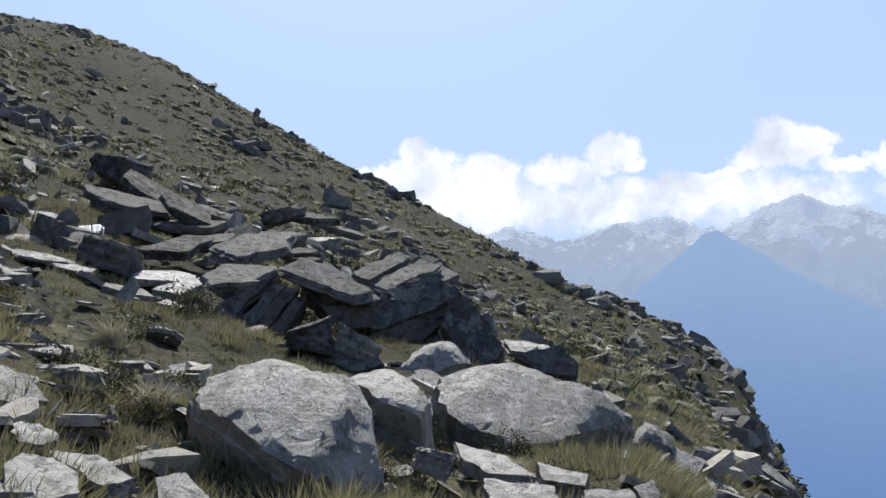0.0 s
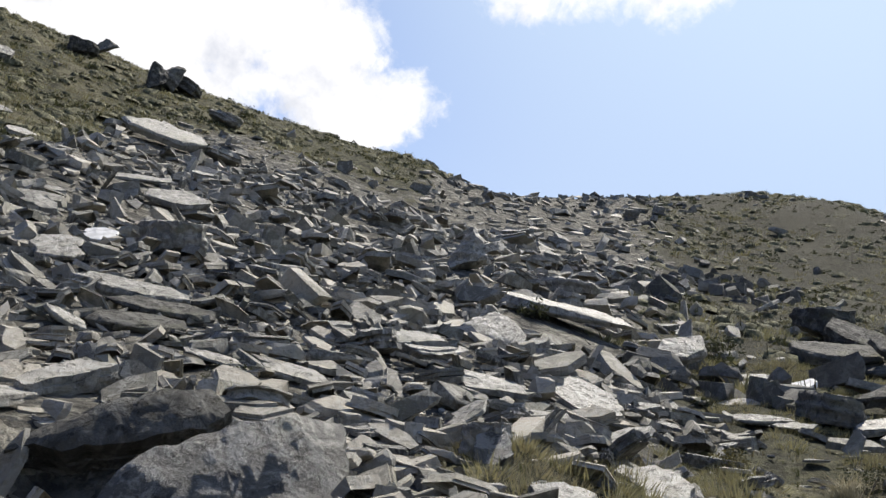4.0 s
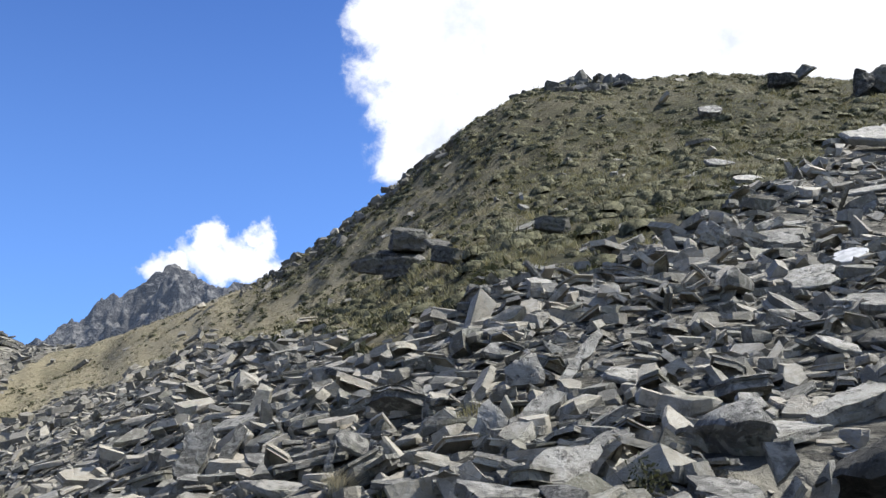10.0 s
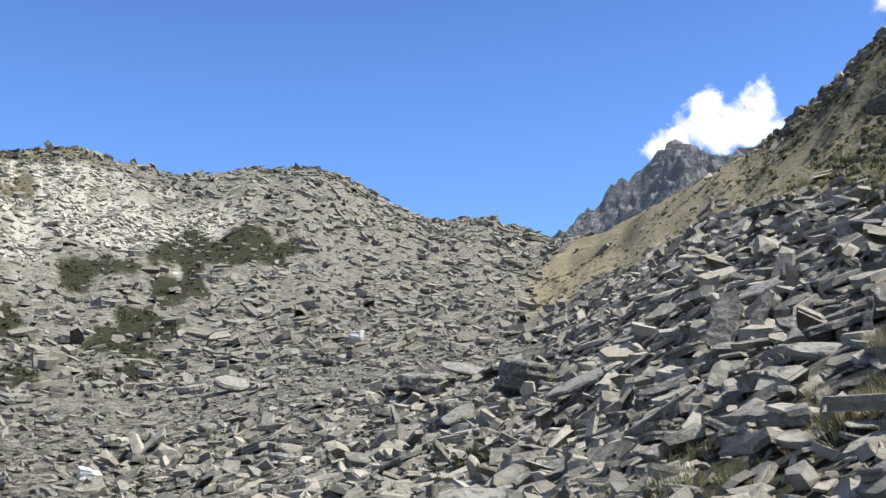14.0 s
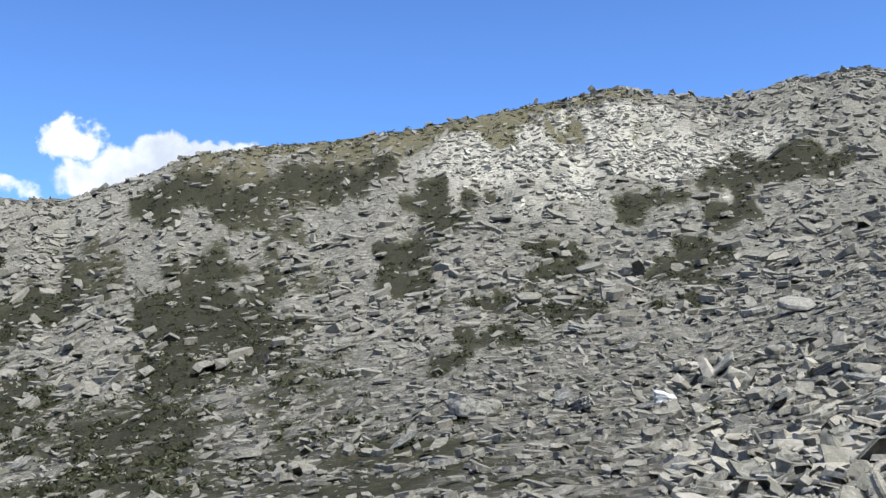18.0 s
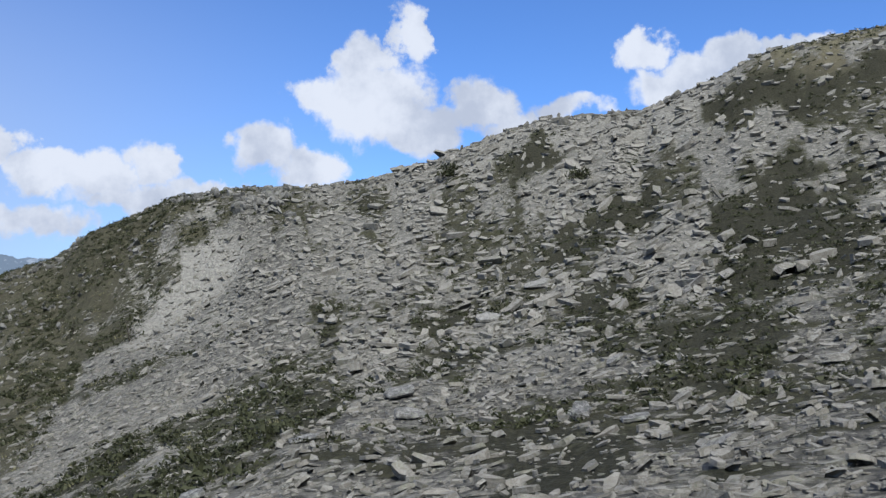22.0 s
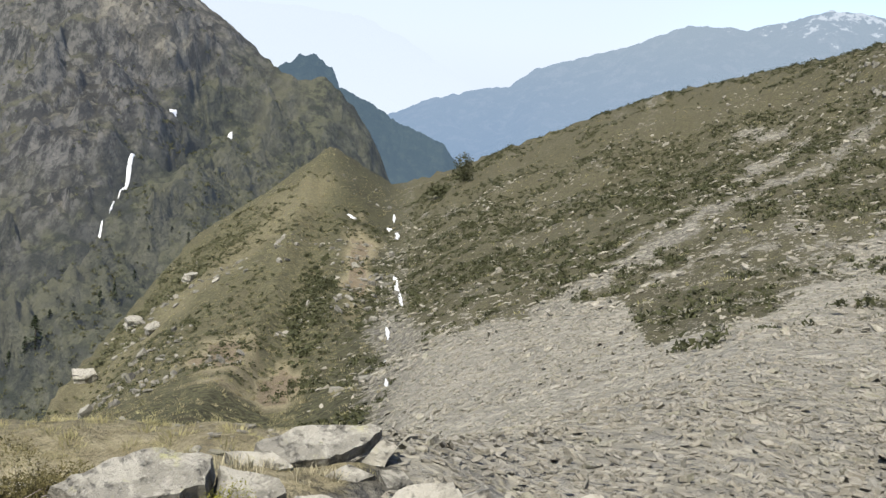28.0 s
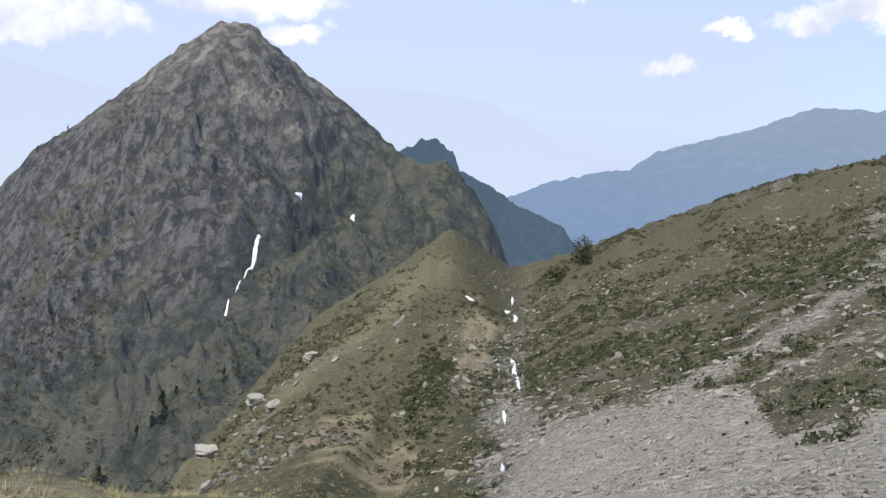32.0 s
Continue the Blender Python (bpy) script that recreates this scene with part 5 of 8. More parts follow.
boulder("boulder", "white slab in the meadow", 9.94, 20.01, 10.70, 0.66, 0.55, 0.10, 37, 6, -26, mat_light, 61, 7, 2, 0.022, 0.030)
boulder("stone", "pale tilted slab lying on the scree", 4.43, 7.55, 3.63, 0.41, 0.25, 0.05, 28, 25, -30, mat_light, 62, 6, 3, 0.022, 0.030)
boulder("stone", "pale square stone lying on the scree", 4.96, 3.65, 2.49, 0.32, 0.24, 0.25, 4, 6, -54, mat_light, 63, 7, 3, 0.040, 0.050)
boulder("boulder", "long pale slab lying on the scree", 7.26, 5.40, 3.46, 0.68, 0.34, 0.07, 20, 10, -53, mat_light, 64, 6, 3, 0.022, 0.030)
boulder("boulder", "pale slab lying on the scree", 7.52, 4.16, 2.91, 0.57, 0.34, 0.06, 24, -14, -61, mat_light, 65, 7, 3, 0.022, 0.030)
boulder("stone", "pale slab in turf lying on the scree", 6.21, 3.23, 2.39, 0.49, 0.37, 0.07, 22, 12, -63, mat_light, 66, 6, 3, 0.022, 0.030)
boulder("stone", "pale slab lying on the scree", 4.98, 3.14, 2.19, 0.43, 0.27, 0.05, 21, 10, -58, mat_light, 67, 7, 3, 0.022, 0.030)
boulder("stone", "pale slab leaning in the rubble", 2.96, 6.15, 2.84, 0.22, 0.19, 0.07, 39, 20, -26, mat_light, 68, 6, 2, 0.022, 0.030)
boulder("stone", "grey slab propped on edge", 5.65, 4.32, 2.81, 0.35, 0.30, 0.06, 25, -35, -53, mat_stone, 71, 7, 3, 0.022, 0.030)
boulder("boulder", "grey slab lying on the scree", 5.17, 5.59, 3.13, 0.53, 0.32, 0.06, 27, 10, -43, mat_stone, 72, 6, 3, 0.022, 0.030)
boulder("boulder", "pale slab lying on the scree", 4.85, 6.12, 3.23, 0.51, 0.26, 0.05, 24, 14, -38, mat_light, 73, 7, 3, 0.022, 0.030)
boulder("boulder", "grey block near the ridge", 23.30, 30.56, 19.30, 1.43, 1.07, 0.52, 12, 20, -37, mat_stone, 79, 7, 2, 0.040, 0.050)
boulder("boulder", "dark block in the meadow", 4.95, 18.23, 8.56, 0.73, 0.54, 0.39, 10, 6, -15, mat_slate, 86, 6, 2, 0.040, 0.050)
boulder("stone", "upright pale stone lying on the scree", 6.04, 13.38, 6.72, 0.48, 0.36, 0.28, 10, 40, -24, mat_light, 87, 7, 2, 0.040, 0.050)
boulder("stone", "pale slab lying on the scree", 2.13, 9.99, 4.01, 0.36, 0.31, 0.09, 36, -5, -12, mat_light, 94, 6, 2, 0.022, 0.030)
boulder("stone", "pale slab lying on the scree", 1.45, 9.69, 3.53, 0.28, 0.24, 0.08, 38, -25, -8, mat_light, 95, 7, 2, 0.022, 0.030)
boulder("boulder", "pale rounded slab lying on the scree", 5.76, 10.18, 5.03, 0.54, 0.46, 0.09, 33, -10, -30, mat_light, 96, 6, 3, 0.022, 0.030)
boulder("stone", "bright pale stone among grey stones", 6.90, 11.31, 5.77, 0.46, 0.39, 0.09, 37, -12, -31, mat_quartz, 97, 7, 2, 0.022, 0.030)
boulder("stone", "pale slab lying on the scree", 2.83, 8.05, 3.39, 0.50, 0.38, 0.07, 27, 6, -19, mat_light, 98, 6, 3, 0.022, 0.030)
boulder("boulder", "long grey slab lying on the scree", -0.50, 13.78, 3.78, 0.90, 0.48, 0.09, 24, -20, 2, mat_stone, 99, 7, 3, 0.022, 0.030)
boulder("boulder", "pale slab lying on the scree", -0.03, 9.56, 2.74, 0.58, 0.37, 0.07, 22, 8, 0, mat_light, 100, 6, 3, 0.022, 0.030)
boulder("stone", "grey slab on edge lying on the scree", 0.59, 8.29, 2.77, 0.33, 0.28, 0.08, 33, 30, -4, mat_stone, 101, 7, 3, 0.022, 0.030)
boulder("boulder", "long thin pale slab lying on the scree", 2.92, 5.72, 2.62, 0.61, 0.31, 0.06, 16, 3, -27, mat_light, 102, 7, 4, 0.022, 0.030)
boulder("boulder", "pale boulder at the foot of the scree", -6.45, 23.76, 3.53, 1.34, 1.01, 0.81, 2, 10, 15, mat_stone, 103, 7, 3, 0.040, 0.050)
boulder("boulder", "pale stone lying on the scree", -7.43, 21.48, 2.61, 0.81, 0.60, 0.52, 1, -5, 19, mat_stone, 104, 6, 2, 0.040, 0.050)
boulder("boulder", "grey slab lying on the scree", -9.61, 28.79, 4.21, 1.61, 0.99, 0.19, 20, 12, 18, mat_stone, 105, 7, 3, 0.022, 0.030)
boulder("boulder", "long pale slab lying on the scree", -4.02, 18.56, 2.99, 1.42, 0.71, 0.14, 17, -24, 12, mat_stone, 106, 6, 3, 0.022, 0.030)
boulder("boulder", "pale slab lying on the scree", -1.50, 11.35, 2.39, 0.72, 0.36, 0.07, 16, -18, 8, mat_stone, 107, 7, 3, 0.022, 0.030)
boulder("stone", "pale slab in turf lying on the scree", -0.20, 7.51, 2.16, 0.34, 0.29, 0.06, 22, 8, 2, mat_stone, 108, 6, 3, 0.022, 0.030)
boulder("stone", "grey block in turf lying on the scree", 0.66, 5.81, 2.08, 0.20, 0.15, 0.11, 2, -25, -7, mat_stone, 109, 7, 2, 0.040, 0.050)
boulder("stone", "pale stone in turf lying on the scree", 0.48, 5.42, 1.88, 0.14, 0.11, 0.09, 1, -20, -5, mat_stone, 110, 6, 2, 0.040, 0.050)
boulder("stone", "grey stone in turf lying on the scree", 0.04, 6.29, 1.89, 0.15, 0.11, 0.10, 1, -30, -0, mat_stone, 111, 7, 2, 0.040, 0.050, taper=0.75)
boulder("stone", "pale slab in turf lying on the scree", -0.93, 6.87, 1.66, 0.38, 0.27, 0.05, 16, -12, 8, mat_stone, 112, 6, 3, 0.022, 0.030)
boulder("boulder", "pale slab in turf lying on the scree", -2.68, 11.27, 1.55, 0.61, 0.35, 0.07, 15, -10, 13, mat_stone, 113, 7, 3, 0.022, 0.030)
boulder("stone", "pale slab in turf lying on the scree", 0.25, 5.42, 1.76, 0.27, 0.14, 0.03, 16, 4, -3, mat_stone, 114, 6, 3, 0.022, 0.030)
boulder("boulder", "grey boulder lying on the scree", -10.11, 26.41, 3.64, 1.37, 1.02, 0.67, 2, 6, 21, mat_stone, 115, 7, 3, 0.040, 0.050)
boulder("stone", "grey stone lying on the scree", -2.04, 11.54, 2.05, 0.33, 0.25, 0.22, 1, -20, 10, mat_stone, 116, 6, 2, 0.040, 0.050)
boulder("stone", "pale slab in turf lying on the scree", 0.51, 6.33, 2.08, 0.22, 0.19, 0.04, 20, -0, -5, mat_stone, 117, 7, 2, 0.022, 0.030)
boulder("boulder", "broad grey slab lying on the scree", 0.01, 7.92, 2.37, 0.58, 0.34, 0.07, 21, 4, -0, mat_stone, 118, 6, 3, 0.022, 0.030)
boulder("boulder", "rounded boulder on the scree", -18.69, 16.43, 1.22, 1.36, 1.02, 0.49, -0, 10, 49, mat_stone, 121, 7, 3, 0.040, 0.050)
boulder("boulder", "white quartz block among grey stones", -15.41, 19.52, 1.32, 0.56, 0.42, 0.36, -0, -0, 38, mat_quartz, 122, 6, 2, 0.040, 0.050)
boulder("boulder", "pale slab lying on the scree", -7.21, 20.94, 2.54, 0.73, 0.62, 0.17, 25, -20, 19, mat_stone, 125, 7, 2, 0.022, 0.030)
boulder("boulder", "pale slab lying on the scree", -10.16, 26.69, 3.61, 1.36, 0.97, 0.19, 19, 6, 21, mat_stone, 126, 6, 3, 0.022, 0.030)
boulder("boulder", "pale slab lying on the scree", -19.58, 32.24, 4.32, 1.34, 1.14, 0.26, 23, 8, 31, mat_stone, 127, 7, 2, 0.022, 0.030)
boulder("boulder", "slab on edge lying on the scree", -16.97, 23.98, 2.16, 0.90, 0.77, 0.17, 18, -40, 35, mat_stone, 128, 6, 2, 0.022, 0.030)
boulder("boulder", "pale slab lying on the scree", -21.92, 26.01, 2.87, 0.71, 0.60, 0.18, 27, -5, 40, mat_stone, 129, 7, 2, 0.022, 0.030)
boulder("boulder", "pale slab lying on the scree", -17.76, 13.60, 0.57, 0.70, 0.43, 0.08, 13, -30, 53, mat_stone, 130, 6, 2, 0.022, 0.030)
boulder("boulder", "white quartz stone among grey stones", -19.39, 42.39, 7.09, 0.72, 0.54, 0.65, 3, -0, 25, mat_quartz, 131, 7, 2, 0.040, 0.050)
boulder("boulder", "pale slab on the far scree", -30.65, 3.12, -0.99, 0.97, 0.82, 0.17, 12, -10, 84, mat_stone, 132, 6, 2, 0.022, 0.030)
boulder("boulder", "pale slab lying on the scree", -47.45, 9.08, 0.95, 1.24, 1.05, 0.24, 17, -5, 79, mat_stone, 133, 7, 2, 0.022, 0.030)
boulder("boulder", "pale slab lying on the scree", -51.89, 12.52, 2.57, 1.48, 1.26, 0.24, 16, -10, 76, mat_stone, 134, 6, 2, 0.022, 0.030)
boulder("boulder", "pale slab lying on the scree", -21.02, -2.03, -2.11, 0.60, 0.51, 0.12, 9, -20, 96, mat_stone, 135, 7, 2, 0.022, 0.030)
boulder("boulder", "pale slab lying on the scree", -19.88, 6.73, -0.71, 0.62, 0.53, 0.10, 9, -10, 71, mat_stone, 136, 6, 2, 0.022, 0.030)
boulder("boulder", "grey slab lying on the scree", -25.88, 2.92, -1.12, 0.83, 0.70, 0.17, 13, 5, 84, mat_stone, 137, 7, 2, 0.022, 0.030)
boulder("boulder", "pale slab lying on the scree", -23.91, 0.24, -1.41, 0.72, 0.44, 0.08, 8, -10, 89, mat_stone, 138, 6, 2, 0.022, 0.030)
boulder("boulder", "grey slab lying on the scree", -28.82, 9.19, -0.07, 0.59, 0.50, 0.11, 15, -30, 72, mat_stone, 139, 7, 2, 0.022, 0.030)
rock = outcrop("dark layered rock ledge above the boulders", 17.68, 3.02, 4.65)
boulder("slab", "", 1.46, 0.08, 1.54, 0.88, 0.66, 0.32, 7, -20, -81, mat_slate, 29, 7, 3, 0.040, 0.050, parent=rock)
boulder("slab", "", 1.60, -0.44, 1.54, 1.17, 0.65, 0.16, 25, 2, -82, mat_slate, 30, 6, 3, 0.022, 0.030, parent=rock)
boulder("slab", "", 1.65, -0.93, 1.37, 1.24, 0.62, 0.12, 22, 14, -84, mat_slate, 31, 7, 3, 0.022, 0.030, parent=rock)
boulder("slab", "", 0.06, 0.10, 0.74, 1.50, 0.77, 0.19, 24, -10, -80, mat_slate, 32, 6, 3, 0.022, 0.030, parent=rock)
boulder("slab", "", 1.65, -0.68, 1.06, 0.81, 0.69, 0.17, 24, -4, -83, mat_stone, 33, 7, 3, 0.022, 0.030, parent=rock)
boulder("slab", "", -2.62, 0.44, 0.08, 0.79, 0.66, 0.17, 23, -12, -77, mat_slate, 34, 6, 3, 0.022, 0.030, parent=rock)
boulder("slab", "", -2.32, 0.33, 0.08, 1.17, 0.58, 0.12, 14, -8, -78, mat_slate, 160, 6, 3, 0.022, 0.030, parent=rock)
boulder("slab", "", -0.47, -0.18, 0.41, 1.42, 0.71, 0.14, 19, -6, -81, mat_slate, 161, 7, 3, 0.022, 0.030, parent=rock)
boulder("slab", "", -1.00, 1.29, 0.68, 1.45, 0.72, 0.17, 24, -3, -76, mat_slate, 162, 6, 3, 0.022, 0.030, parent=rock)
rock = outcrop("rough dark rocky hump on the slope", 17.61, 5.29, 5.45)
boulder("slab", "", 0.69, 0.74, 1.20, 1.10, 0.83, 0.67, 7, 18, -72, mat_slate, 35, 7, 3, 0.040, 0.050, parent=rock)
boulder("slab", "", 0.13, -0.08, 0.65, 1.24, 1.05, 0.31, 28, 22, -74, mat_slate, 36, 6, 3, 0.022, 0.030, parent=rock)
boulder("slab", "", -0.90, 0.01, 0.20, 1.47, 1.08, 0.27, 25, 6, -72, mat_slate, 37, 7, 3, 0.022, 0.030, parent=rock)
boulder("slab", "", -0.84, -0.97, 0.14, 0.99, 0.84, 0.28, 29, 28, -76, mat_slate, 38, 6, 3, 0.022, 0.030, parent=rock)
boulder("slab", "", 0.92, 0.30, 0.78, 1.67, 0.83, 0.20, 25, 3, -73, mat_slate, 163, 7, 3, 0.022, 0.030, parent=rock)
rock = outcrop("stack of layered slabs in the scree", 5.39, 7.89, 3.65)
boulder("slab", "", 0.21, 0.49, 0.64, 1.04, 0.56, 0.14, 27, 3, -34, mat_stone, 47, 9, 4, 0.022, 0.030, parent=rock)
boulder("slab", "", 0.14, -0.05, 0.36, 1.00, 0.50, 0.12, 26, 5, -35, mat_slate, 48, 7, 4, 0.022, 0.030, parent=rock)
boulder("slab", "", -0.35, -0.44, 0.06, 0.85, 0.49, 0.12, 25, -0, -34, mat_slate, 49, 8, 4, 0.022, 0.030, parent=rock)
rock = outcrop("horn-shaped dark rock on the ridge", 21.29, 37.95, 23.03)
boulder("slab", "", 0.60, 0.41, 1.26, 1.94, 1.45, 0.55, 12, -35, -30, mat_slate, 74, 6, 2, 0.040, 0.050, taper=0.75, parent=rock)
boulder("slab", "", -0.60, -0.41, 0.44, 1.37, 1.03, 0.89, 12, -0, -29, mat_slate, 75, 7, 2, 0.040, 0.050, parent=rock)
rock = outcrop("jagged dark rocks standing on the ridge", 23.36, 34.69, 21.45)
boulder("slab", "", -0.92, -0.16, 0.62, 1.33, 1.00, 1.23, 12, -20, -33, mat_slate, 76, 6, 2, 0.040, 0.050, taper=0.75, parent=rock)
boulder("slab", "", -0.02, 0.07, 1.09, 1.42, 1.07, 1.32, 12, 35, -34, mat_slate, 77, 7, 2, 0.040, 0.050, taper=0.75, parent=rock)
boulder("slab", "", 0.94, 0.08, 0.90, 1.41, 1.06, 0.56, 12, 30, -35, mat_slate, 78, 6, 2, 0.040, 0.050, parent=rock)
rock = outcrop("dark layered outcrop in the meadow", 2.90, 24.78, 8.19)
boulder("slab", "", 0.14, 1.17, 2.51, 1.11, 0.84, 0.55, 10, -0, -7, mat_slate, 88, 6, 2, 0.040, 0.050, parent=rock)
boulder("slab", "", 0.06, 1.31, 2.18, 1.49, 0.97, 0.24, 30, -2, -6, mat_slate, 89, 7, 3, 0.022, 0.030, parent=rock)
boulder("slab", "", -0.23, -1.57, 0.88, 1.13, 0.85, 0.57, 9, -0, -7, mat_slate, 90, 6, 3, 0.040, 0.050, parent=rock)
boulder("slab", "", -0.91, 1.23, 1.80, 0.94, 0.70, 0.59, 9, -10, -4, mat_slate, 91, 7, 2, 0.040, 0.050, parent=rock)
boulder("slab", "", 0.69, -0.85, 1.78, 0.87, 0.74, 0.22, 33, 15, -9, mat_slate, 92, 6, 2, 0.022, 0.030, parent=rock)
boulder("slab", "", -0.46, 1.28, 1.76, 0.96, 0.77, 0.19, 29, -3, -5, mat_slate, 164, 6, 2, 0.022, 0.030, parent=rock)
boulder("slab", "", 0.10, 1.14, 2.81, 0.90, 0.59, 0.15, 32, -0, -7, mat_slate, 165, 7, 2, 0.022, 0.030, parent=rock)
boulder("slab", "", 0.28, 1.06, 2.46, 0.93, 0.46, 0.10, 30, 2, -7, mat_slate, 166, 6, 2, 0.022, 0.030, parent=rock)
boulder("slab", "", 0.33, -4.75, 0.18, 0.79, 0.60, 0.35, 9, 12, -9, mat_slate, 167, 7, 2, 0.040, 0.050, parent=rock)


boulder("boulder", "pale grey rock cropping out on the grassy rib", -54.58, -81.80, -32.95, 2.26, 1.64, 1.85, 8, -10, 140, mat_stone, 300, 6, 3, 0.05, 0.05)
boulder("boulder", "pale grey rock cropping out on the grassy rib", -68.79, -94.04, -32.96, 2.11, 1.54, 1.73, 8, 7, 153, mat_stone, 301, 6, 3, 0.05, 0.05)
boulder("boulder", "pale grey rock cropping out on the grassy rib", -63.19, -83.25, -29.97, 1.64, 1.20, 1.34, 8, -6, 166, mat_stone, 302, 6, 3, 0.05, 0.05)
boulder("boulder", "pale grey rock cropping out on the grassy rib", -75.95, -93.26, -28.41, 2.18, 1.59, 1.79, 8, 11, 179, mat_stone, 303, 6, 3, 0.05, 0.05)
# folded outcrop of upturned beds
rock = outcrop("folded outcrop of stacked dark schist beds", 11.12, 1.02, 2.95)
TAKEN.append((2.55, 4.3, 0.45))
TAKEN.append((-3.06, 8.7, 0.45))
TAKEN.append((11.5, 0.6, 1.3))
TAKEN.append((11.4, 1.6, 0.9))
TAKEN.append((11.3, -0.4, 0.8))


def weathered(v, f, seed, limit, rough):
    """The mesh with its long edges split and its skin roughened."""
    bm = bmesh.new()
    for p in v:
        bm.verts.new(p)
    bm.verts.ensure_lookup_table()
    for q in f:
        bm.faces.new([bm.verts[i] for i in q])
    bmesh.ops.triangulate(bm, faces=[q for q in bm.faces if len(q.verts) > 3], ngon_method="BEAUTY")
    for k in range(3):
        long = [e for e in bm.edges if e.calc_length() > limit * 1.4]
        if not long:
            break
        bmesh.ops.subdivide_edges(bm, edges=long, cuts=1)
        bmesh.ops.triangulate(bm, faces=[q for q in bm.faces if len(q.verts) > 3])
        bmesh.ops.beautify_fill(bm, faces=bm.faces[:], edges=[e for e in bm.edges if len(e.link_faces) == 2 and e.calc_face_angle(1.0) < 0.02])
    bm.normal_update()
    off = Vector((seed * 1.37, seed * 0.71, seed * 2.3))
    moves = []
    for w in bm.verts:
        p = w.co / (limit * 8)
        flake = math.floor(2.4 * noise.noise(p * 1.1 - off)) / 2.4
        moves.append(w.normal * limit * 8 * rough * (1.1 * noise.noise(p * 1.3 + off) + 0.7 * noise.noise(p * 3.5 + off) + 0.45 * noise.noise(p * 9.0 + off) + 0.2 * flake))
    for w, m in zip(bm.verts, moves):
        w.co += m
    me = bpy.data.meshes.new("stone")
    bm.to_mesh(me)
    bm.free()
    return me


def flag(label, x, y, z, lean, roll, turn, thick, layers, mat, seed, outline, parent=None):
    """A single split block or slab with this outline, in metres in its own plane."""
    g = np.random.default_rng(7000 + seed)
    poly = np.array(outline, float)
    wide = np.abs(poly).max()
    v, f = layered(g, poly, layers + (3 if parent else 0), thick, 5 if wide > 0.15 else 3, 0.028, True, 0.13 if parent else 0.07)
    me = weathered(v, f, seed, max(wide, 0.12) / (12 if wide > 0.4 and thick > 0.3 else 8), 0.02)
    me.materials.append(mat)
    if thick >= 0.22 and lean >= 34 and not parent:
        # a worn block: its face falls off towards the rim and breaks in two or three facets
        ang = np.arctan2(poly[:, 1], poly[:, 0])
        order = np.argsort(ang)
        rim = np.hypot(poly[:, 0], poly[:, 1])[order]
        breaks = [(g.uniform(0, 2 * math.pi), g.uniform(0.25, 0.6) * wide, g.uniform(0.12, 0.4)) for _ in range(3)]
        for w in me.vertices:
            px, py, pz = w.co
            q = min(1.1, math.hypot(px, py) / float(np.interp(math.atan2(py, px), ang[order], rim, period=2 * math.pi)))
            fall = 0.1 * thick * q ** 4 + sum(k * max(0.0, math.cos(a) * px + math.sin(a) * py - c) for a, c, k in breaks)
            w.co.z = pz + 0.05 * thick - min(fall, 0.45 * thick) * min(1.0, max(0.0, pz / thick + 0.5))
    at = pose(x, y, z, lean, roll, turn)
    if parent is not None:
        return part("slab", me, mat, parent, at)
    ob = part("boulder" if wide > 0.35 else "stone", me, mat, None, at)
    tagged(ob, label, "boulder" if wide > 0.35 else "stone")
    TAKEN.append((x, y, 0.8 * wide))
    d = math.hypot(x, y)
    TAKEN.append((x * (1 - 0.9 * wide / d), y * (1 - 0.9 * wide / d), 0.7 * wide))
    return ob


flag("large pale cracked boulder with a flat weathered face", 4.94, 0.70, 1.73, 50, 0, -82, 0.35, 2, mat_light, 1, [(-0.46, 0.09), (-0.29, -0.09), (-0.08, -0.31), (0.25, -0.46), (0.44, -0.38), (0.46, -0.26), (0.35, 0.12), (0.27, 0.25), (0.08, 0.26), (-0.16, 0.40), (-0.43, 0.33), (-0.48, 0.20)])
flag("broad pale boulder with a dark underside", 7.58, -0.66, 1.95, 42, 4, -91, 0.42, 3, mat_light, 2, [(-0.70, -0.11), (-0.42, -0.37), (-0.07, -0.49), (0.20, -0.40), (0.61, -0.08), (0.81, 0.15), (0.63, 0.24), (0.21, 0.28), (-0.09, 0.38), (-0.47, 0.34), (-0.71, 0.19)])
flag("dark grey block wedged between two boulders", 6.32, 0.25, 1.86, 35, -4, -90, 0.45, 3, mat_stone, 3, [(-0.05, -0.16), (0.18, -0.23), (0.25, -0.05), (-0.05, 0.31), (-0.35, 0.15)])
flag("pointed grey block behind the boulders", 9.98, 0.04, 2.56, 60, 0, -90, 0.30, 3, mat_stone, 4, [(-0.04, -0.20), (0.38, -0.03), (0.16, 0.23), (-0.11, 0.18), (-0.39, -0.17)])
flag("long pale slab below the boulder", 5.63, -0.30, 1.62, 25, 0, -93, 0.08, 2, mat_light, 5, [(-0.17, 0.03), (0.01, -0.19), (0.25, -0.17), (0.10, 0.10), (-0.21, 0.26)])
flag("pale slab at the slope edge", 5.25, -0.66, 1.56, 28, 0, -97, 0.10, 2, mat_light, 6, [(-0.11, -0.07), (0.11, -0.11), (0.14, 0.04), (-0.15, 0.14)])
flag("flat pale slab among boulders at the slope edge", 4.80, -0.40, 1.48, 28, 0, -95, 0.08, 2, mat_light, 7, [(-0.15, -0.11), (0.18, -0.08), (0.15, 0.08), (-0.18, 0.11)])
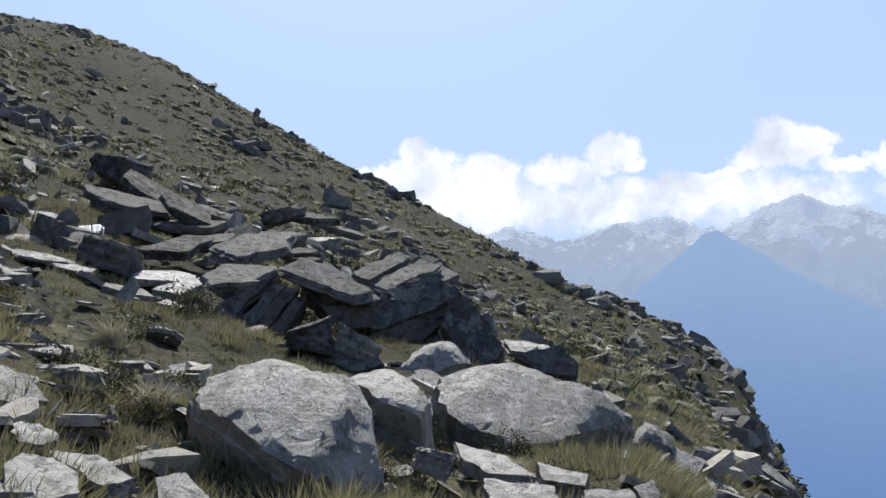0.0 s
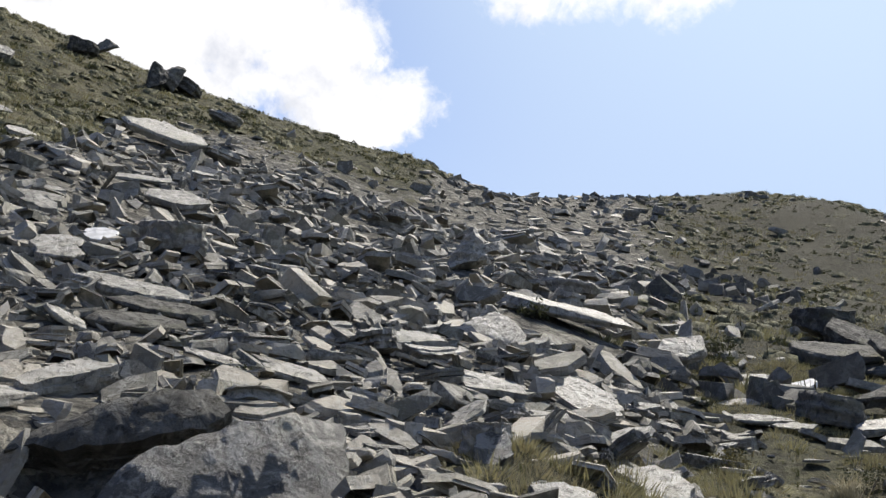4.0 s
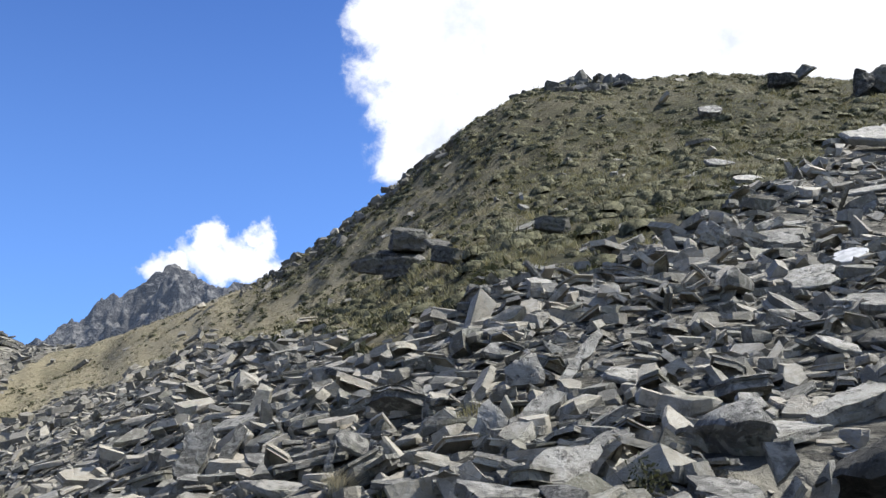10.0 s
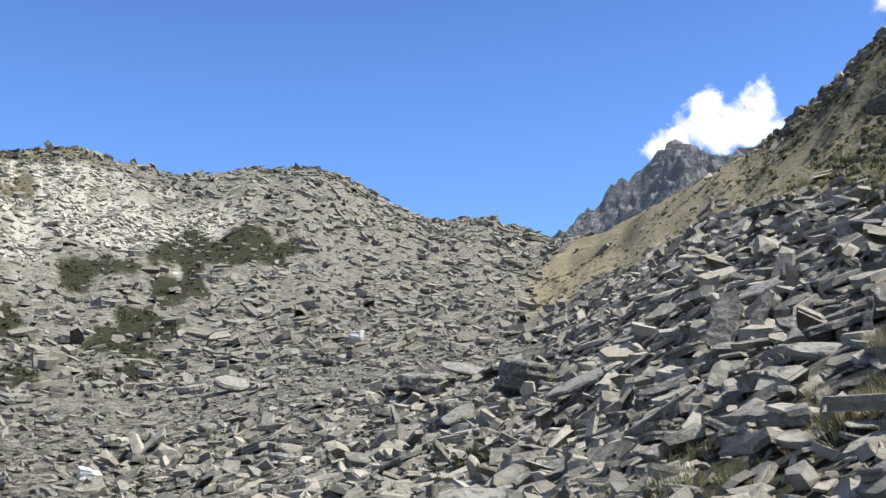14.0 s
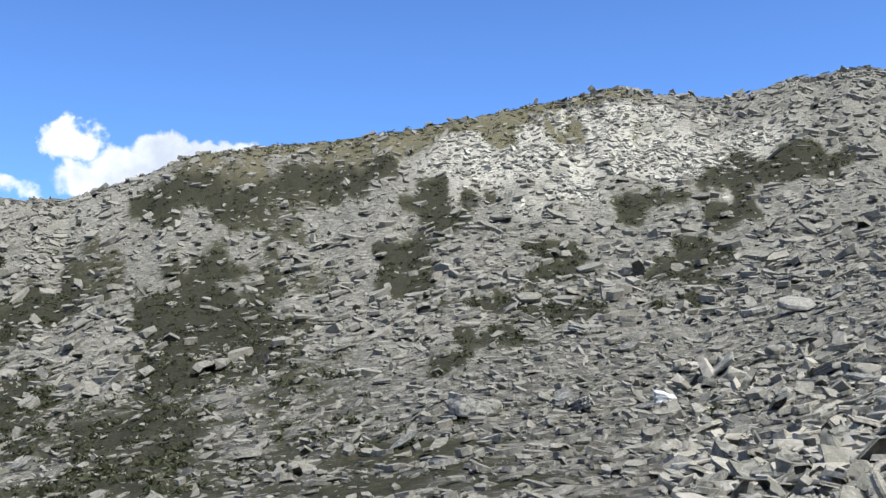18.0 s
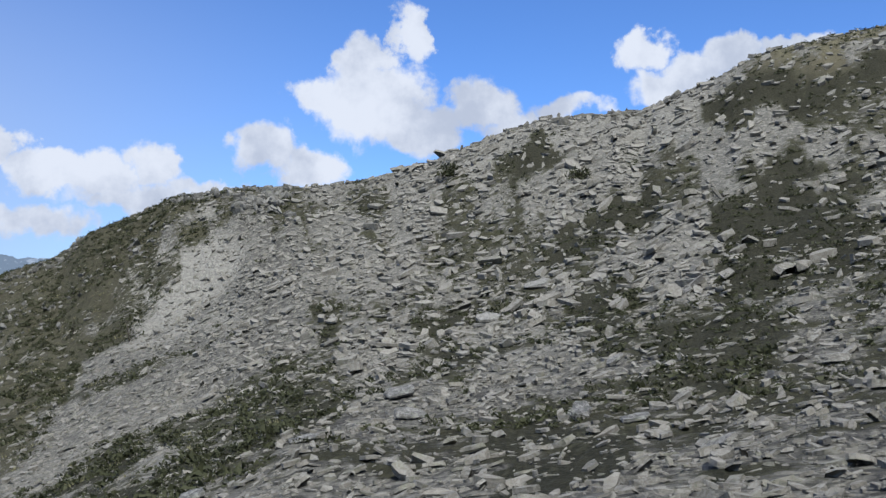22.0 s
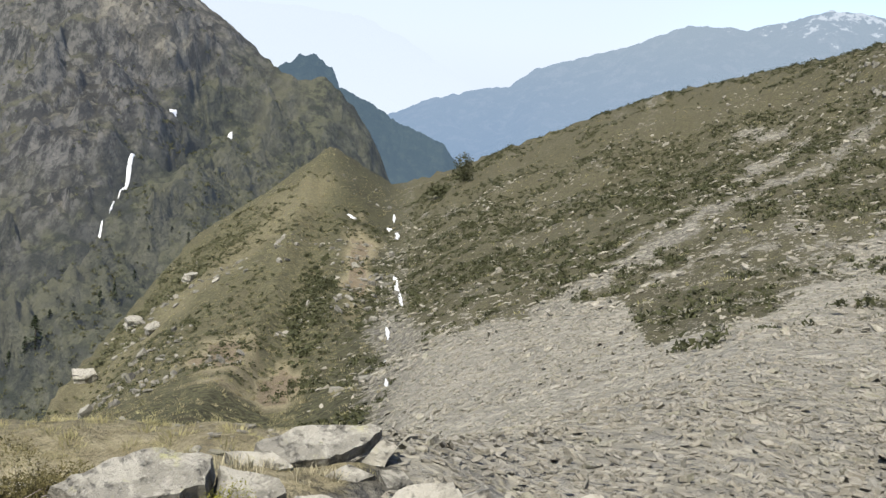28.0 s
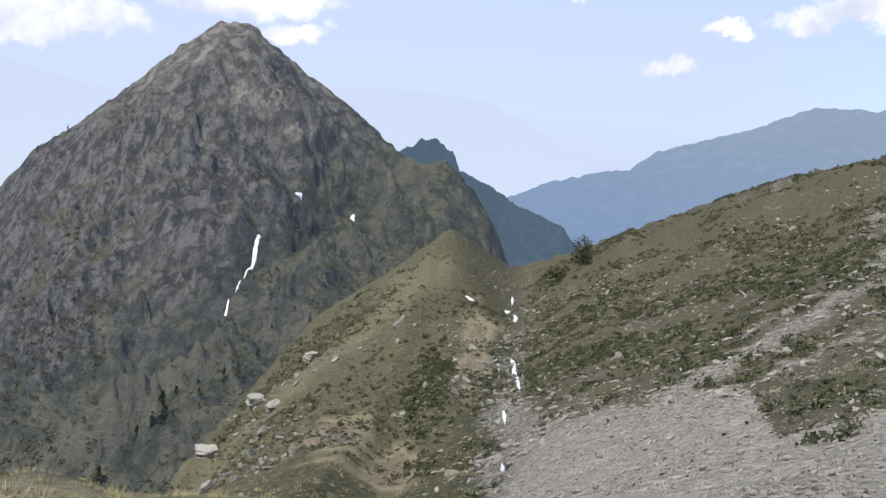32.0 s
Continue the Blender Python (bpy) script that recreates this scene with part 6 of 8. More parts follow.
flag("grey slab at the slope edge", 4.76, -0.80, 1.47, 35, 0, -100, 0.12, 2, mat_stone, 8, [(-0.12, -0.07), (0.15, -0.05), (0.10, 0.08), (-0.13, 0.04)])
flag("small grey block at the slope edge", 5.43, -1.11, 1.50, 50, 0, -102, 0.12, 2, mat_stone, 9, [(-0.02, -0.08), (0.07, -0.03), (0.03, 0.09), (-0.08, 0.03)])
flag("rough grey block at the slope edge", 8.60, -1.78, 1.86, 60, 2, -97, 0.25, 3, mat_stone, 10, [(-0.11, -0.16), (0.18, -0.10), (0.19, 0.06), (-0.07, 0.20), (-0.20, 0.02)])
flag("grey wedge of rock below the block", 8.46, -2.04, 1.69, 50, 6, -96, 0.20, 2, mat_stone, 11, [(-0.13, -0.10), (0.09, -0.11), (0.14, 0.04), (-0.11, 0.17)])
flag("pale slab in short turf", 4.40, 1.67, 1.63, 20, 0, -69, 0.06, 2, mat_light, 12, [(-0.06, -0.09), (0.03, -0.12), (0.09, -0.04), (0.02, 0.14), (-0.07, 0.11)])
flag("long pale slab half sunk in turf", 4.20, 1.36, 1.52, 22, -6, -74, 0.06, 2, mat_light, 13, [(-0.15, 0.14), (0.07, -0.25), (0.20, -0.19), (0.04, 0.12), (-0.18, 0.21)])
flag("lichen-grey slab sunk in the turf", 3.82, 1.42, 1.46, 30, 0, -70, 0.10, 2, mat_light, 14, [(-0.13, 0.09), (-0.12, -0.17), (0.02, -0.16), (0.14, -0.09), (0.13, 0.05), (0.04, 0.15), (-0.08, 0.17)])
flag("pale rounded slab half buried in grass", 4.19, 0.98, 1.42, 45, 0, -77, 0.15, 2, mat_light, 15, [(-0.09, -0.09), (0.14, -0.08), (0.07, 0.01), (0.00, 0.10), (-0.12, 0.06)])
flag("large dark lichen-covered boulder on the scree", 3.36, 3.91, 1.98, 68, -1, -44, 0.65, 3, mat_stone, 16, [(-0.55, -0.30), (0.42, -0.24), (0.50, -0.02), (0.51, 0.16), (0.47, 0.40), (-0.15, 0.21), (-0.49, 0.04), (-0.65, -0.19)])
flag("overhanging boulder with a dark hollow beneath", 3.23, 4.69, 2.24, 72, -2, -42, 0.70, 4, mat_slate, 17, [(-0.20, -0.17), (0.05, -0.13), (0.41, -0.01), (0.52, 0.10), (0.42, 0.26), (0.05, 0.17), (-0.22, 0.05), (-0.43, -0.06), (-0.54, -0.18)])
flag("flat grey slab beside the hollow", 2.04, 4.53, 2.08, 20, 5, -23, 0.08, 2, mat_stone, 18, [(-0.15, -0.09), (0.08, -0.28), (0.17, -0.05), (0.10, 0.18), (-0.21, 0.27)])
flag("upright pale slab beside the hollow", 2.43, 4.76, 2.29, 80, 0, -27, 0.08, 2, mat_light, 19, [(-0.04, -0.14), (0.08, -0.02), (0.05, 0.08), (-0.09, 0.08)])
flag("narrow slab leaning into the hollow", 2.16, 4.23, 2.00, 66, -6, -41, 0.06, 2, mat_stone, 20, [(-0.04, -0.13), (0.09, 0.10), (0.06, 0.14), (-0.10, -0.10)])
flag("pale slab lying by the hollow", 1.82, 4.12, 1.87, 35, 0, -24, 0.12, 2, mat_light, 21, [(-0.12, -0.16), (0.11, -0.13), (0.13, -0.01), (0.05, 0.20), (-0.16, 0.12)])
flag("thin flat slab bridging two blocks", 2.75, 5.35, 2.51, 18, 0, -27, 0.05, 2, mat_light, 22, [(-0.05, -0.32), (0.22, 0.10), (0.06, 0.27), (-0.22, -0.02)])
flag("grey tilted block on the scree", 2.50, 5.31, 2.48, 45, -6, -31, 0.30, 3, mat_stone, 23, [(-0.03, -0.11), (0.20, -0.10), (0.09, 0.16), (-0.26, 0.05)])
flag("pale tilted slab on the scree", 3.39, 5.72, 2.74, 35, -5, -34, 0.14, 3, mat_light, 24, [(-0.22, -0.24), (0.10, -0.03), (0.36, 0.18), (0.09, 0.25), (-0.29, -0.14)])
flag("pale tilted slab on the scree", 8.71, 5.22, 3.52, 42, 7, -52, 0.10, 2, mat_light, 25, [(-0.26, -0.14), (0.10, -0.33), (0.42, -0.19), (0.28, 0.13), (-0.16, 0.38), (-0.40, 0.19)])
flag("long thin slab on the scree", 7.10, 5.15, 3.33, 25, 5, -52, 0.06, 2, mat_light, 26, [(-0.25, -0.14), (0.28, -0.19), (0.27, 0.09), (-0.31, 0.25)])
flag("grey slab propped on edge", 4.88, 3.55, 2.40, 58, 0, -54, 0.12, 2, mat_stone, 27, [(-0.10, -0.08), (-0.03, -0.16), (0.14, -0.03), (0.09, 0.18), (-0.10, 0.11)])
flag("pale slab lying in turf", 6.10, 3.08, 2.32, 28, 0, -63, 0.08, 2, mat_light, 28, [(-0.09, -0.29), (0.17, -0.22), (0.21, 0.00), (-0.05, 0.33), (-0.26, 0.22)])
flag("squat pale boulder on the scree", 9.84, 7.13, 4.50, 50, 4, -50, 0.50, 3, mat_light, 29, [(-0.12, -0.28), (0.33, -0.26), (0.34, 0.08), (-0.06, 0.42), (-0.49, 0.06)])
flag("broad pale slab by a dark shrub", 1.48, 5.29, 2.24, 42, 0, -16, 0.10, 2, mat_light, 30, [(-0.17, -0.13), (0.03, -0.19), (0.25, -0.02), (0.21, 0.21), (-0.07, 0.18), (-0.25, -0.03)])
flag("low pale slab in turf", 1.06, 5.03, 2.09, 22, 0, -12, 0.07, 2, mat_light, 31, [(-0.09, -0.18), (0.14, -0.13), (0.25, 0.01), (-0.10, 0.14), (-0.21, 0.18)])
flag("pale pyramid-shaped stone on the scree", 1.51, 7.27, 2.78, 72, -2, -16, 0.25, 3, mat_light, 32, [(0.07, -0.11), (0.14, 0.01), (-0.02, 0.20), (-0.19, -0.10)])
flag("square pale block on the scree", 2.12, 8.75, 3.44, 78, 0, -14, 0.40, 3, mat_stone, 33, [(-0.19, -0.15), (0.14, -0.10), (0.17, -0.02), (0.08, 0.22), (-0.21, 0.06)])
flag("long pale slab propped on rubble", 2.49, 8.38, 3.58, 63, 6, -6, 0.08, 2, mat_light, 34, [(-0.14, -0.34), (-0.03, -0.15), (0.20, 0.29), (0.17, 0.37), (0.00, 0.13), (-0.20, -0.27)])
flag("broad grey slab leaning in the rubble", 1.76, 7.06, 2.85, 48, 0, -14, 0.10, 2, mat_stone, 35, [(-0.16, -0.25), (-0.01, -0.19), (0.25, 0.24), (0.12, 0.34), (-0.20, -0.11)])
flag("upright bright slab on the scree", -0.88, 11.77, 3.12, 80, 0, 4, 0.15, 2, mat_light, 36, [(0.03, -0.35), (0.19, 0.13), (0.14, 0.37), (-0.14, 0.18), (-0.21, -0.32)])
flag("upright grey slab on the scree", -0.50, 11.41, 3.13, 75, 0, 3, 0.10, 2, mat_stone, 37, [(-0.04, -0.27), (0.15, 0.22), (0.07, 0.29), (-0.16, -0.23)])
flag("narrow upright slab on the scree", 0.39, 7.89, 2.61, 84, 0, -3, 0.07, 1, mat_light, 38, [(0.03, -0.13), (0.04, 0.15), (-0.01, 0.14), (-0.06, -0.16)])
flag("small slab on edge in the scree", 0.65, 7.44, 2.57, 82, 0, -5, 0.06, 1, mat_light, 39, [(0.02, -0.09), (0.04, 0.11), (-0.01, 0.12), (-0.05, -0.14)])
flag("pale slab in turf", -0.22, 7.45, 2.11, 50, 0, 2, 0.10, 2, mat_light, 40, [(0.00, -0.11), (0.16, 0.03), (0.15, 0.12), (-0.13, 0.09), (-0.19, -0.12)])
flag("pale slab on the scree", -0.00, 9.23, 2.66, 45, 0, 0, 0.10, 2, mat_light, 41, [(0.16, -0.08), (0.20, 0.10), (-0.11, 0.16), (-0.24, -0.17)])
flag("broad pale slab at the scree foot", 1.86, 4.28, 1.93, 48, 0, -23, 0.15, 3, mat_light, 42, [(-0.16, -0.16), (0.18, -0.05), (0.18, 0.11), (0.00, 0.11), (-0.21, 0.01)])
flag("pale weathered slab at the scree foot", 1.37, 4.34, 1.88, 32, 0, -18, 0.10, 2, mat_light, 43, [(-0.02, -0.20), (0.16, -0.03), (0.15, 0.20), (-0.06, 0.19), (-0.22, -0.15)])
flag("broad capping slab over a dark hollow", -3.17, 9.74, 1.19, 28, 0, 18, 0.12, 2, mat_stone, 44, [(-0.08, -0.32), (0.35, -0.06), (0.43, 0.29), (-0.23, 0.17), (-0.48, -0.06)])
flag("lichen-covered boulder beside a hollow", -3.76, 8.89, 0.85, 50, 0, 23, 0.40, 3, mat_lichen, 45, [(-0.41, -0.24), (0.27, -0.25), (0.46, -0.02), (0.33, 0.30), (-0.21, 0.25), (-0.44, -0.01)])
flag("very broad flat pale slab beside dry grass", -1.67, -2.77, -0.21, 8, 0, 149, 0.16, 3, mat_lichen, 46, [(-0.39, -0.23), (0.42, -0.22), (0.52, -0.02), (0.43, 0.20), (0.01, 0.24), (-0.16, 0.09), (-0.28, 0.02), (-0.44, -0.03)])
flag("broad white-grey slab with a quartz seam", -2.20, -3.00, -0.19, 16, 0, 144, 0.20, 3, mat_lichen, 47, [(-0.21, -0.09), (-0.11, -0.15), (0.09, -0.11), (0.29, -0.06), (0.33, 0.12), (0.08, 0.20), (-0.12, 0.12), (-0.31, -0.01)])
flag("grey slab leaning on its neighbour", -2.55, -2.72, -0.20, 28, 4, 139, 0.15, 3, mat_lichen, 48, [(-0.12, -0.05), (0.01, -0.11), (0.14, -0.01), (0.11, 0.06), (-0.14, 0.11)])
flag("large pale lichen-spotted slab above the scree", -3.19, -2.94, -0.27, 22, 0, 133, 0.16, 3, mat_lichen, 49, [(-0.18, -0.16), (0.02, -0.11), (0.16, -0.02), (0.27, 0.11), (0.21, 0.14), (-0.15, 0.09), (-0.32, -0.03)])
flag("pale slab end standing on edge", -3.40, -2.80, -0.27, 62, 4, 136, 0.10, 2, mat_lichen, 50, [(0.02, -0.06), (0.08, 0.04), (0.01, 0.08), (-0.11, -0.06)])
flag("pale slab with yellow lichen", -2.89, -3.04, -0.26, 25, 0, 137, 0.08, 2, mat_lichen, 51, [(-0.05, -0.06), (0.15, -0.04), (0.05, 0.06), (-0.15, 0.04)])
flag("broad pale block with yellow lichen", -2.54, -2.32, -0.17, 34, 0, 132, 0.22, 3, mat_lichen, 52, [(-0.08, -0.08), (0.10, -0.12), (0.22, 0.05), (0.11, 0.10), (-0.12, 0.09), (-0.21, -0.04)])
flag("small pale slab between blocks", -3.10, -2.71, -0.27, 30, 0, 131, 0.06, 2, mat_lichen, 53, [(0.01, -0.06), (0.12, 0.01), (-0.01, 0.07), (-0.12, -0.03)])
flag("small grey slab between blocks", -3.23, -2.57, -0.27, 35, 0, 128, 0.05, 2, mat_stone, 54, [(-0.03, -0.07), (0.09, -0.02), (0.03, 0.05), (-0.08, 0.04)])
flag("grey block with a flat top", -2.89, -2.15, -0.16, 38, 0, 127, 0.24, 3, mat_lichen, 55, [(-0.02, -0.11), (0.17, 0.00), (0.12, 0.10), (-0.08, 0.06), (-0.19, -0.05)])
flag("grey slab standing on edge", -3.20, -2.10, -0.22, 64, 4, 132, 0.10, 2, mat_stone, 56, [(-0.00, -0.11), (0.06, -0.01), (0.03, 0.09), (-0.09, 0.03)])
flag("pale pyramid-shaped block with lichen", -2.82, -1.94, -0.21, 62, 0, 124, 0.20, 3, mat_lichen, 57, [(-0.10, -0.09), (0.13, -0.06), (0.10, 0.03), (-0.01, 0.12), (-0.12, -0.00)])
flag("grey tilted slab with sharp edge", -3.48, -2.10, -0.37, 32, 0, 121, 0.07, 2, mat_lichen, 58, [(0.06, 0.00), (0.11, 0.10), (-0.05, 0.04), (-0.13, -0.14)])
flag("dark slab end between blocks", -3.52, -2.00, -0.36, 72, 3, 129, 0.12, 2, mat_stone, 59, [(-0.02, -0.05), (0.05, -0.06), (0.05, 0.07), (-0.08, 0.04)])
flag("small upright stone between slabs", -3.24, -1.93, -0.30, 74, 0, 121, 0.07, 1, mat_lichen, 60, [(-0.01, -0.08), (0.05, 0.00), (0.01, 0.08), (-0.05, -0.00)])
flag("small pointed stone between slabs", -3.32, -1.89, -0.34, 70, 0, 120, 0.07, 1, mat_lichen, 61, [(0.00, -0.05), (0.06, 0.01), (-0.01, 0.06), (-0.05, -0.02)])
flag("bright white block between pale slabs", -3.87, -1.99, -0.42, 50, 0, 117, 0.20, 2, mat_light, 62, [(-0.08, -0.10), (0.13, 0.01), (0.07, 0.08), (-0.12, 0.01)])
flag("broad pale block on the shoulder", -3.50, -1.72, -0.38, 52, 0, 116, 0.25, 3, mat_lichen, 63, [(0.17, -0.05), (0.15, 0.04), (0.05, 0.12), (-0.14, 0.03), (-0.24, -0.14)])
flag("very broad flat pale slab at the scree edge", -3.90, -1.39, -0.37, 12, 0, 110, 0.14, 3, mat_lichen, 64, [(-0.34, -0.11), (-0.24, -0.33), (0.27, -0.12), (0.36, 0.03), (0.39, 0.26), (-0.03, 0.25), (-0.43, 0.06)])
flag("pale block behind the moss", -2.24, -2.15, -0.17, 32, 0, 134, 0.15, 2, mat_lichen, 65, [(-0.14, -0.09), (0.20, -0.07), (0.17, 0.05), (0.05, 0.13), (-0.10, 0.04), (-0.17, -0.05)])
flag("small pale slab in dry grass", -2.08, -3.60, -0.33, 12, 0, 150, 0.04, 1, mat_lichen, 66, [(-0.05, -0.05), (0.07, -0.03), (0.05, 0.04), (-0.07, 0.04)])
flag("flat pale slab in dry grass", -1.86, -3.88, -0.30, 10, 0, 154, 0.05, 1, mat_lichen, 67, [(-0.06, -0.05), (0.06, -0.02), (0.07, 0.05), (-0.08, 0.02)])
flag("pale slab lying in grass", 11.52, 2.92, 3.45, 25, -7, -79, 0.08, 2, mat_light, 68, [(-0.03, -0.33), (0.28, 0.12), (0.10, 0.32), (-0.35, -0.09)])
flag("pale tilted slab on the scree", 8.36, 5.00, 3.38, 41, 9, -51, 0.12, 3, mat_light, 69, [(0.06, -0.34), (0.33, -0.15), (0.27, 0.06), (-0.20, 0.33), (-0.46, 0.12)])
flag("grey slab propped in the scree", 4.95, 3.61, 2.41, 60, 0, -54, 0.15, 2, mat_stone, 70, [(-0.08, -0.10), (0.06, -0.13), (0.13, 0.02), (0.01, 0.15), (-0.11, 0.06)])
flag("pale slab lying in turf", 6.30, 3.16, 2.36, 30, 0, -63, 0.06, 2, mat_stone, 71, [(-0.05, -0.27), (0.16, -0.17), (0.10, 0.25), (-0.22, 0.21)])
flag("long pale slab by the turf", 4.77, 2.98, 2.11, 28, 9, -53, 0.07, 2, mat_light, 72, [(-0.12, -0.14), (0.13, -0.15), (0.20, 0.03), (-0.01, 0.22), (-0.20, 0.05)])
flag("broad grey slab sunk in the turf", 5.28, 2.27, 1.90, 32, 0, -67, 0.10, 2, mat_stone, 73, [(-0.16, -0.25), (0.34, -0.19), (0.19, 0.07), (-0.06, 0.24), (-0.31, 0.17)])
flag("", -0.08, 1.10, 0.27, 78, 0, -79, 0.50, 2, mat_slate, 74, [(-0.19, -0.39), (0.37, 0.37), (0.20, 0.32), (-0.37, -0.28)], rock)
flag("", -0.03, 0.97, 0.18, 78, 0, -80, 0.55, 2, mat_ledge, 75, [(-0.13, -0.33), (0.32, 0.33), (0.15, 0.32), (-0.32, -0.30)], rock)
flag("", 0.02, 0.82, 0.16, 78, 0, -81, 0.50, 2, mat_slate, 76, [(-0.09, -0.30), (0.28, 0.31), (0.10, 0.30), (-0.29, -0.29)], rock)
flag("", 0.10, 0.66, 0.12, 78, 0, -81, 0.50, 2, mat_slate, 77, [(-0.02, -0.24), (0.22, 0.27), (0.06, 0.23), (-0.25, -0.25)], rock)
flag("", -0.12, 1.22, 0.56, 28, 0, -78, 0.10, 3, mat_ledge, 78, [(-0.25, -0.43), (0.27, -0.17), (0.47, 0.42), (-0.10, 0.37), (-0.36, -0.14)], rock)
flag("", 0.15, 0.28, 0.62, 42, 4, -79, 0.12, 3, mat_ledge, 79, [(-0.16, -0.13), (0.34, -0.34), (0.60, -0.18), (0.08, 0.28), (-0.31, 0.36), (-0.55, 0.03)], rock)
flag("", 0.31, 0.14, 0.42, 68, 2, -79, 0.40, 3, mat_slate, 80, [(-0.18, -0.13), (0.33, -0.13), (0.39, -0.00), (-0.08, 0.16), (-0.45, 0.11)], rock)
flag("", 0.38, -0.00, 0.19, 78, 0, -85, 0.50, 3, mat_slate, 81, [(-0.17, -0.19), (0.32, -0.12), (0.20, 0.14), (-0.35, 0.17)], rock)
flag("", 1.69, 1.39, 1.28, 32, 0, -79, 0.12, 3, mat_ledge, 82, [(-0.24, -0.59), (0.45, -0.04), (0.53, 0.60), (-0.14, 0.38), (-0.56, -0.28)], rock)
flag("", 2.07, 2.44, 1.30, 30, 0, -75, 0.14, 3, mat_slate, 83, [(0.11, -0.32), (0.43, 0.40), (0.02, 0.39), (-0.53, -0.42)], rock)
flag("", 0.46, -0.76, 0.41, 66, -2, -94, 0.40, 4, mat_ledge, 84, [(-0.40, -0.47), (0.21, -0.18), (0.60, 0.10), (0.21, 0.41), (-0.12, 0.26), (-0.50, -0.09)], rock)
flag("", 0.11, -1.39, -0.00, 72, 3, -83, 0.50, 3, mat_ledge, 85, [(-0.11, -0.34), (0.17, -0.40), (0.35, -0.13), (0.09, 0.26), (-0.12, 0.52), (-0.40, 0.11)], rock)
flag("", 0.90, -0.32, 0.93, 38, -5, -90, 0.14, 3, mat_ledge, 86, [(-0.16, -0.42), (0.36, 0.22), (0.21, 0.42), (-0.39, -0.19)], rock)
flag("", 0.71, -0.61, 0.79, 38, -5, -92, 0.12, 3, mat_ledge, 87, [(-0.18, -0.43), (0.47, 0.21), (0.19, 0.45), (-0.45, -0.20)], rock)
flag("", 0.81, -0.93, 0.83, 36, 5, -86, 0.12, 2, mat_ledge, 88, [(-0.06, -0.36), (0.34, 0.11), (0.07, 0.42), (-0.33, -0.14)], rock)
flag("", 0.42, -0.71, 0.03, 78, 0, -88, 0.50, 3, mat_slate, 89, [(-0.29, -0.20), (0.07, -0.14), (0.39, 0.13), (0.26, 0.29), (-0.41, -0.06)], rock)
flag("", -0.81, 0.28, -0.24, 72, 0, -83, 0.40, 2, mat_slate, 90, [(-0.21, -0.12), (0.04, -0.28), (0.25, 0.00), (0.11, 0.21), (-0.19, 0.19)], rock)
flag("", -1.21, -0.22, -0.43, 55, 0, -85, 0.35, 2, mat_ledge, 91, [(0.02, -0.22), (0.29, -0.10), (0.06, 0.25), (-0.15, 0.16), (-0.21, -0.08)], rock)
flag("", 1.06, -1.98, 0.08, 24, 4, -93, 0.08, 2, mat_stone, 92, [(-0.13, -0.19), (0.09, -0.22), (0.25, 0.14), (-0.22, 0.28)], rock)
flag("", 0.99, -2.33, -0.18, 62, 3, -91, 0.40, 3, mat_slate, 93, [(-0.20, -0.18), (0.29, -0.18), (0.32, -0.00), (0.09, 0.29), (-0.49, 0.08)], rock)

# ---- fields of stones ----


def near_crest(x, y):
    """High close to where the ground breaks away at the skyline."""
    b, r = bearing(x, y), np.hypot(x, y)
    d = r / np.interp(b, AZ, rc)
    return step(d, 0.72, 0.9) * (1 - step(d, 1.0, 1.08)) * step(fbm(x * 0.12, y * 0.12, 64, 3), -0.15, 0.3)


def rib_rock(x, y):
    b, r = bearing(x, y), np.hypot(x, y)
    edge = step(b, 230.5, 232) * step(r, 42, 50)
    return step(fbm(x * 0.13, y * 0.13, 61, 3), 0.22 - 0.25 * edge, 0.4)


slab_meshes = []
for v, f in fine_slabs:
    me = bpy.data.meshes.new("stone")
    me.from_pydata(v.tolist(), [], f.tolist())
    me.materials.append(mat_stone)
    slab_meshes.append(me)
floor_meshes = []
for v, f in fine_slabs[:len(thin_slabs)]:
    me = bpy.data.meshes.new("stone")
    me.from_pydata(v.tolist(), [], f.tolist())
    me.materials.append(mat_floor)
    floor_meshes.append(me)
stone_field("near_scree", "grey angular schist slabs heaped on the slope", 21000, -30, 128, 3.2, 13, 0.4, 0.05, 0.36, 0.035, mat_scree, fine_slabs, bare, 0.40, 2.8, 190, slab_meshes, share=0.42)


def slab_things(n, b0, b1, r0, r1, power, lo, hi, want, meshes, label, group, tilt=0.2, share=0.42, skew=1.6, squash=(0.45, 1.0)):
    """Broad slabs lying on the stones, each a thing of its own."""
    x, y, r = scatter_polar(n * 3, b0, b1, r0, r1, power)
    keep = (rng.uniform(0, 1, len(x)) < want(x, y)) & clear_of(x, y)
    x, y, r = x[keep][:n], y[keep][:n], r[keep][:n]
    k = len(x)
    size = (lo + (hi - lo) * rng.uniform(0, 1, k) ** skew) * (0.6 + 0.4 * np.minimum(r / r0, 2.5))
    fr = slope_frames(x, y, 0.8, share)
    loc = rot_matrices(rng.normal(0, tilt, k), rng.normal(0, tilt, k), rng.uniform(0, 6.28, k))
    m = np.einsum("nij,njk->nik", fr, loc)
    z = ground_z(x, y)
    for i in range(k):
        ob = new("flat_stone", meshes[i % len(meshes)])
        sc = Matrix.Diagonal((size[i], size[i] * rng.uniform(*squash), size[i] * rng.uniform(0.7, 1.2), 1))
        ob.matrix_basis = Matrix.Translation((x[i], y[i], z[i] + 0.13 * size[i])) @ Matrix(m[i].tolist()).to_4x4() @ sc
        tagged(ob, label, "stone", group)


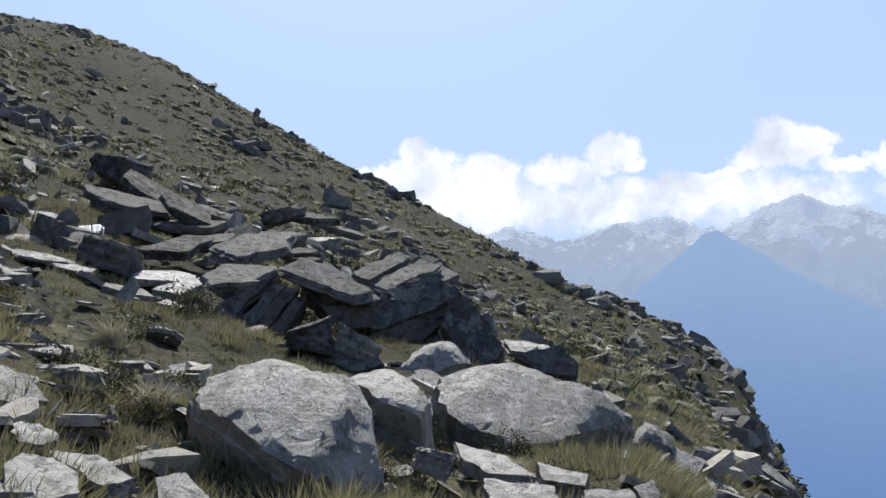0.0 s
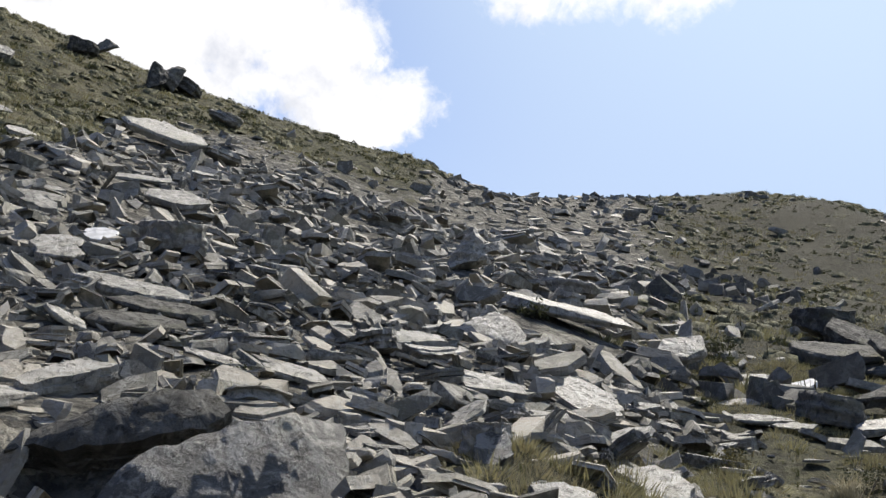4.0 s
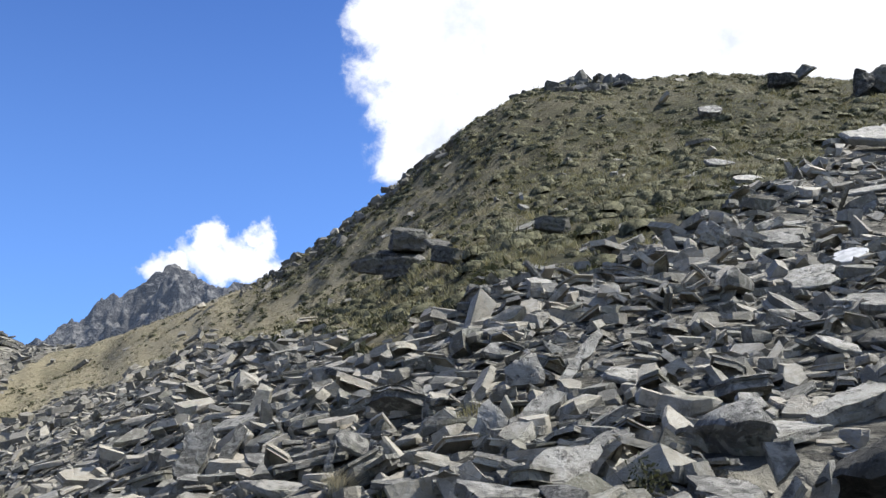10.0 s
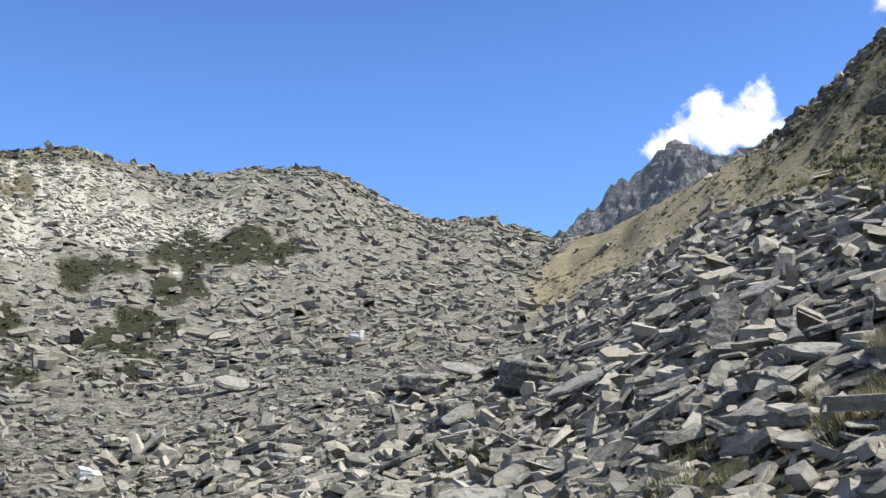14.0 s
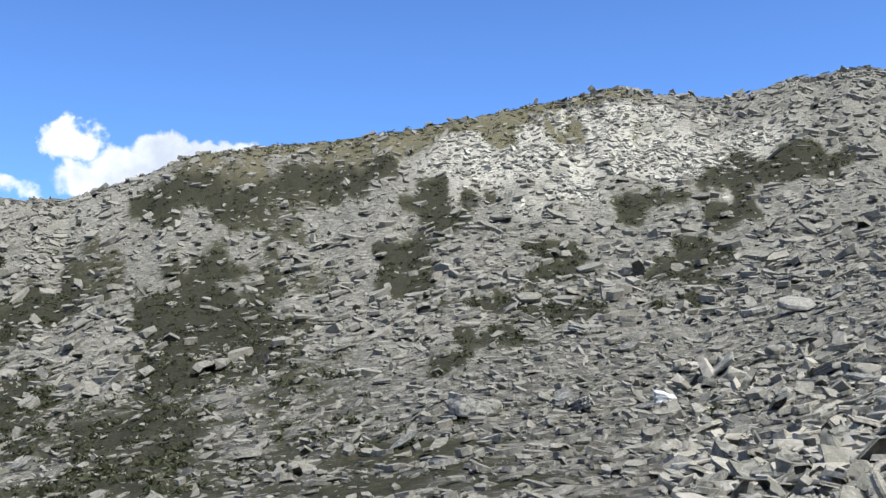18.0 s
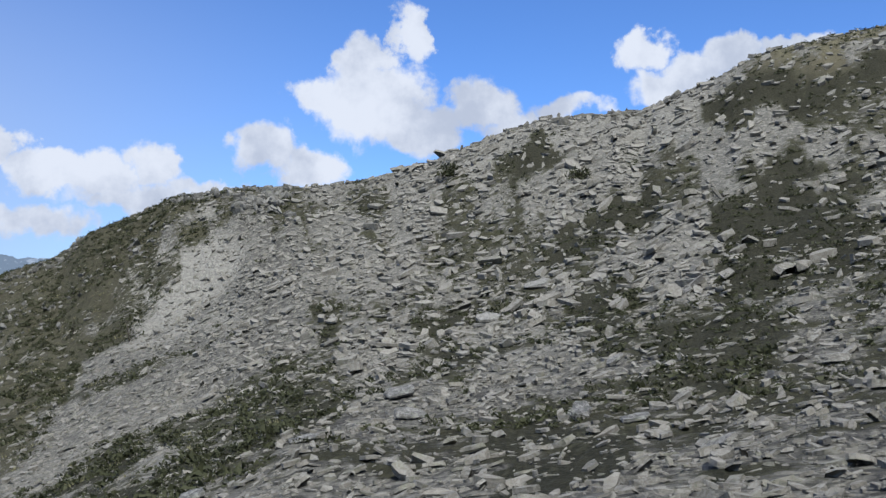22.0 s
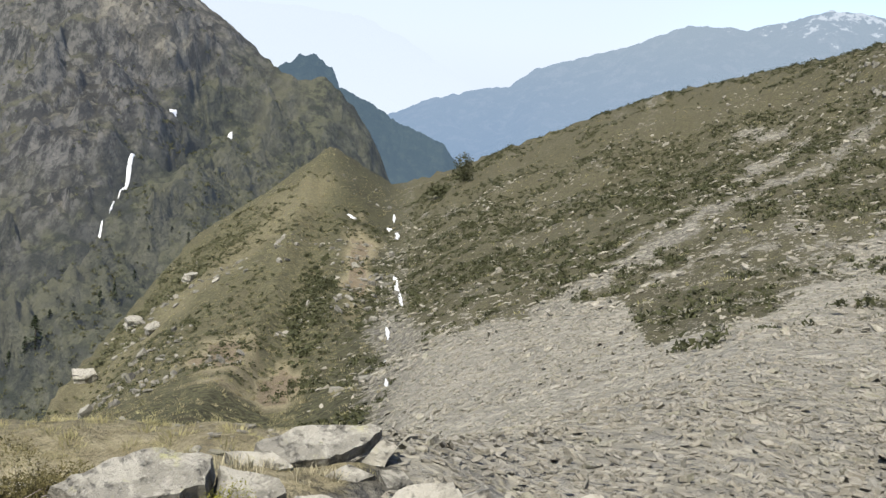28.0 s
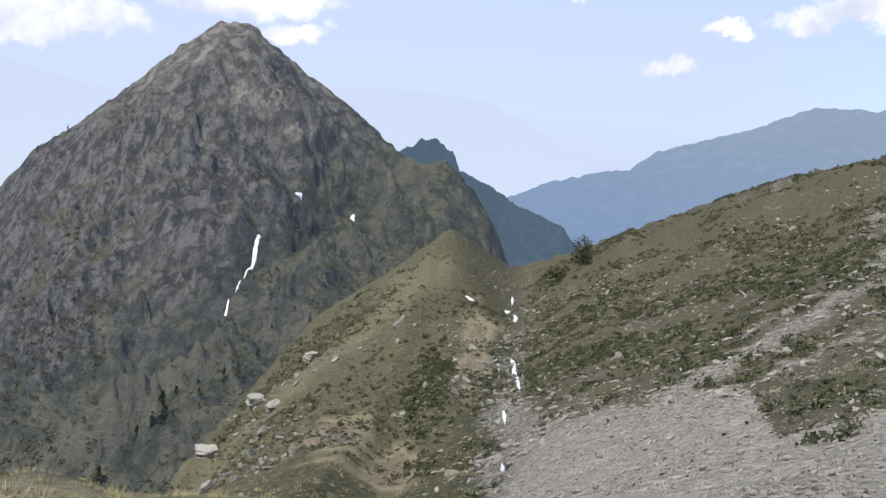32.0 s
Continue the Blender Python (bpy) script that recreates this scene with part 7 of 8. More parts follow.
broad_meshes = []
for i in range(15):
    me = weathered(*split_slab(np.random.default_rng(600 + i), 5 + i % 3, 2 + i % 3, (0.08, 0.12, 0.19)[i % 3], 4, 0.06, True), i, 0.12, 0.03)
    me.materials.append((mat_stone, mat_stone, mat_light)[i % 3])
    broad_meshes.append(me)
slab_things(90, 4, 100, 4.5, 14, 0.6, 0.3, 0.65, bare, broad_meshes, "broad split schist slab lying on loose scree", "broad scree slabs")
slab_things(75, 18, 92, 13, 36, 0.8, 0.5, 1.15, bare, broad_meshes, "broad grey schist slab resting on the scree slope", "broad hillside slabs")
slab_things(40, 104, 172, 14, 60, 0.9, 0.45, 1.0, bare, broad_meshes, "broad pale schist slab lying in the bowl", "broad bowl slabs", share=0.85)


def ledge(x, y):
    """Loose slabs lie thicker towards the scree."""
    return 0.25 + 0.6 * step(bearing(x, y), 8, 24)


slab_things(90, 1, 36, 4.2, 13, 0.7, 0.16, 0.42, ledge, broad_meshes, "pale schist slab lying in the ledge turf", "ledge slabs")
stone_field("foot_rubble", "small grey rubble trodden into the turf", 1100, -60, 300, 0.7, 3.6, 1.2, 0.04, 0.2, 0.0, mat_scree, fine_slabs, bare, 0.25, 2.2)
stone_field("middle_scree", "grey angular slabs higher on the slope", 21000, -30, 128, 11, 32, 0.5, 0.08, 0.58, 0.014, mat_scree, fine_slabs + rough_slabs, bare, 0.40, 3.0, share=0.42)
stone_field("bowl_scree", "grey slabs and rubble on the bowl floor", 13000, 100, 194, 3.0, 20, 0.7, 0.05, 0.28, 0.02, mat_bowl, thin_slabs, bare, 0.27, 2.6, 100, floor_meshes, share=0.95, one="flat grey schist slab lying on the bowl floor", group="bowl floor slabs")
stone_field("bowl_rubble", "grey slabs filling the bowl", 32000, 100, 222, 18, 52, 1.1, 0.08, 0.46, 0.006, mat_bowl, mixed_slabs, bare, 0.28, 2.6, share=0.9)
stone_field("far_scree", "grey slabs on the far slope", 42000, 88, 224, 40, 124, 1.7, 0.24, 1.1, 0.002, mat_bowl, mixed_slabs, bare, 0.28, 2.4, share=0.88)
stone_field("upper_scree", "fine grey slabs below the skyline", 17000, 160, 222, 48, 120, 1.5, 0.22, 0.8, 0.0, mat_bowl, mixed_slabs, bare, 0.28, 2.0, share=0.88)
stone_field("hill_scree", "scattered grey stones on the hillside", 9000, 24, 104, 26, 72, 1.3, 0.16, 0.85, 0.003, mat_scree, rough_slabs, bare, 0.32, 2.4)
stone_field("east_stones", "few grey stones in the eastern turf", 900, -22, 26, 20, 72, 1.3, 0.16, 0.6, 0.003, mat_scree, rough_slabs, bare, 0.32, 2.4)
stone_field("fine_scree", "fine pale rubble on the lower slope", 30000, 184, 222, 4.5, 60, 0.9, 0.05, 0.22, 0.006, mat_bowl, rough_slabs, bare, 0.42, 2.0, share=0.6)
stone_field("ridge_rocks", "dark rocks along the meadow skyline", 1500, 70, 93, 44, 60, 1.0, 0.2, 0.95, 0.0, mat_ridge, crag_shapes, near_crest, 0.4, 1.8)
stone_field("edge_rocks", "dark rocks along the hill edge", 2600, -20, 40, 26, 76, 1.0, 0.15, 0.65, 0.0, mat_ridge, crag_shapes, near_crest, 0.4, 1.8)
stone_field("dome_rocks", "dark rocks on the dome skyline", 1600, 104, 134, 85, 122, 1.0, 0.4, 1.5, 0.0, mat_ridge, rough_slabs, near_crest, 0.35, 1.8)
stone_field("slope_rocks", "dark ledges of rock below the skyline", 2600, 180, 197, 76, 112, 1.0, 0.4, 1.7, 0.0, mat_ridge, crag_shapes, near_crest, 0.4, 1.8)
stone_field("shoulder_rubble", "small grey rubble behind the slabs", 8000, 180, 232, 2.8, 10, 0.9, 0.04, 0.17, 0.0, mat_bowl, fine_slabs, bare, 0.25, 2.0)
stone_field("rib_rocks", "grey rocks cropping out along the grassy rib", 3000, 219, 239, 42, 165, 1.3, 0.3, 2.0, 0.0, mat_ridge, crag_shapes, rib_rock, 0.3, 2.6)


def ledges(x, y):
    """Dark rock breaks through the turf in bands across the slope."""
    return cover_at(x, y)[0] * step(fbm(x * 0.16 - y * 0.1, y * 0.3, 66, 4), 0.16, 0.4)


stone_field("east_ledges", "dark ledges of rock in the turf slope", 3600, -18, 33, 13, 60, 0.9, 0.18, 0.8, 0.008, mat_ridge, crag_shapes, ledges, 0.35, 2.2)
# these slabs carry the painted sunlight of the patch in their colour
stone_field("pale_scree", "slabs coloured pale for a sunlit patch high in the bowl", 60000, 112, 192, 58, 96, 1.5, 0.2, 0.75, 0.0, mat_pale, mixed_slabs, bare_pale, 0.26, share=0.88)

# ---- turf, shrubs, trees ----


def tuft_shape(seed, blades=11, spread=0.45, wide=0.05):
    """A tuft of bent grass blades, one unit tall."""
    g = np.random.default_rng(seed)
    V, F = [], []
    for i in range(blades):
        a = g.uniform(0, 2 * math.pi)
        lean = g.uniform(0.15, 1.0) * spread
        h = g.uniform(0.55, 1.0)
        bx, by = g.normal(0, 0.12, 2)
        d = np.array([math.cos(a), math.sin(a)])
        s = np.array([-d[1], d[0]]) * wide
        k = len(V)
        m = np.array([bx, by]) + d * lean * 0.35
        e = np.array([bx, by]) + d * lean * 1.15
        V += [(bx - s[0], by - s[1], -0.1), (bx + s[0], by + s[1], -0.1), (m[0] + s[0] * 0.8, m[1] + s[1] * 0.8, h * 0.6), (m[0] - s[0] * 0.8, m[1] - s[1] * 0.8, h * 0.6), (e[0], e[1], h)]
        F += [(k, k + 1, k + 2), (k, k + 2, k + 3), (k + 3, k + 2, k + 4)]
    return np.array(V), np.array(F)


def spike_shape(seed, blades=9):
    """A distant tussock: a few wide bent blades."""
    g = np.random.default_rng(seed)
    V, F = [], []
    for i in range(blades):
        a, h, lean = g.uniform(0, 2 * math.pi), g.uniform(0.5, 1.0), g.uniform(0.2, 0.95)
        bx, by = g.normal(0, 0.3, 2)
        d = np.array([math.cos(a), math.sin(a)])
        k = len(V)
        V += [(bx - d[1] * 0.13, by + d[0] * 0.13, -0.1), (bx + d[1] * 0.13, by - d[0] * 0.13, -0.1), (bx + d[0] * lean, by + d[1] * lean, h)]
        F.append((k, k + 1, k + 2))
    return np.array(V), np.array(F)


def shrub_shape(seed, leaves=26, flat=0.6):
    """A low bush of many small leaf clumps with gaps."""
    g = np.random.default_rng(seed)
    V, F = [], []
    for i in range(leaves):
        a, u = g.uniform(0, 2 * math.pi), g.uniform(0.0, 1.0)
        rr = 0.5 * (0.55 + 0.45 * g.uniform()) * (0.8 + 0.3 * math.sin(3 * a + seed))
        c = np.array([math.cos(a) * math.sqrt(1 - u * u) * rr, math.sin(a) * math.sqrt(1 - u * u) * rr, u * rr * flat * 1.4])
        for j in range(1):
            t = g.normal(0, 1, (3, 3))
            t = t / np.linalg.norm(t, axis=1, keepdims=True) * g.uniform(0.11, 0.19)
            k = len(V)
            V += [tuple(c + t[0]), tuple(c + t[1]), tuple(c + t[2])]
            F.append((k, k + 1, k + 2))
    return np.array(V), np.array(F)


def hummock_shape(seed, blades=34, mound=0.42, wide=0.026, base=False):
    """A hummock of short grass: fine bent blades standing all over a low mound."""
    g = np.random.default_rng(seed)
    V, F = [], []
    for i in range(blades):
        a, q = g.uniform(0, 2 * math.pi), math.sqrt(g.uniform())
        lump = 0.5 * (1 + 0.25 * math.sin(2 * a + seed))
        bx, by, bz = math.cos(a) * q * lump, math.sin(a) * q * lump, mound * (1 - q * q) * 0.8 - 0.08
        lean = np.array([math.cos(a), math.sin(a)]) * (0.05 + 0.22 * q) + g.normal(0, 0.08, 2)
        h, w, k = g.uniform(0.16, 0.42), g.uniform(0.4, 1.0) * wide, len(V)
        c = g.uniform(0, 2 * math.pi)
        V += [(bx - math.cos(c) * w, by - math.sin(c) * w, bz - 0.16), (bx + math.cos(c) * w, by + math.sin(c) * w, bz - 0.16), (bx + lean[0], by + lean[1], bz + h * (1 - 0.5 * q))]
        F.append((k, k + 1, k + 2))
    if base:
        # the rounded mound under the blades
        k, n = len(V), 7
        for ring, (q, z) in enumerate(((0.5, -0.15), (0.36, mound * 0.45))):
            for i in range(n):
                t = 2 * math.pi * (i + 0.5 * ring) / n
                q2 = q * g.uniform(0.75, 1.15)
                V.append((math.cos(t) * q2, math.sin(t) * q2, z * g.uniform(0.8, 1.2)))
        V.append((g.normal(0, 0.06), g.normal(0, 0.06), mound * 0.68))
        for i in range(n):
            j = (i + 1) % n
            F += [(k + i, k + j, k + n + i), (k + j, k + n + j, k + n + i), (k + n + i, k + n + j, k + 2 * n)]
    return np.array(V), np.array(F)


def plant_field(name, label, cat, n, b0, b1, r0, r1, power, lo, hi, mat, shapes, want, upright=0.6):
    x, y, r = scatter_polar(n, b0, b1, r0, r1, power)
    keep = (rng.uniform(0, 1, n) < want(x, y)) & (r < 1.05 * np.interp(bearing(x, y), AZ, rc) + 2)
    x, y = x[keep], y[keep]
    k = len(x)
    s = lo + (hi - lo) * rng.uniform(0, 1, k) ** 1.8
    loc = rot_matrices(rng.normal(0, 0.12, k), rng.normal(0, 0.12, k), rng.uniform(0, 2 * math.pi, k))
    fr = slope_frames(x, y) * (1 - upright) + np.eye(3)[None] * upright
    m = np.einsum("nij,njk->nik", fr, loc) * (s[:, None] * np.stack([rng.uniform(0.8, 1.4, k), rng.uniform(0.8, 1.4, k), rng.uniform(0.7, 1.2, k)], 1))[:, None, :]
    pos = np.stack([x, y, ground_z(x, y)], 1)
    ob = join_pieces(name, shapes, rng.integers(0, len(shapes), k), m, pos, mat, True)
    return tagged(ob, label, cat, kind="stuff")


def turfy(x, y):
    return np.clip(cover_at(x, y)[0] * 1.3 - 0.3, 0, 1)


def clumped(x, y):
    """Shrubs gather in patches."""
    return turfy(x, y) * np.maximum(step(fbm(x * 0.16, y * 0.16, 71, 3), 0.0, 0.5), 0.8 * step(fbm(x * 0.55, y * 0.55, 72, 3), 0.12, 0.3))


def green_turf(x, y):
    return turfy(x, y) * (1 - cover_at(x, y)[1])


def rib_scrub(x, y):
    """Alder bushes on the side of the rib that looks into the gully."""
    b, r = bearing(x, y), np.hypot(x, y)
    q = ((b - 224.0) / 1.2) ** 2 + ((r - 84) / 32.0) ** 2
    return 1 - step(q + 0.7 * fbm(x * 0.12, y * 0.12, 77, 3), 0.5, 1.2)


def golden(x, y):
    return turfy(x, y) * cover_at(x, y)[1]


def strawy(x, y):
    return turfy(x, y) * step(fbm(x * 0.8, y * 0.8, 97, 3), -0.05, 0.4)


def scrubby(x, y):
    b = bearing(x, y)
    return turfy(x, y) * step(fbm(x * 0.13, y * 0.13, 71, 4), -0.5 + 0.05 * step(b, 204, 214) + 0.4 * step(b, 218, 221), 0.2) * (1 - 0.7 * step(b, 220.5, 222.5))


def in_patches(x, y):
    return turfy(x, y) * (bearing(x, y) < 194) * 0.9


tufts = [tuft_shape(300 + i, 14, 0.6, 0.028) for i in range(10)]
tussocks = [spike_shape(320 + i) for i in range(10)]
shrubs = [shrub_shape(340 + i) for i in range(12)]
hummocks = [hummock_shape(360 + i, 70, 0.3, 0.026) for i in range(8)]
far_hummocks = [hummock_shape(380 + i, 20, 0.30, 0.062) for i in range(8)]


def lumpy(x, y):
    """Hummocks stand in drifts with hollows between."""
    return turfy(x, y) * step(fbm(x * 0.9, y * 0.9, 73, 3), -0.25, 0.2)


def lumpy_far(x, y):
    return green_turf(x, y) * np.maximum(step(fbm(x * 0.35, y * 0.35, 74, 3), -0.6, 0.0), 0.85 * step(bearing(x, y), 44, 56)) * (0.75 + 0.25 * step(bearing(x, y), 36, 52))


plant_field("near_grass", "short green alpine grass among the stones", "grass", 4500, -30, 128, 3.0, 16, 0.5, 0.03, 0.08, mat_blade, tufts, turfy)
plant_field("dry_grass", "straw-coloured dry grass tufts", "grass", 5500, -30, 128, 3.0, 24, 0.6, 0.03, 0.09, mat_hay, tufts, turfy)
plant_field("turf_hummocks", "olive grass hummocks between the boulders", "grass", 12000, -30, 128, 3.0, 17, 0.9, 0.12, 0.34, mat_turf, hummocks, lumpy)
plant_field("dry_hummocks", "dry grass hummocks between the boulders", "grass", 7000, -30, 128, 3.0, 17, 0.9, 0.10, 0.30, mat_hay, hummocks, lumpy)
plant_field("foot_turf", "short olive turf on the trodden ledge", "grass", 1800, -60, 300, 0.7, 3.6, 1.2, 0.08, 0.22, mat_turf, hummocks, turfy)
plant_field("shoulder_grass", "dry straw-coloured grass on the shoulder", "grass", 7000, 218, 262, 2.2, 5.0, 1.0, 0.03, 0.09, mat_straw, tufts, strawy)
plant_field("shoulder_turf", "short green-brown turf on the shoulder", "grass", 1700, 216, 262, 2.2, 11, 1.0, 0.05, 0.14, mat_turf, hummocks, turfy)
plant_field("shoulder_hay", "short dry turf on the shoulder", "grass", 6000, 216, 262, 2.2, 5.2, 1.0, 0.07, 0.16, mat_straw, hummocks, strawy)
plant_field("hill_hummocks", "olive grass hummocks on the hillside", "grass", 26000, -20, 106, 14, 72, 1.3, 0.16, 0.48, mat_sward, far_hummocks, lumpy_far)
mounds = [hummock_shape(400 + i, 8, 0.36, 0.045, True) for i in range(8)]
plant_field("hill_mounds", "lumpy olive tussocks covering the hillside", "grass", 11000, -20, 106, 14, 66, 1.3, 0.25, 0.7, mat_tuss, mounds, lumpy_far)
plant_field("hill_tussocks", "dry grass hummocks on the hillside", "grass", 15000, -20, 106, 14, 72, 1.3, 0.14, 0.4, mat_hay, far_hummocks, lumpy_far)
plant_field("spur_grass", "pale dry grass on the spur", "grass", 16000, 60, 107, 26, 115, 1.4, 0.2, 0.5, mat_straw, far_hummocks, golden)
plant_field("hill_shrubs", "dark dwarf shrubs dotted over the meadow", "shrub", 15000, -20, 106, 12, 72, 1.4, 0.2, 0.6, mat_shrub, shrubs, clumped)
plant_field("bowl_shrubs", "dark dwarf shrubs growing in patches on the scree", "shrub", 22000, 112, 200, 22, 110, 1.5, 0.25, 0.75, mat_shrub, shrubs, in_patches)
plant_field("slope_shrubs", "low brown-green scrub on the slope", "shrub", 56000, 180, 236, 20, 158, 2.1, 0.25, 0.9, mat_shrub, shrubs, scrubby)
plant_field("slope_grass", "dry grass tussocks on the brown slope", "grass", 6500, 180, 240, 30, 190, 1.7, 0.2, 0.55, mat_sward, far_hummocks, turfy)
plant_field("rib_grass", "dry olive grass hummocks on the rib", "grass", 4500, 219, 240, 34, 170, 1.5, 0.2, 0.55, mat_hay, far_hummocks, turfy)


def rib_back(x, y):
    """Scrub along the crest of the rib and down its far side."""
    b, r = bearing(x, y), np.hypot(x, y)
    rib_b = np.interp(r, [60, 92, 107, 128, 150], [236, 234.5, 229.6, 224.5, 223])
    return step(b - rib_b, 1.5, 4.0) * step(fbm(x * 0.1, y * 0.1, 78, 3), -0.3, 0.2)


plant_field("rib_thicket", "olive-green thicket along the rocky rib", "shrub", 3500, 224, 240, 60, 160, 1.4, 0.5, 1.6, mat_alder, shrubs, rib_back)
plant_field("rib_scrub", "dark alder scrub on the side of the rib", "shrub", 1500, 221, 227, 48, 124, 1.4, 0.5, 1.4, mat_shrub, shrubs, rib_scrub)

# woods and scrub on the flanks of the peak
n = 24000
pb, pr = rng.uniform(222, 255, n), 222 + 330 * rng.uniform(0, 1, n) ** 1.4
keep = rng.uniform(0, 1, n) < step(fbm(pb * 0.35, pr * 0.012, 91, 4), -0.6, 0.25) * (1 - 0.8 * step(pr, 380, 560))
pb, pr = pb[keep], pr[keep]
px, py = np.cos(np.radians(pb)) * pr, np.sin(np.radians(pb)) * pr
sz = 0.8 + 2.4 * rng.uniform(0, 1, len(pb)) ** 2
pm = rot_matrices(0 * pb, 0 * pb, rng.uniform(0, 6.28, len(pb))) * (sz[:, None] * np.array([[1.0, 1.0, 1.25]]))[:, None, :]
pp = np.stack([px, py, relief_z("peak", pb, pr)], 1)
which = rng.integers(0, len(shrubs), len(pb))
dark = rng.uniform(0, 1, len(pb)) < 0.25
leaf = join_pieces("peak_alder", shrubs, which[~dark], pm[~dark], pp[~dark], mat_alder)
tagged(leaf, "olive-green alder scrub on the flanks of the peak", "shrub", kind="stuff")
wood = join_pieces("peak_scrub", shrubs, which[dark], pm[dark], pp[dark], mat_shrub)
tagged(wood, "dark scrub and stunted trees on the peak", "shrub", kind="stuff")


def conifer_meshes(seed):
    """Trunk and crown of a ragged mountain conifer, one unit tall."""
    g = np.random.default_rng(seed)
    n, k = 7, 6
    tv, tf = [], []
    for i in range(k):
        h = i / (k - 1)
        for j in range(n):
            a = 2 * math.pi * j / n
            w = 0.028 * (1 - h * 0.92)
            tv.append((math.cos(a) * w + 0.01 * math.sin(h * 5 + seed), math.sin(a) * w, h * 0.96 - 0.03))
    for i in range(k - 1):
        for j in range(n):
            tf.append((i * n + j, i * n + (j + 1) % n, (i + 1) * n + (j + 1) % n, (i + 1) * n + j))
    cv, cf = [], []
    for i in range(120):
        h = g.uniform(0.12, 0.98)
        a = g.uniform(0, 2 * math.pi)
        reach = (0.26 * (1 - h) ** 0.75 + 0.02) * g.uniform(0.55, 1.1)
        for q in range(4):
            d = reach * (q + 1) / 4
            c = np.array([math.cos(a) * d, math.sin(a) * d, h - d * 0.35])
            t = g.normal(0, 1, (3, 3)) * np.array([1, 1, 0.5])
            t = t / np.linalg.norm(t, axis=1, keepdims=True) * g.uniform(0.03, 0.055)
            b0 = len(cv)
            cv += [tuple(c + t[0]), tuple(c + t[1]), tuple(c + t[2])]
            cf.append((b0, b0 + 1, b0 + 2))
    res = []
    for nm, v, f, mt in (("trunk", tv, tf, mat_bark), ("crown", cv, cf, mat_needle)):
        me = bpy.data.meshes.new(nm)
        me.from_pydata(v, [], f)
        me.materials.append(mt)
        res.append(me)
    return res


conifer_parts = [conifer_meshes(500 + i) for i in range(4)]


def conifer(x, y, z, height, kind, label):
    ob = new("conifer")
    ob.matrix_basis = Matrix.Translation((x, y, z)) @ pose(0, 0, 0, 0, 0, (x * 37 + y * 91) % 360) @ Matrix.Scale(height, 4)
    for me in conifer_parts[kind]:
        c = new(me.name, me)
        c.parent = ob
    return tagged(ob, label, "tree", "mountain conifers")


def snow_patch(name, b0, r0, half_b, half_r, slant, surface, thick, seed):
    """A thin tongue of old snow lying on a slope."""
    g = np.random.default_rng(seed)
    nb, nr = 14, 26
    u, v = np.meshgrid(np.linspace(-1, 1, nb), np.linspace(-1, 1, nr), indexing="ij")
    wav = 1 + 0.35 * fbm(v * 2.2 + seed, v * 0.0 + seed, seed, 3)
    wid = np.sqrt(np.clip(1 - v * v, 0.0, 1)) * wav
    b = b0 + slant * v + half_b * u * wid + half_b * 0.7 * fbm(v * 1.5, v * 0 + 3.3, seed + 5, 3)
    r = r0 + half_r * v
    x, y = np.cos(np.radians(b)) * r, np.sin(np.radians(b)) * r
    z = surface(b, r, x, y) + thick * (np.clip(1 - u * u, 0, 1) ** 0.5 - 0.35)
    ob = sheet("snow_patch", x, y, z, mat_snow)
    return tagged(ob, "tongue of old white snow lying in a hollow", "snow", "snow patches")


def on_hill(b, r, x, y):
    return ground_z(x, y)


def on_peak(b, r, x, y):
    return relief_z("peak", b, r)


def leafy(name, cat, x, y, wide, high, seed, mat, label, leaves=260, leaf=0.055, stems=7):
    """A bush of many small leaves on a few thin stems; wide and high in metres."""
    g = np.random.default_rng(900 + seed)
    base = Vector((x, y, float(ground_z([x], [y])[0]) - 0.02))
    top = tagged(new(name), label, cat)
    top.location = base
    V, F = [], []
    lumps = [(g.normal(0, 0.2, 2), g.uniform(0.6, 1.0)) for _ in range(6)]
    for i in range(leaves):
        c2, sc = lumps[i % 6]
        d = g.normal(0, 1, 3)
        d /= np.linalg.norm(d)
        d[2] = abs(d[2])
        rr = g.uniform(0.62, 1.0)
        c = np.array([c2[0] + d[0] * 0.33 * sc * rr, c2[1] + d[1] * 0.33 * sc * rr, d[2] * 0.95 * sc * rr]) * np.array([wide, wide, high])
        s = leaf * wide * g.uniform(0.6, 1.3)
        t = g.normal(0, 1, (2, 3))
        t /= np.linalg.norm(t, axis=1, keepdims=True)
        k = len(V)
        V += [tuple(c - t[0] * s), tuple(c + t[1] * s * 0.45), tuple(c + t[0] * s), tuple(c - t[1] * s * 0.45)]
        F.append((k, k + 1, k + 2, k + 3))
    me = bpy.data.meshes.new("leaves")
    me.from_pydata(V, [], F)
    part("leaves", me, mat, top)
    V, F = [], []
    for i in range(stems):
        e = np.array([g.normal(0, 0.25) * wide, g.normal(0, 0.25) * wide, high * g.uniform(0.5, 0.8)])
        w = 0.012 * wide
        k = len(V)
        V += [(-w, -w, -0.03), (w, -w, -0.03), (0, w, -0.03), tuple(e)]
        F += [(k, k + 1, k + 3), (k + 1, k + 2, k + 3), (k + 2, k, k + 3)]
    me = bpy.data.meshes.new("woody_base")
    me.from_pydata(V, [], F)
    part("woody_base", me, mat_bark, top)
    return top


def bush(x, y, wide, high, seed, label):
    return leafy("dwarf_shrub", "shrub", x, y, wide, high, seed, mat_shrub, label, 420 if math.hypot(x, y) < 15 else 200, 0.045 if math.hypot(x, y) < 15 else 0.08)


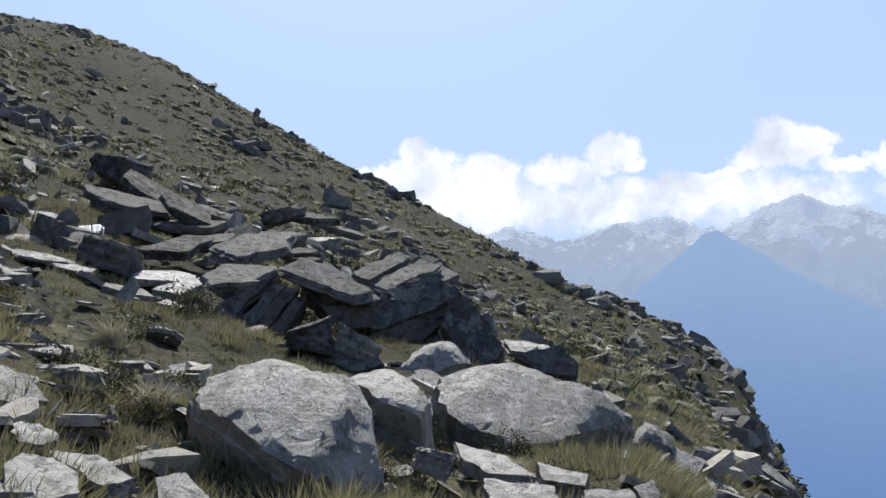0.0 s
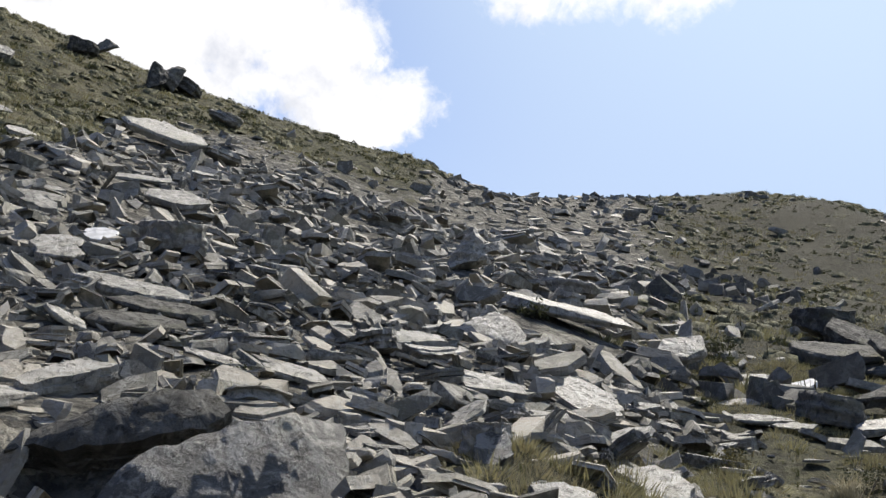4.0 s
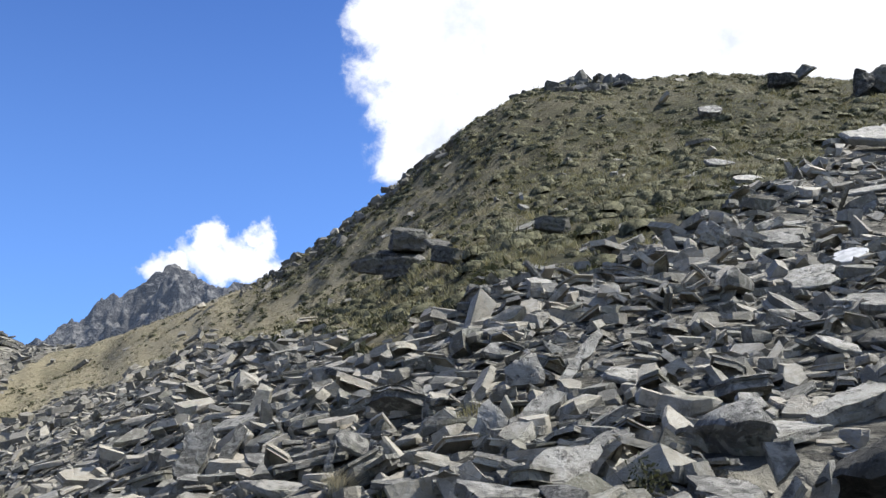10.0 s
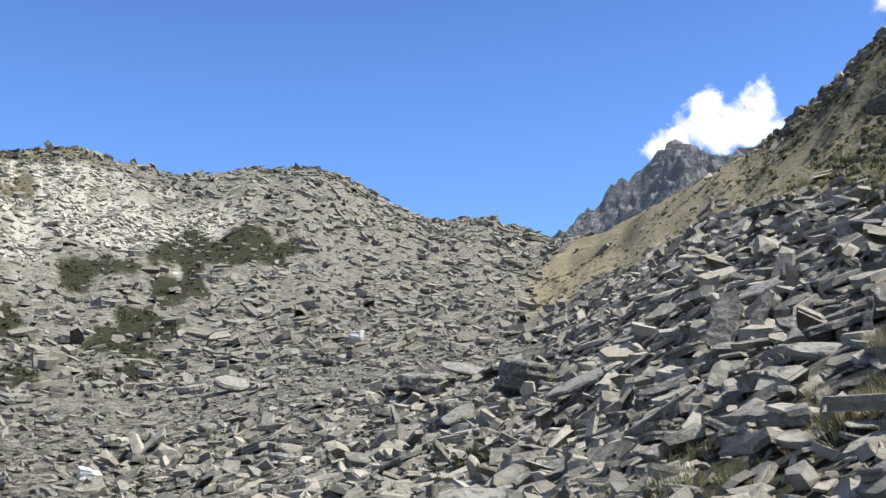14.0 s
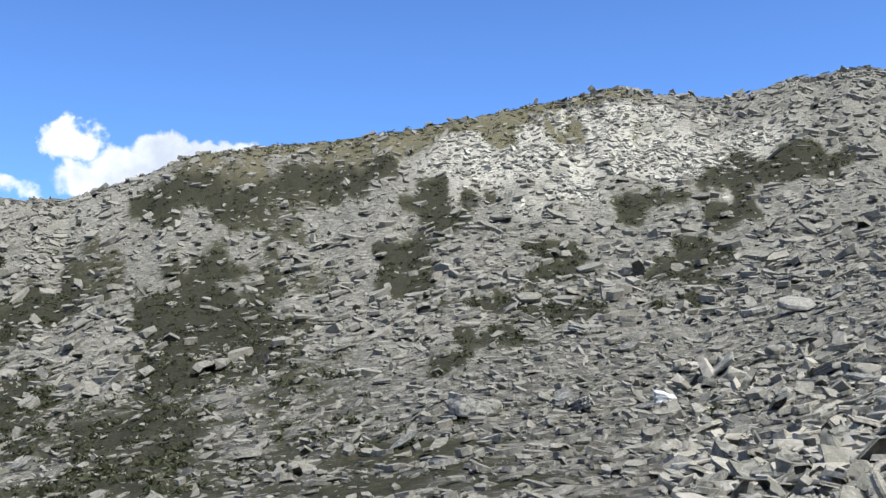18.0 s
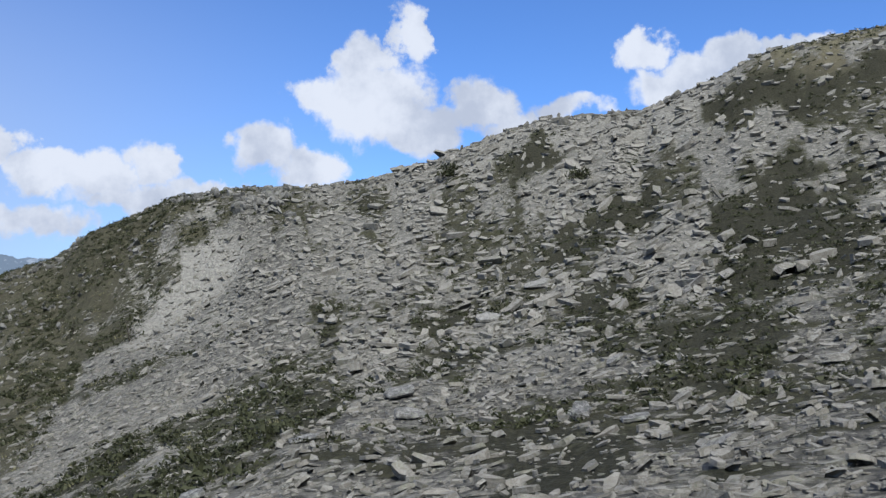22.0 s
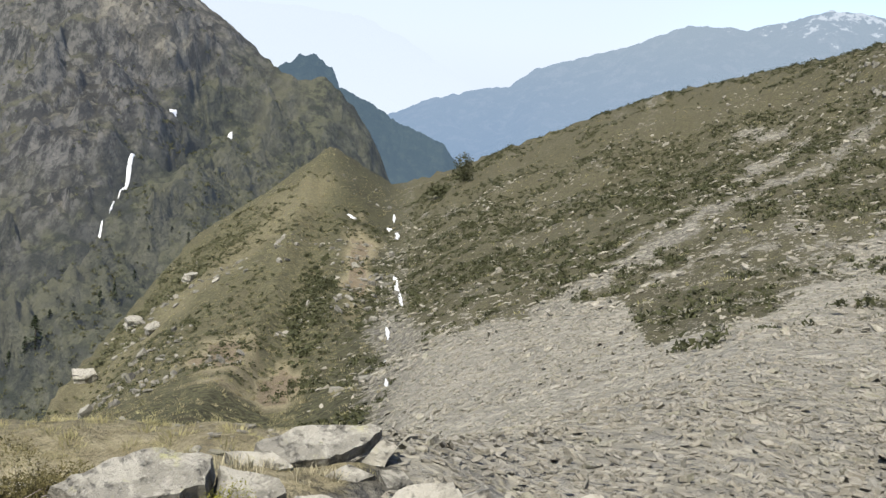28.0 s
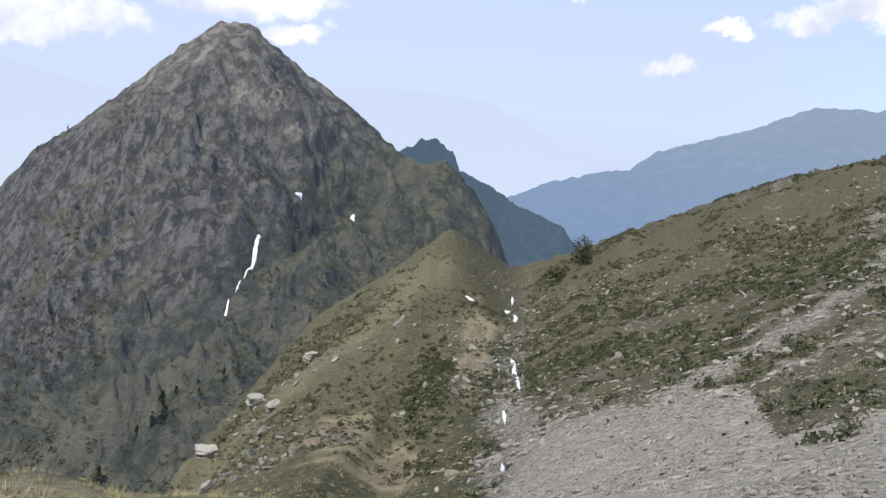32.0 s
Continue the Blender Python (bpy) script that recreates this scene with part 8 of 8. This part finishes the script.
def heath(x, y, wide, high, seed, label):
    return leafy("heath_bush", "shrub", x, y, wide, high, seed, mat_heath, label, 4200, 0.014)


def moss(x, y, wide, high, seed, label):
    return leafy("moss_cushion", "moss", x, y, wide, high, seed, mat_moss, label, 4200, 0.015)


def clump(x, y, wide, high, seed, label):
    """A single clump of long bent grass."""
    v, f = tuft_shape(700 + seed, 220, 1.15, 0.009)
    v = v * np.array([wide * 0.62, wide * 0.62, high])
    me = bpy.data.meshes.new("grass_clump")
    me.from_pydata(v.tolist(), [], f.tolist())
    me.materials.append(mat_straw)
    ob = new("grass_clump", me)
    ob.location = (x, y, float(ground_z([x], [y])[0]))
    return tagged(ob, label + " growing among stones" if len(label.split()) < 6 else label, "grass")


def twig(x, y, turn, up):
    """A bleached dead branch with side shoots."""
    g = np.random.default_rng(int(abs(x * 100)))
    top = tagged(new("dead_twig"), "bleached dead branch lying by a slab", "branch")
    top.matrix_basis = pose(x, y, float(ground_z([x], [y])[0]) + 0.02, 0, 0, turn)
    for i in range(13):
        cu = bpy.data.curves.new("shoot", "CURVE")
        cu.dimensions, cu.bevel_depth, cu.bevel_resolution = "3D", 0.0035, 1
        sp = cu.splines.new("POLY")
        sp.points.add(4)
        a = g.uniform(-0.9, 0.9)
        s0 = g.uniform(-0.12, 0.1)
        for j in range(5):
            q = j / 4
            sp.points[j].co = (s0 + q * 0.24 * math.cos(a), q * 0.20 * math.sin(a) + 0.02 * g.normal(), up * (0.3 + q * g.uniform(0.3, 0.8)), 1)
            sp.points[j].radius = 1.2 - 0.9 * q
        tmp = bpy.data.objects.new("tmp", cu)
        me = bpy.data.meshes.new_from_object(tmp)
        bpy.data.objects.remove(tmp)
        me.materials.clear()
        part("shoot", me, mat_twig, top)
    return top


# ---- snow, trees, cushions, twigs ----
snow_patch("snow", 234.42, 397.0, 0.13, 13.0, -0.46, on_peak, 0.8, 440)
snow_patch("snow", 235.12, 377.5, 0.07, 3.0, -0.12, on_peak, 0.8, 412)
snow_patch("snow", 235.86, 364.5, 0.09, 4.5, -0.28, on_peak, 0.8, 383)
snow_patch("snow", 229.26, 506.0, 0.20, 10.0, -0.34, on_peak, 0.8, 608)
snow_patch("snow", 232.10, 495.0, 0.16, 3.0, -0.14, on_peak, 0.8, 523)
snow_patch("snow", 229.42, 491.0, 0.06, 3.5, -0.10, on_peak, 0.8, 610)
snow_patch("snow", 249.57, 411.5, 0.06, 4.0, -0.04, on_peak, 0.8, 611)
snow_patch("snow", 219.77, 138.2, 0.08, 3.0, 0.02, on_hill, 0.25, 972)
snow_patch("snow", 219.98, 128.0, 0.14, 1.6, 0.05, on_hill, 0.25, 962)
snow_patch("snow", 219.50, 120.0, 0.12, 1.8, 0.06, on_hill, 0.25, 963)
snow_patch("snow", 219.20, 83.0, 0.13, 10.5, 0.34, on_hill, 0.25, 974)
snow_patch("snow", 219.60, 61.0, 0.11, 2.2, 0.09, on_hill, 0.25, 958)
snow_patch("snow", 219.63, 50.4, 0.12, 1.1, 0.06, on_hill, 0.25, 948)
snow_patch("snow", 219.43, 41.2, 0.12, 1.1, 0.06, on_hill, 0.25, 950)
snow_patch("snow", 222.11, 132.1, 0.16, 1.6, 0.12, on_hill, 0.25, 900)
conifer(-102.94, -127.33, -33.68, 2.04, 0, "dark conifer standing by the saddle")
conifer(-158.69, -262.61, -99.50, 13.01, 1, "dark conifer on the flank of the peak")
conifer(-156.75, -264.68, -100.79, 7.82, 2, "dark conifer on the flank of the peak")
conifer(-140.33, -265.00, -116.73, 10.17, 3, "dark conifer on the flank of the peak")
conifer(-140.74, -277.22, -113.60, 7.03, 0, "dark conifer on the flank of the peak")
conifer(-182.10, -265.96, -90.64, 7.29, 1, "dark conifer on the flank of the peak")
conifer(-185.87, -264.05, -87.22, 6.21, 2, "dark conifer on the flank of the peak")
conifer(-198.94, -272.08, -84.78, 4.95, 3, "dark conifer on the flank of the peak")
conifer(-176.42, -271.38, -93.04, 5.49, 0, "dark conifer on the flank of the peak")
conifer(-154.56, -269.54, -107.03, 8.78, 1, "dark conifer on the flank of the peak")
conifer(-134.32, -281.67, -119.17, 7.94, 2, "dark conifer on the flank of the peak")
conifer(-167.78, -270.22, -95.11, 7.19, 3, "dark conifer on the flank of the peak")
conifer(-228.21, -291.45, -76.71, 5.02, 0, "dark conifer on the flank of the peak")
conifer(-216.10, -288.04, -82.04, 5.29, 1, "dark conifer on the flank of the peak")
conifer(-259.02, -537.41, -25.96, 4.72, 2, "dark conifer on the flank of the peak")
conifer(-246.99, -547.30, -38.49, 4.75, 3, "dark conifer on the flank of the peak")
heath(-1.50, -3.53, 0.59, 0.38, 1, "brown-green heath bush in dry grass")
heath(-2.03, -3.42, 0.55, 0.23, 2, "low heath bush behind the slab")
clump(-1.47, -4.00, 0.25, 0.17, 3, "clump of long pale straw grass")
clump(-1.67, -3.93, 0.23, 0.16, 4, "clump of long pale straw grass")
clump(-1.83, -3.71, 0.27, 0.13, 5, "clump of long pale straw grass")
clump(-1.26, -3.45, 0.24, 0.15, 6, "clump of long pale straw grass")
clump(-1.65, -3.23, 0.20, 0.12, 7, "clump of long pale straw grass")
clump(-1.87, -4.05, 0.18, 0.11, 8, "clump of long pale straw grass")
clump(-2.12, -3.71, 0.19, 0.10, 9, "clump of long pale straw grass")
clump(-1.55, -3.62, 0.17, 0.10, 10, "clump of long pale straw grass")
clump(-1.66, -4.42, 0.20, 0.12, 11, "clump of long pale straw grass")
clump(-2.09, -3.96, 0.17, 0.11, 12, "clump of long pale straw grass")
moss(-2.32, -2.73, 0.38, 0.25, 13, "yellow-green moss cushion between pale slabs")
heath(-2.36, -2.48, 0.33, 0.23, 14, "yellow-brown heath beside the moss cushion")
heath(-2.14, -3.52, 0.65, 0.17, 15, "low brown heath behind the pale slab")
clump(-1.71, -3.43, 0.25, 0.21, 16, "clump of long pale straw grass")
clump(-2.52, -2.14, 0.16, 0.12, 17, "clump of straw grass between blocks")
clump(-2.61, -2.03, 0.13, 0.11, 18, "clump of straw grass between blocks")
clump(-3.16, -1.89, 0.16, 0.08, 19, "clump of straw grass between blocks")
clump(-1.78, -3.62, 0.24, 0.15, 20, "clump of long pale straw grass")
clump(-1.58, -3.97, 0.16, 0.14, 21, "clump of long pale straw grass")
clump(-2.24, -3.64, 0.25, 0.12, 22, "clump of long pale straw grass")
clump(-1.67, -4.44, 0.31, 0.15, 23, "clump of long pale straw grass")
clump(-1.96, -3.85, 0.26, 0.19, 24, "clump of long pale straw grass")
clump(-1.29, -3.36, 0.23, 0.14, 25, "clump of long pale straw grass")
clump(-1.68, -3.24, 0.14, 0.10, 26, "clump of long pale straw grass")
heath(-1.51, -3.54, 0.56, 0.35, 27, "brown-green heath bush in dry grass")
heath(-2.01, -3.35, 0.54, 0.22, 28, "low heath bush behind the slab")
heath(-1.50, -3.23, 0.27, 0.17, 29, "low green heath in dry grass")
heath(-1.80, -4.17, 0.32, 0.12, 30, "small heath bush in dry grass")
bush(1.78, 4.85, 0.38, 0.29, 31, "dark leafy dwarf shrub among stones")
bush(0.92, 6.24, 0.17, 0.15, 32, "dark leafy dwarf shrub among stones")
bush(0.81, 4.99, 0.33, 0.20, 33, "dark leafy dwarf shrub in turf")
bush(1.31, 4.86, 0.14, 0.12, 34, "dark leafy dwarf shrub by a slab")
clump(1.08, 4.59, 0.31, 0.14, 35, "clump of straw-coloured grass")
bush(15.18, 6.74, 0.54, 0.63, 36, "dark leafy dwarf shrub beside the scree")
bush(12.50, 8.38, 0.73, 0.21, 37, "dark dwarf shrub in the crack of a slab")
bush(2.17, 4.24, 0.41, 0.13, 38, "dark leafy dwarf shrub among stones")
clump(4.22, 5.05, 0.25, 0.16, 39, "clump of dry grass behind the boulder")
bush(4.59, 5.65, 0.30, 0.20, 40, "dark leafy dwarf shrub behind the boulder")
bush(12.38, 8.29, 0.77, 0.34, 41, "dark dwarf shrub in the crack of a slab")
bush(15.73, 6.80, 0.61, 0.56, 42, "dark leafy dwarf shrub beside the scree")
bush(5.03, 2.75, 0.25, 0.19, 43, "dark leafy dwarf shrub beside a slab")
bush(11.69, 1.47, 0.45, 0.20, 44, "small shrub rooted in the outcrop")
bush(6.97, -0.02, 0.21, 0.34, 45, "dark dwarf shrub between two boulders")
clump(10.11, 0.86, 0.33, 0.28, 46, "grass clump on a boulder shoulder")
clump(6.21, -0.48, 0.27, 0.15, 47, "yellow-green grass clump between slabs")
bush(4.71, 0.95, 0.20, 0.13, 48, "low green shrub beside the boulder")
clump(8.41, 2.68, 0.52, 0.24, 49, "clump of dry grass")
clump(5.39, 1.46, 0.39, 0.24, 50, "clump of straw-coloured grass")
bush(5.15, 0.08, 0.25, 0.15, 51, "low dark shrub below the boulders")
bush(18.39, 4.12, 0.56, 0.41, 52, "small shrub beside the ledge")
bush(0.84, 4.78, 0.33, 0.29, 53, "large dark leafy shrub in turf")
bush(-5.05, 15.32, 0.96, 0.50, 54, "low dark shrub in turf")
clump(0.41, 6.90, 0.39, 0.22, 55, "grass clump under a slab")
bush(-0.15, 23.57, 0.64, 0.45, 56, "dark round shrub at the meadow edge")
bush(1.02, 19.06, 0.62, 0.31, 57, "dark round shrub in the meadow")
bush(-81.77, 12.71, 2.16, 1.35, 58, "dark round shrub on the far slope")
bush(-70.87, 20.21, 2.01, 1.08, 59, "dark round shrub on the far slope")
bush(-72.53, -10.94, 1.40, 3.00, 60, "tall dark bush on the scree")
bush(-82.00, -16.56, 1.37, 1.83, 61, "dark bush on the far slope")
bush(-81.52, 12.65, 2.02, 1.57, 62, "dark round shrub on the skyline")
bush(-70.86, 20.36, 1.73, 1.13, 63, "dark round shrub on the far slope")
leafy("stunted_tree", "tree", -113.0, -82.1, 3.0, 4.6, 64, mat_shrub, "dense dark stunted tree standing on the saddle", 1500, 0.06)
leafy("dwarf_shrub", "shrub", -110.5, -83.6, 4.0, 1.7, 65, mat_shrub, "low dark bush below the saddle", 900, 0.06)
leafy("heath_bush", "shrub", 7.50, 0.09, 0.5, 0.34, 70, mat_heath, "olive-brown heath bush between boulders", 900, 0.03)
leafy("dwarf_shrub", "shrub", 6.86, -0.52, 0.42, 0.3, 71, mat_shrub, "dark green dwarf shrub in turf between boulders", 900, 0.03)
leafy("dwarf_shrub", "shrub", 6.91, 0.19, 0.4, 0.32, 72, mat_shrub, "dark green dwarf shrub in turf between boulders", 900, 0.03)
leafy("heath_bush", "shrub", 5.33, 0.28, 0.36, 0.2, 73, mat_heath, "olive-brown heath bush between boulders", 900, 0.03)
leafy("dwarf_shrub", "shrub", 6.04, 1.84, 0.5, 0.26, 74, mat_shrub, "dark green dwarf shrub in turf between boulders", 900, 0.03)
leafy("dwarf_shrub", "shrub", 6.89, 2.45, 0.55, 0.3, 75, mat_shrub, "dark green dwarf shrub in turf between boulders", 900, 0.03)
leafy("heath_bush", "shrub", 5.37, 1.41, 0.4, 0.22, 76, mat_heath, "olive-brown heath bush between boulders", 900, 0.03)
leafy("dwarf_shrub", "shrub", 8.76, 2.62, 0.6, 0.34, 77, mat_shrub, "dark green dwarf shrub in turf between boulders", 900, 0.03)
leafy("dwarf_shrub", "shrub", 5.07, 2.78, 0.4, 0.24, 78, mat_shrub, "dark green dwarf shrub in turf between boulders", 900, 0.03)
leafy("heath_bush", "shrub", 8.13, 3.51, 0.6, 0.34, 79, mat_heath, "olive-brown heath bush between boulders", 900, 0.03)
leafy("dwarf_shrub", "shrub", 10.26, 2.52, 0.7, 0.4, 80, mat_shrub, "dark green dwarf shrub in turf between boulders", 900, 0.03)
leafy("dwarf_shrub", "shrub", 6.81, 1.63, 0.45, 0.25, 81, mat_shrub, "dark green dwarf shrub in turf between boulders", 900, 0.03)
leafy("heath_bush", "shrub", 10.69, 1.10, 0.6, 0.4, 82, mat_heath, "olive-brown heath bush between boulders", 900, 0.03)
leafy("dwarf_shrub", "shrub", 5.92, -0.71, 0.36, 0.22, 83, mat_shrub, "dark green dwarf shrub in turf between boulders", 900, 0.03)
twig(-1.85, -3.20, 149.95, 0.10)
twig(-1.88, 8.06, 33.12, 0.22)
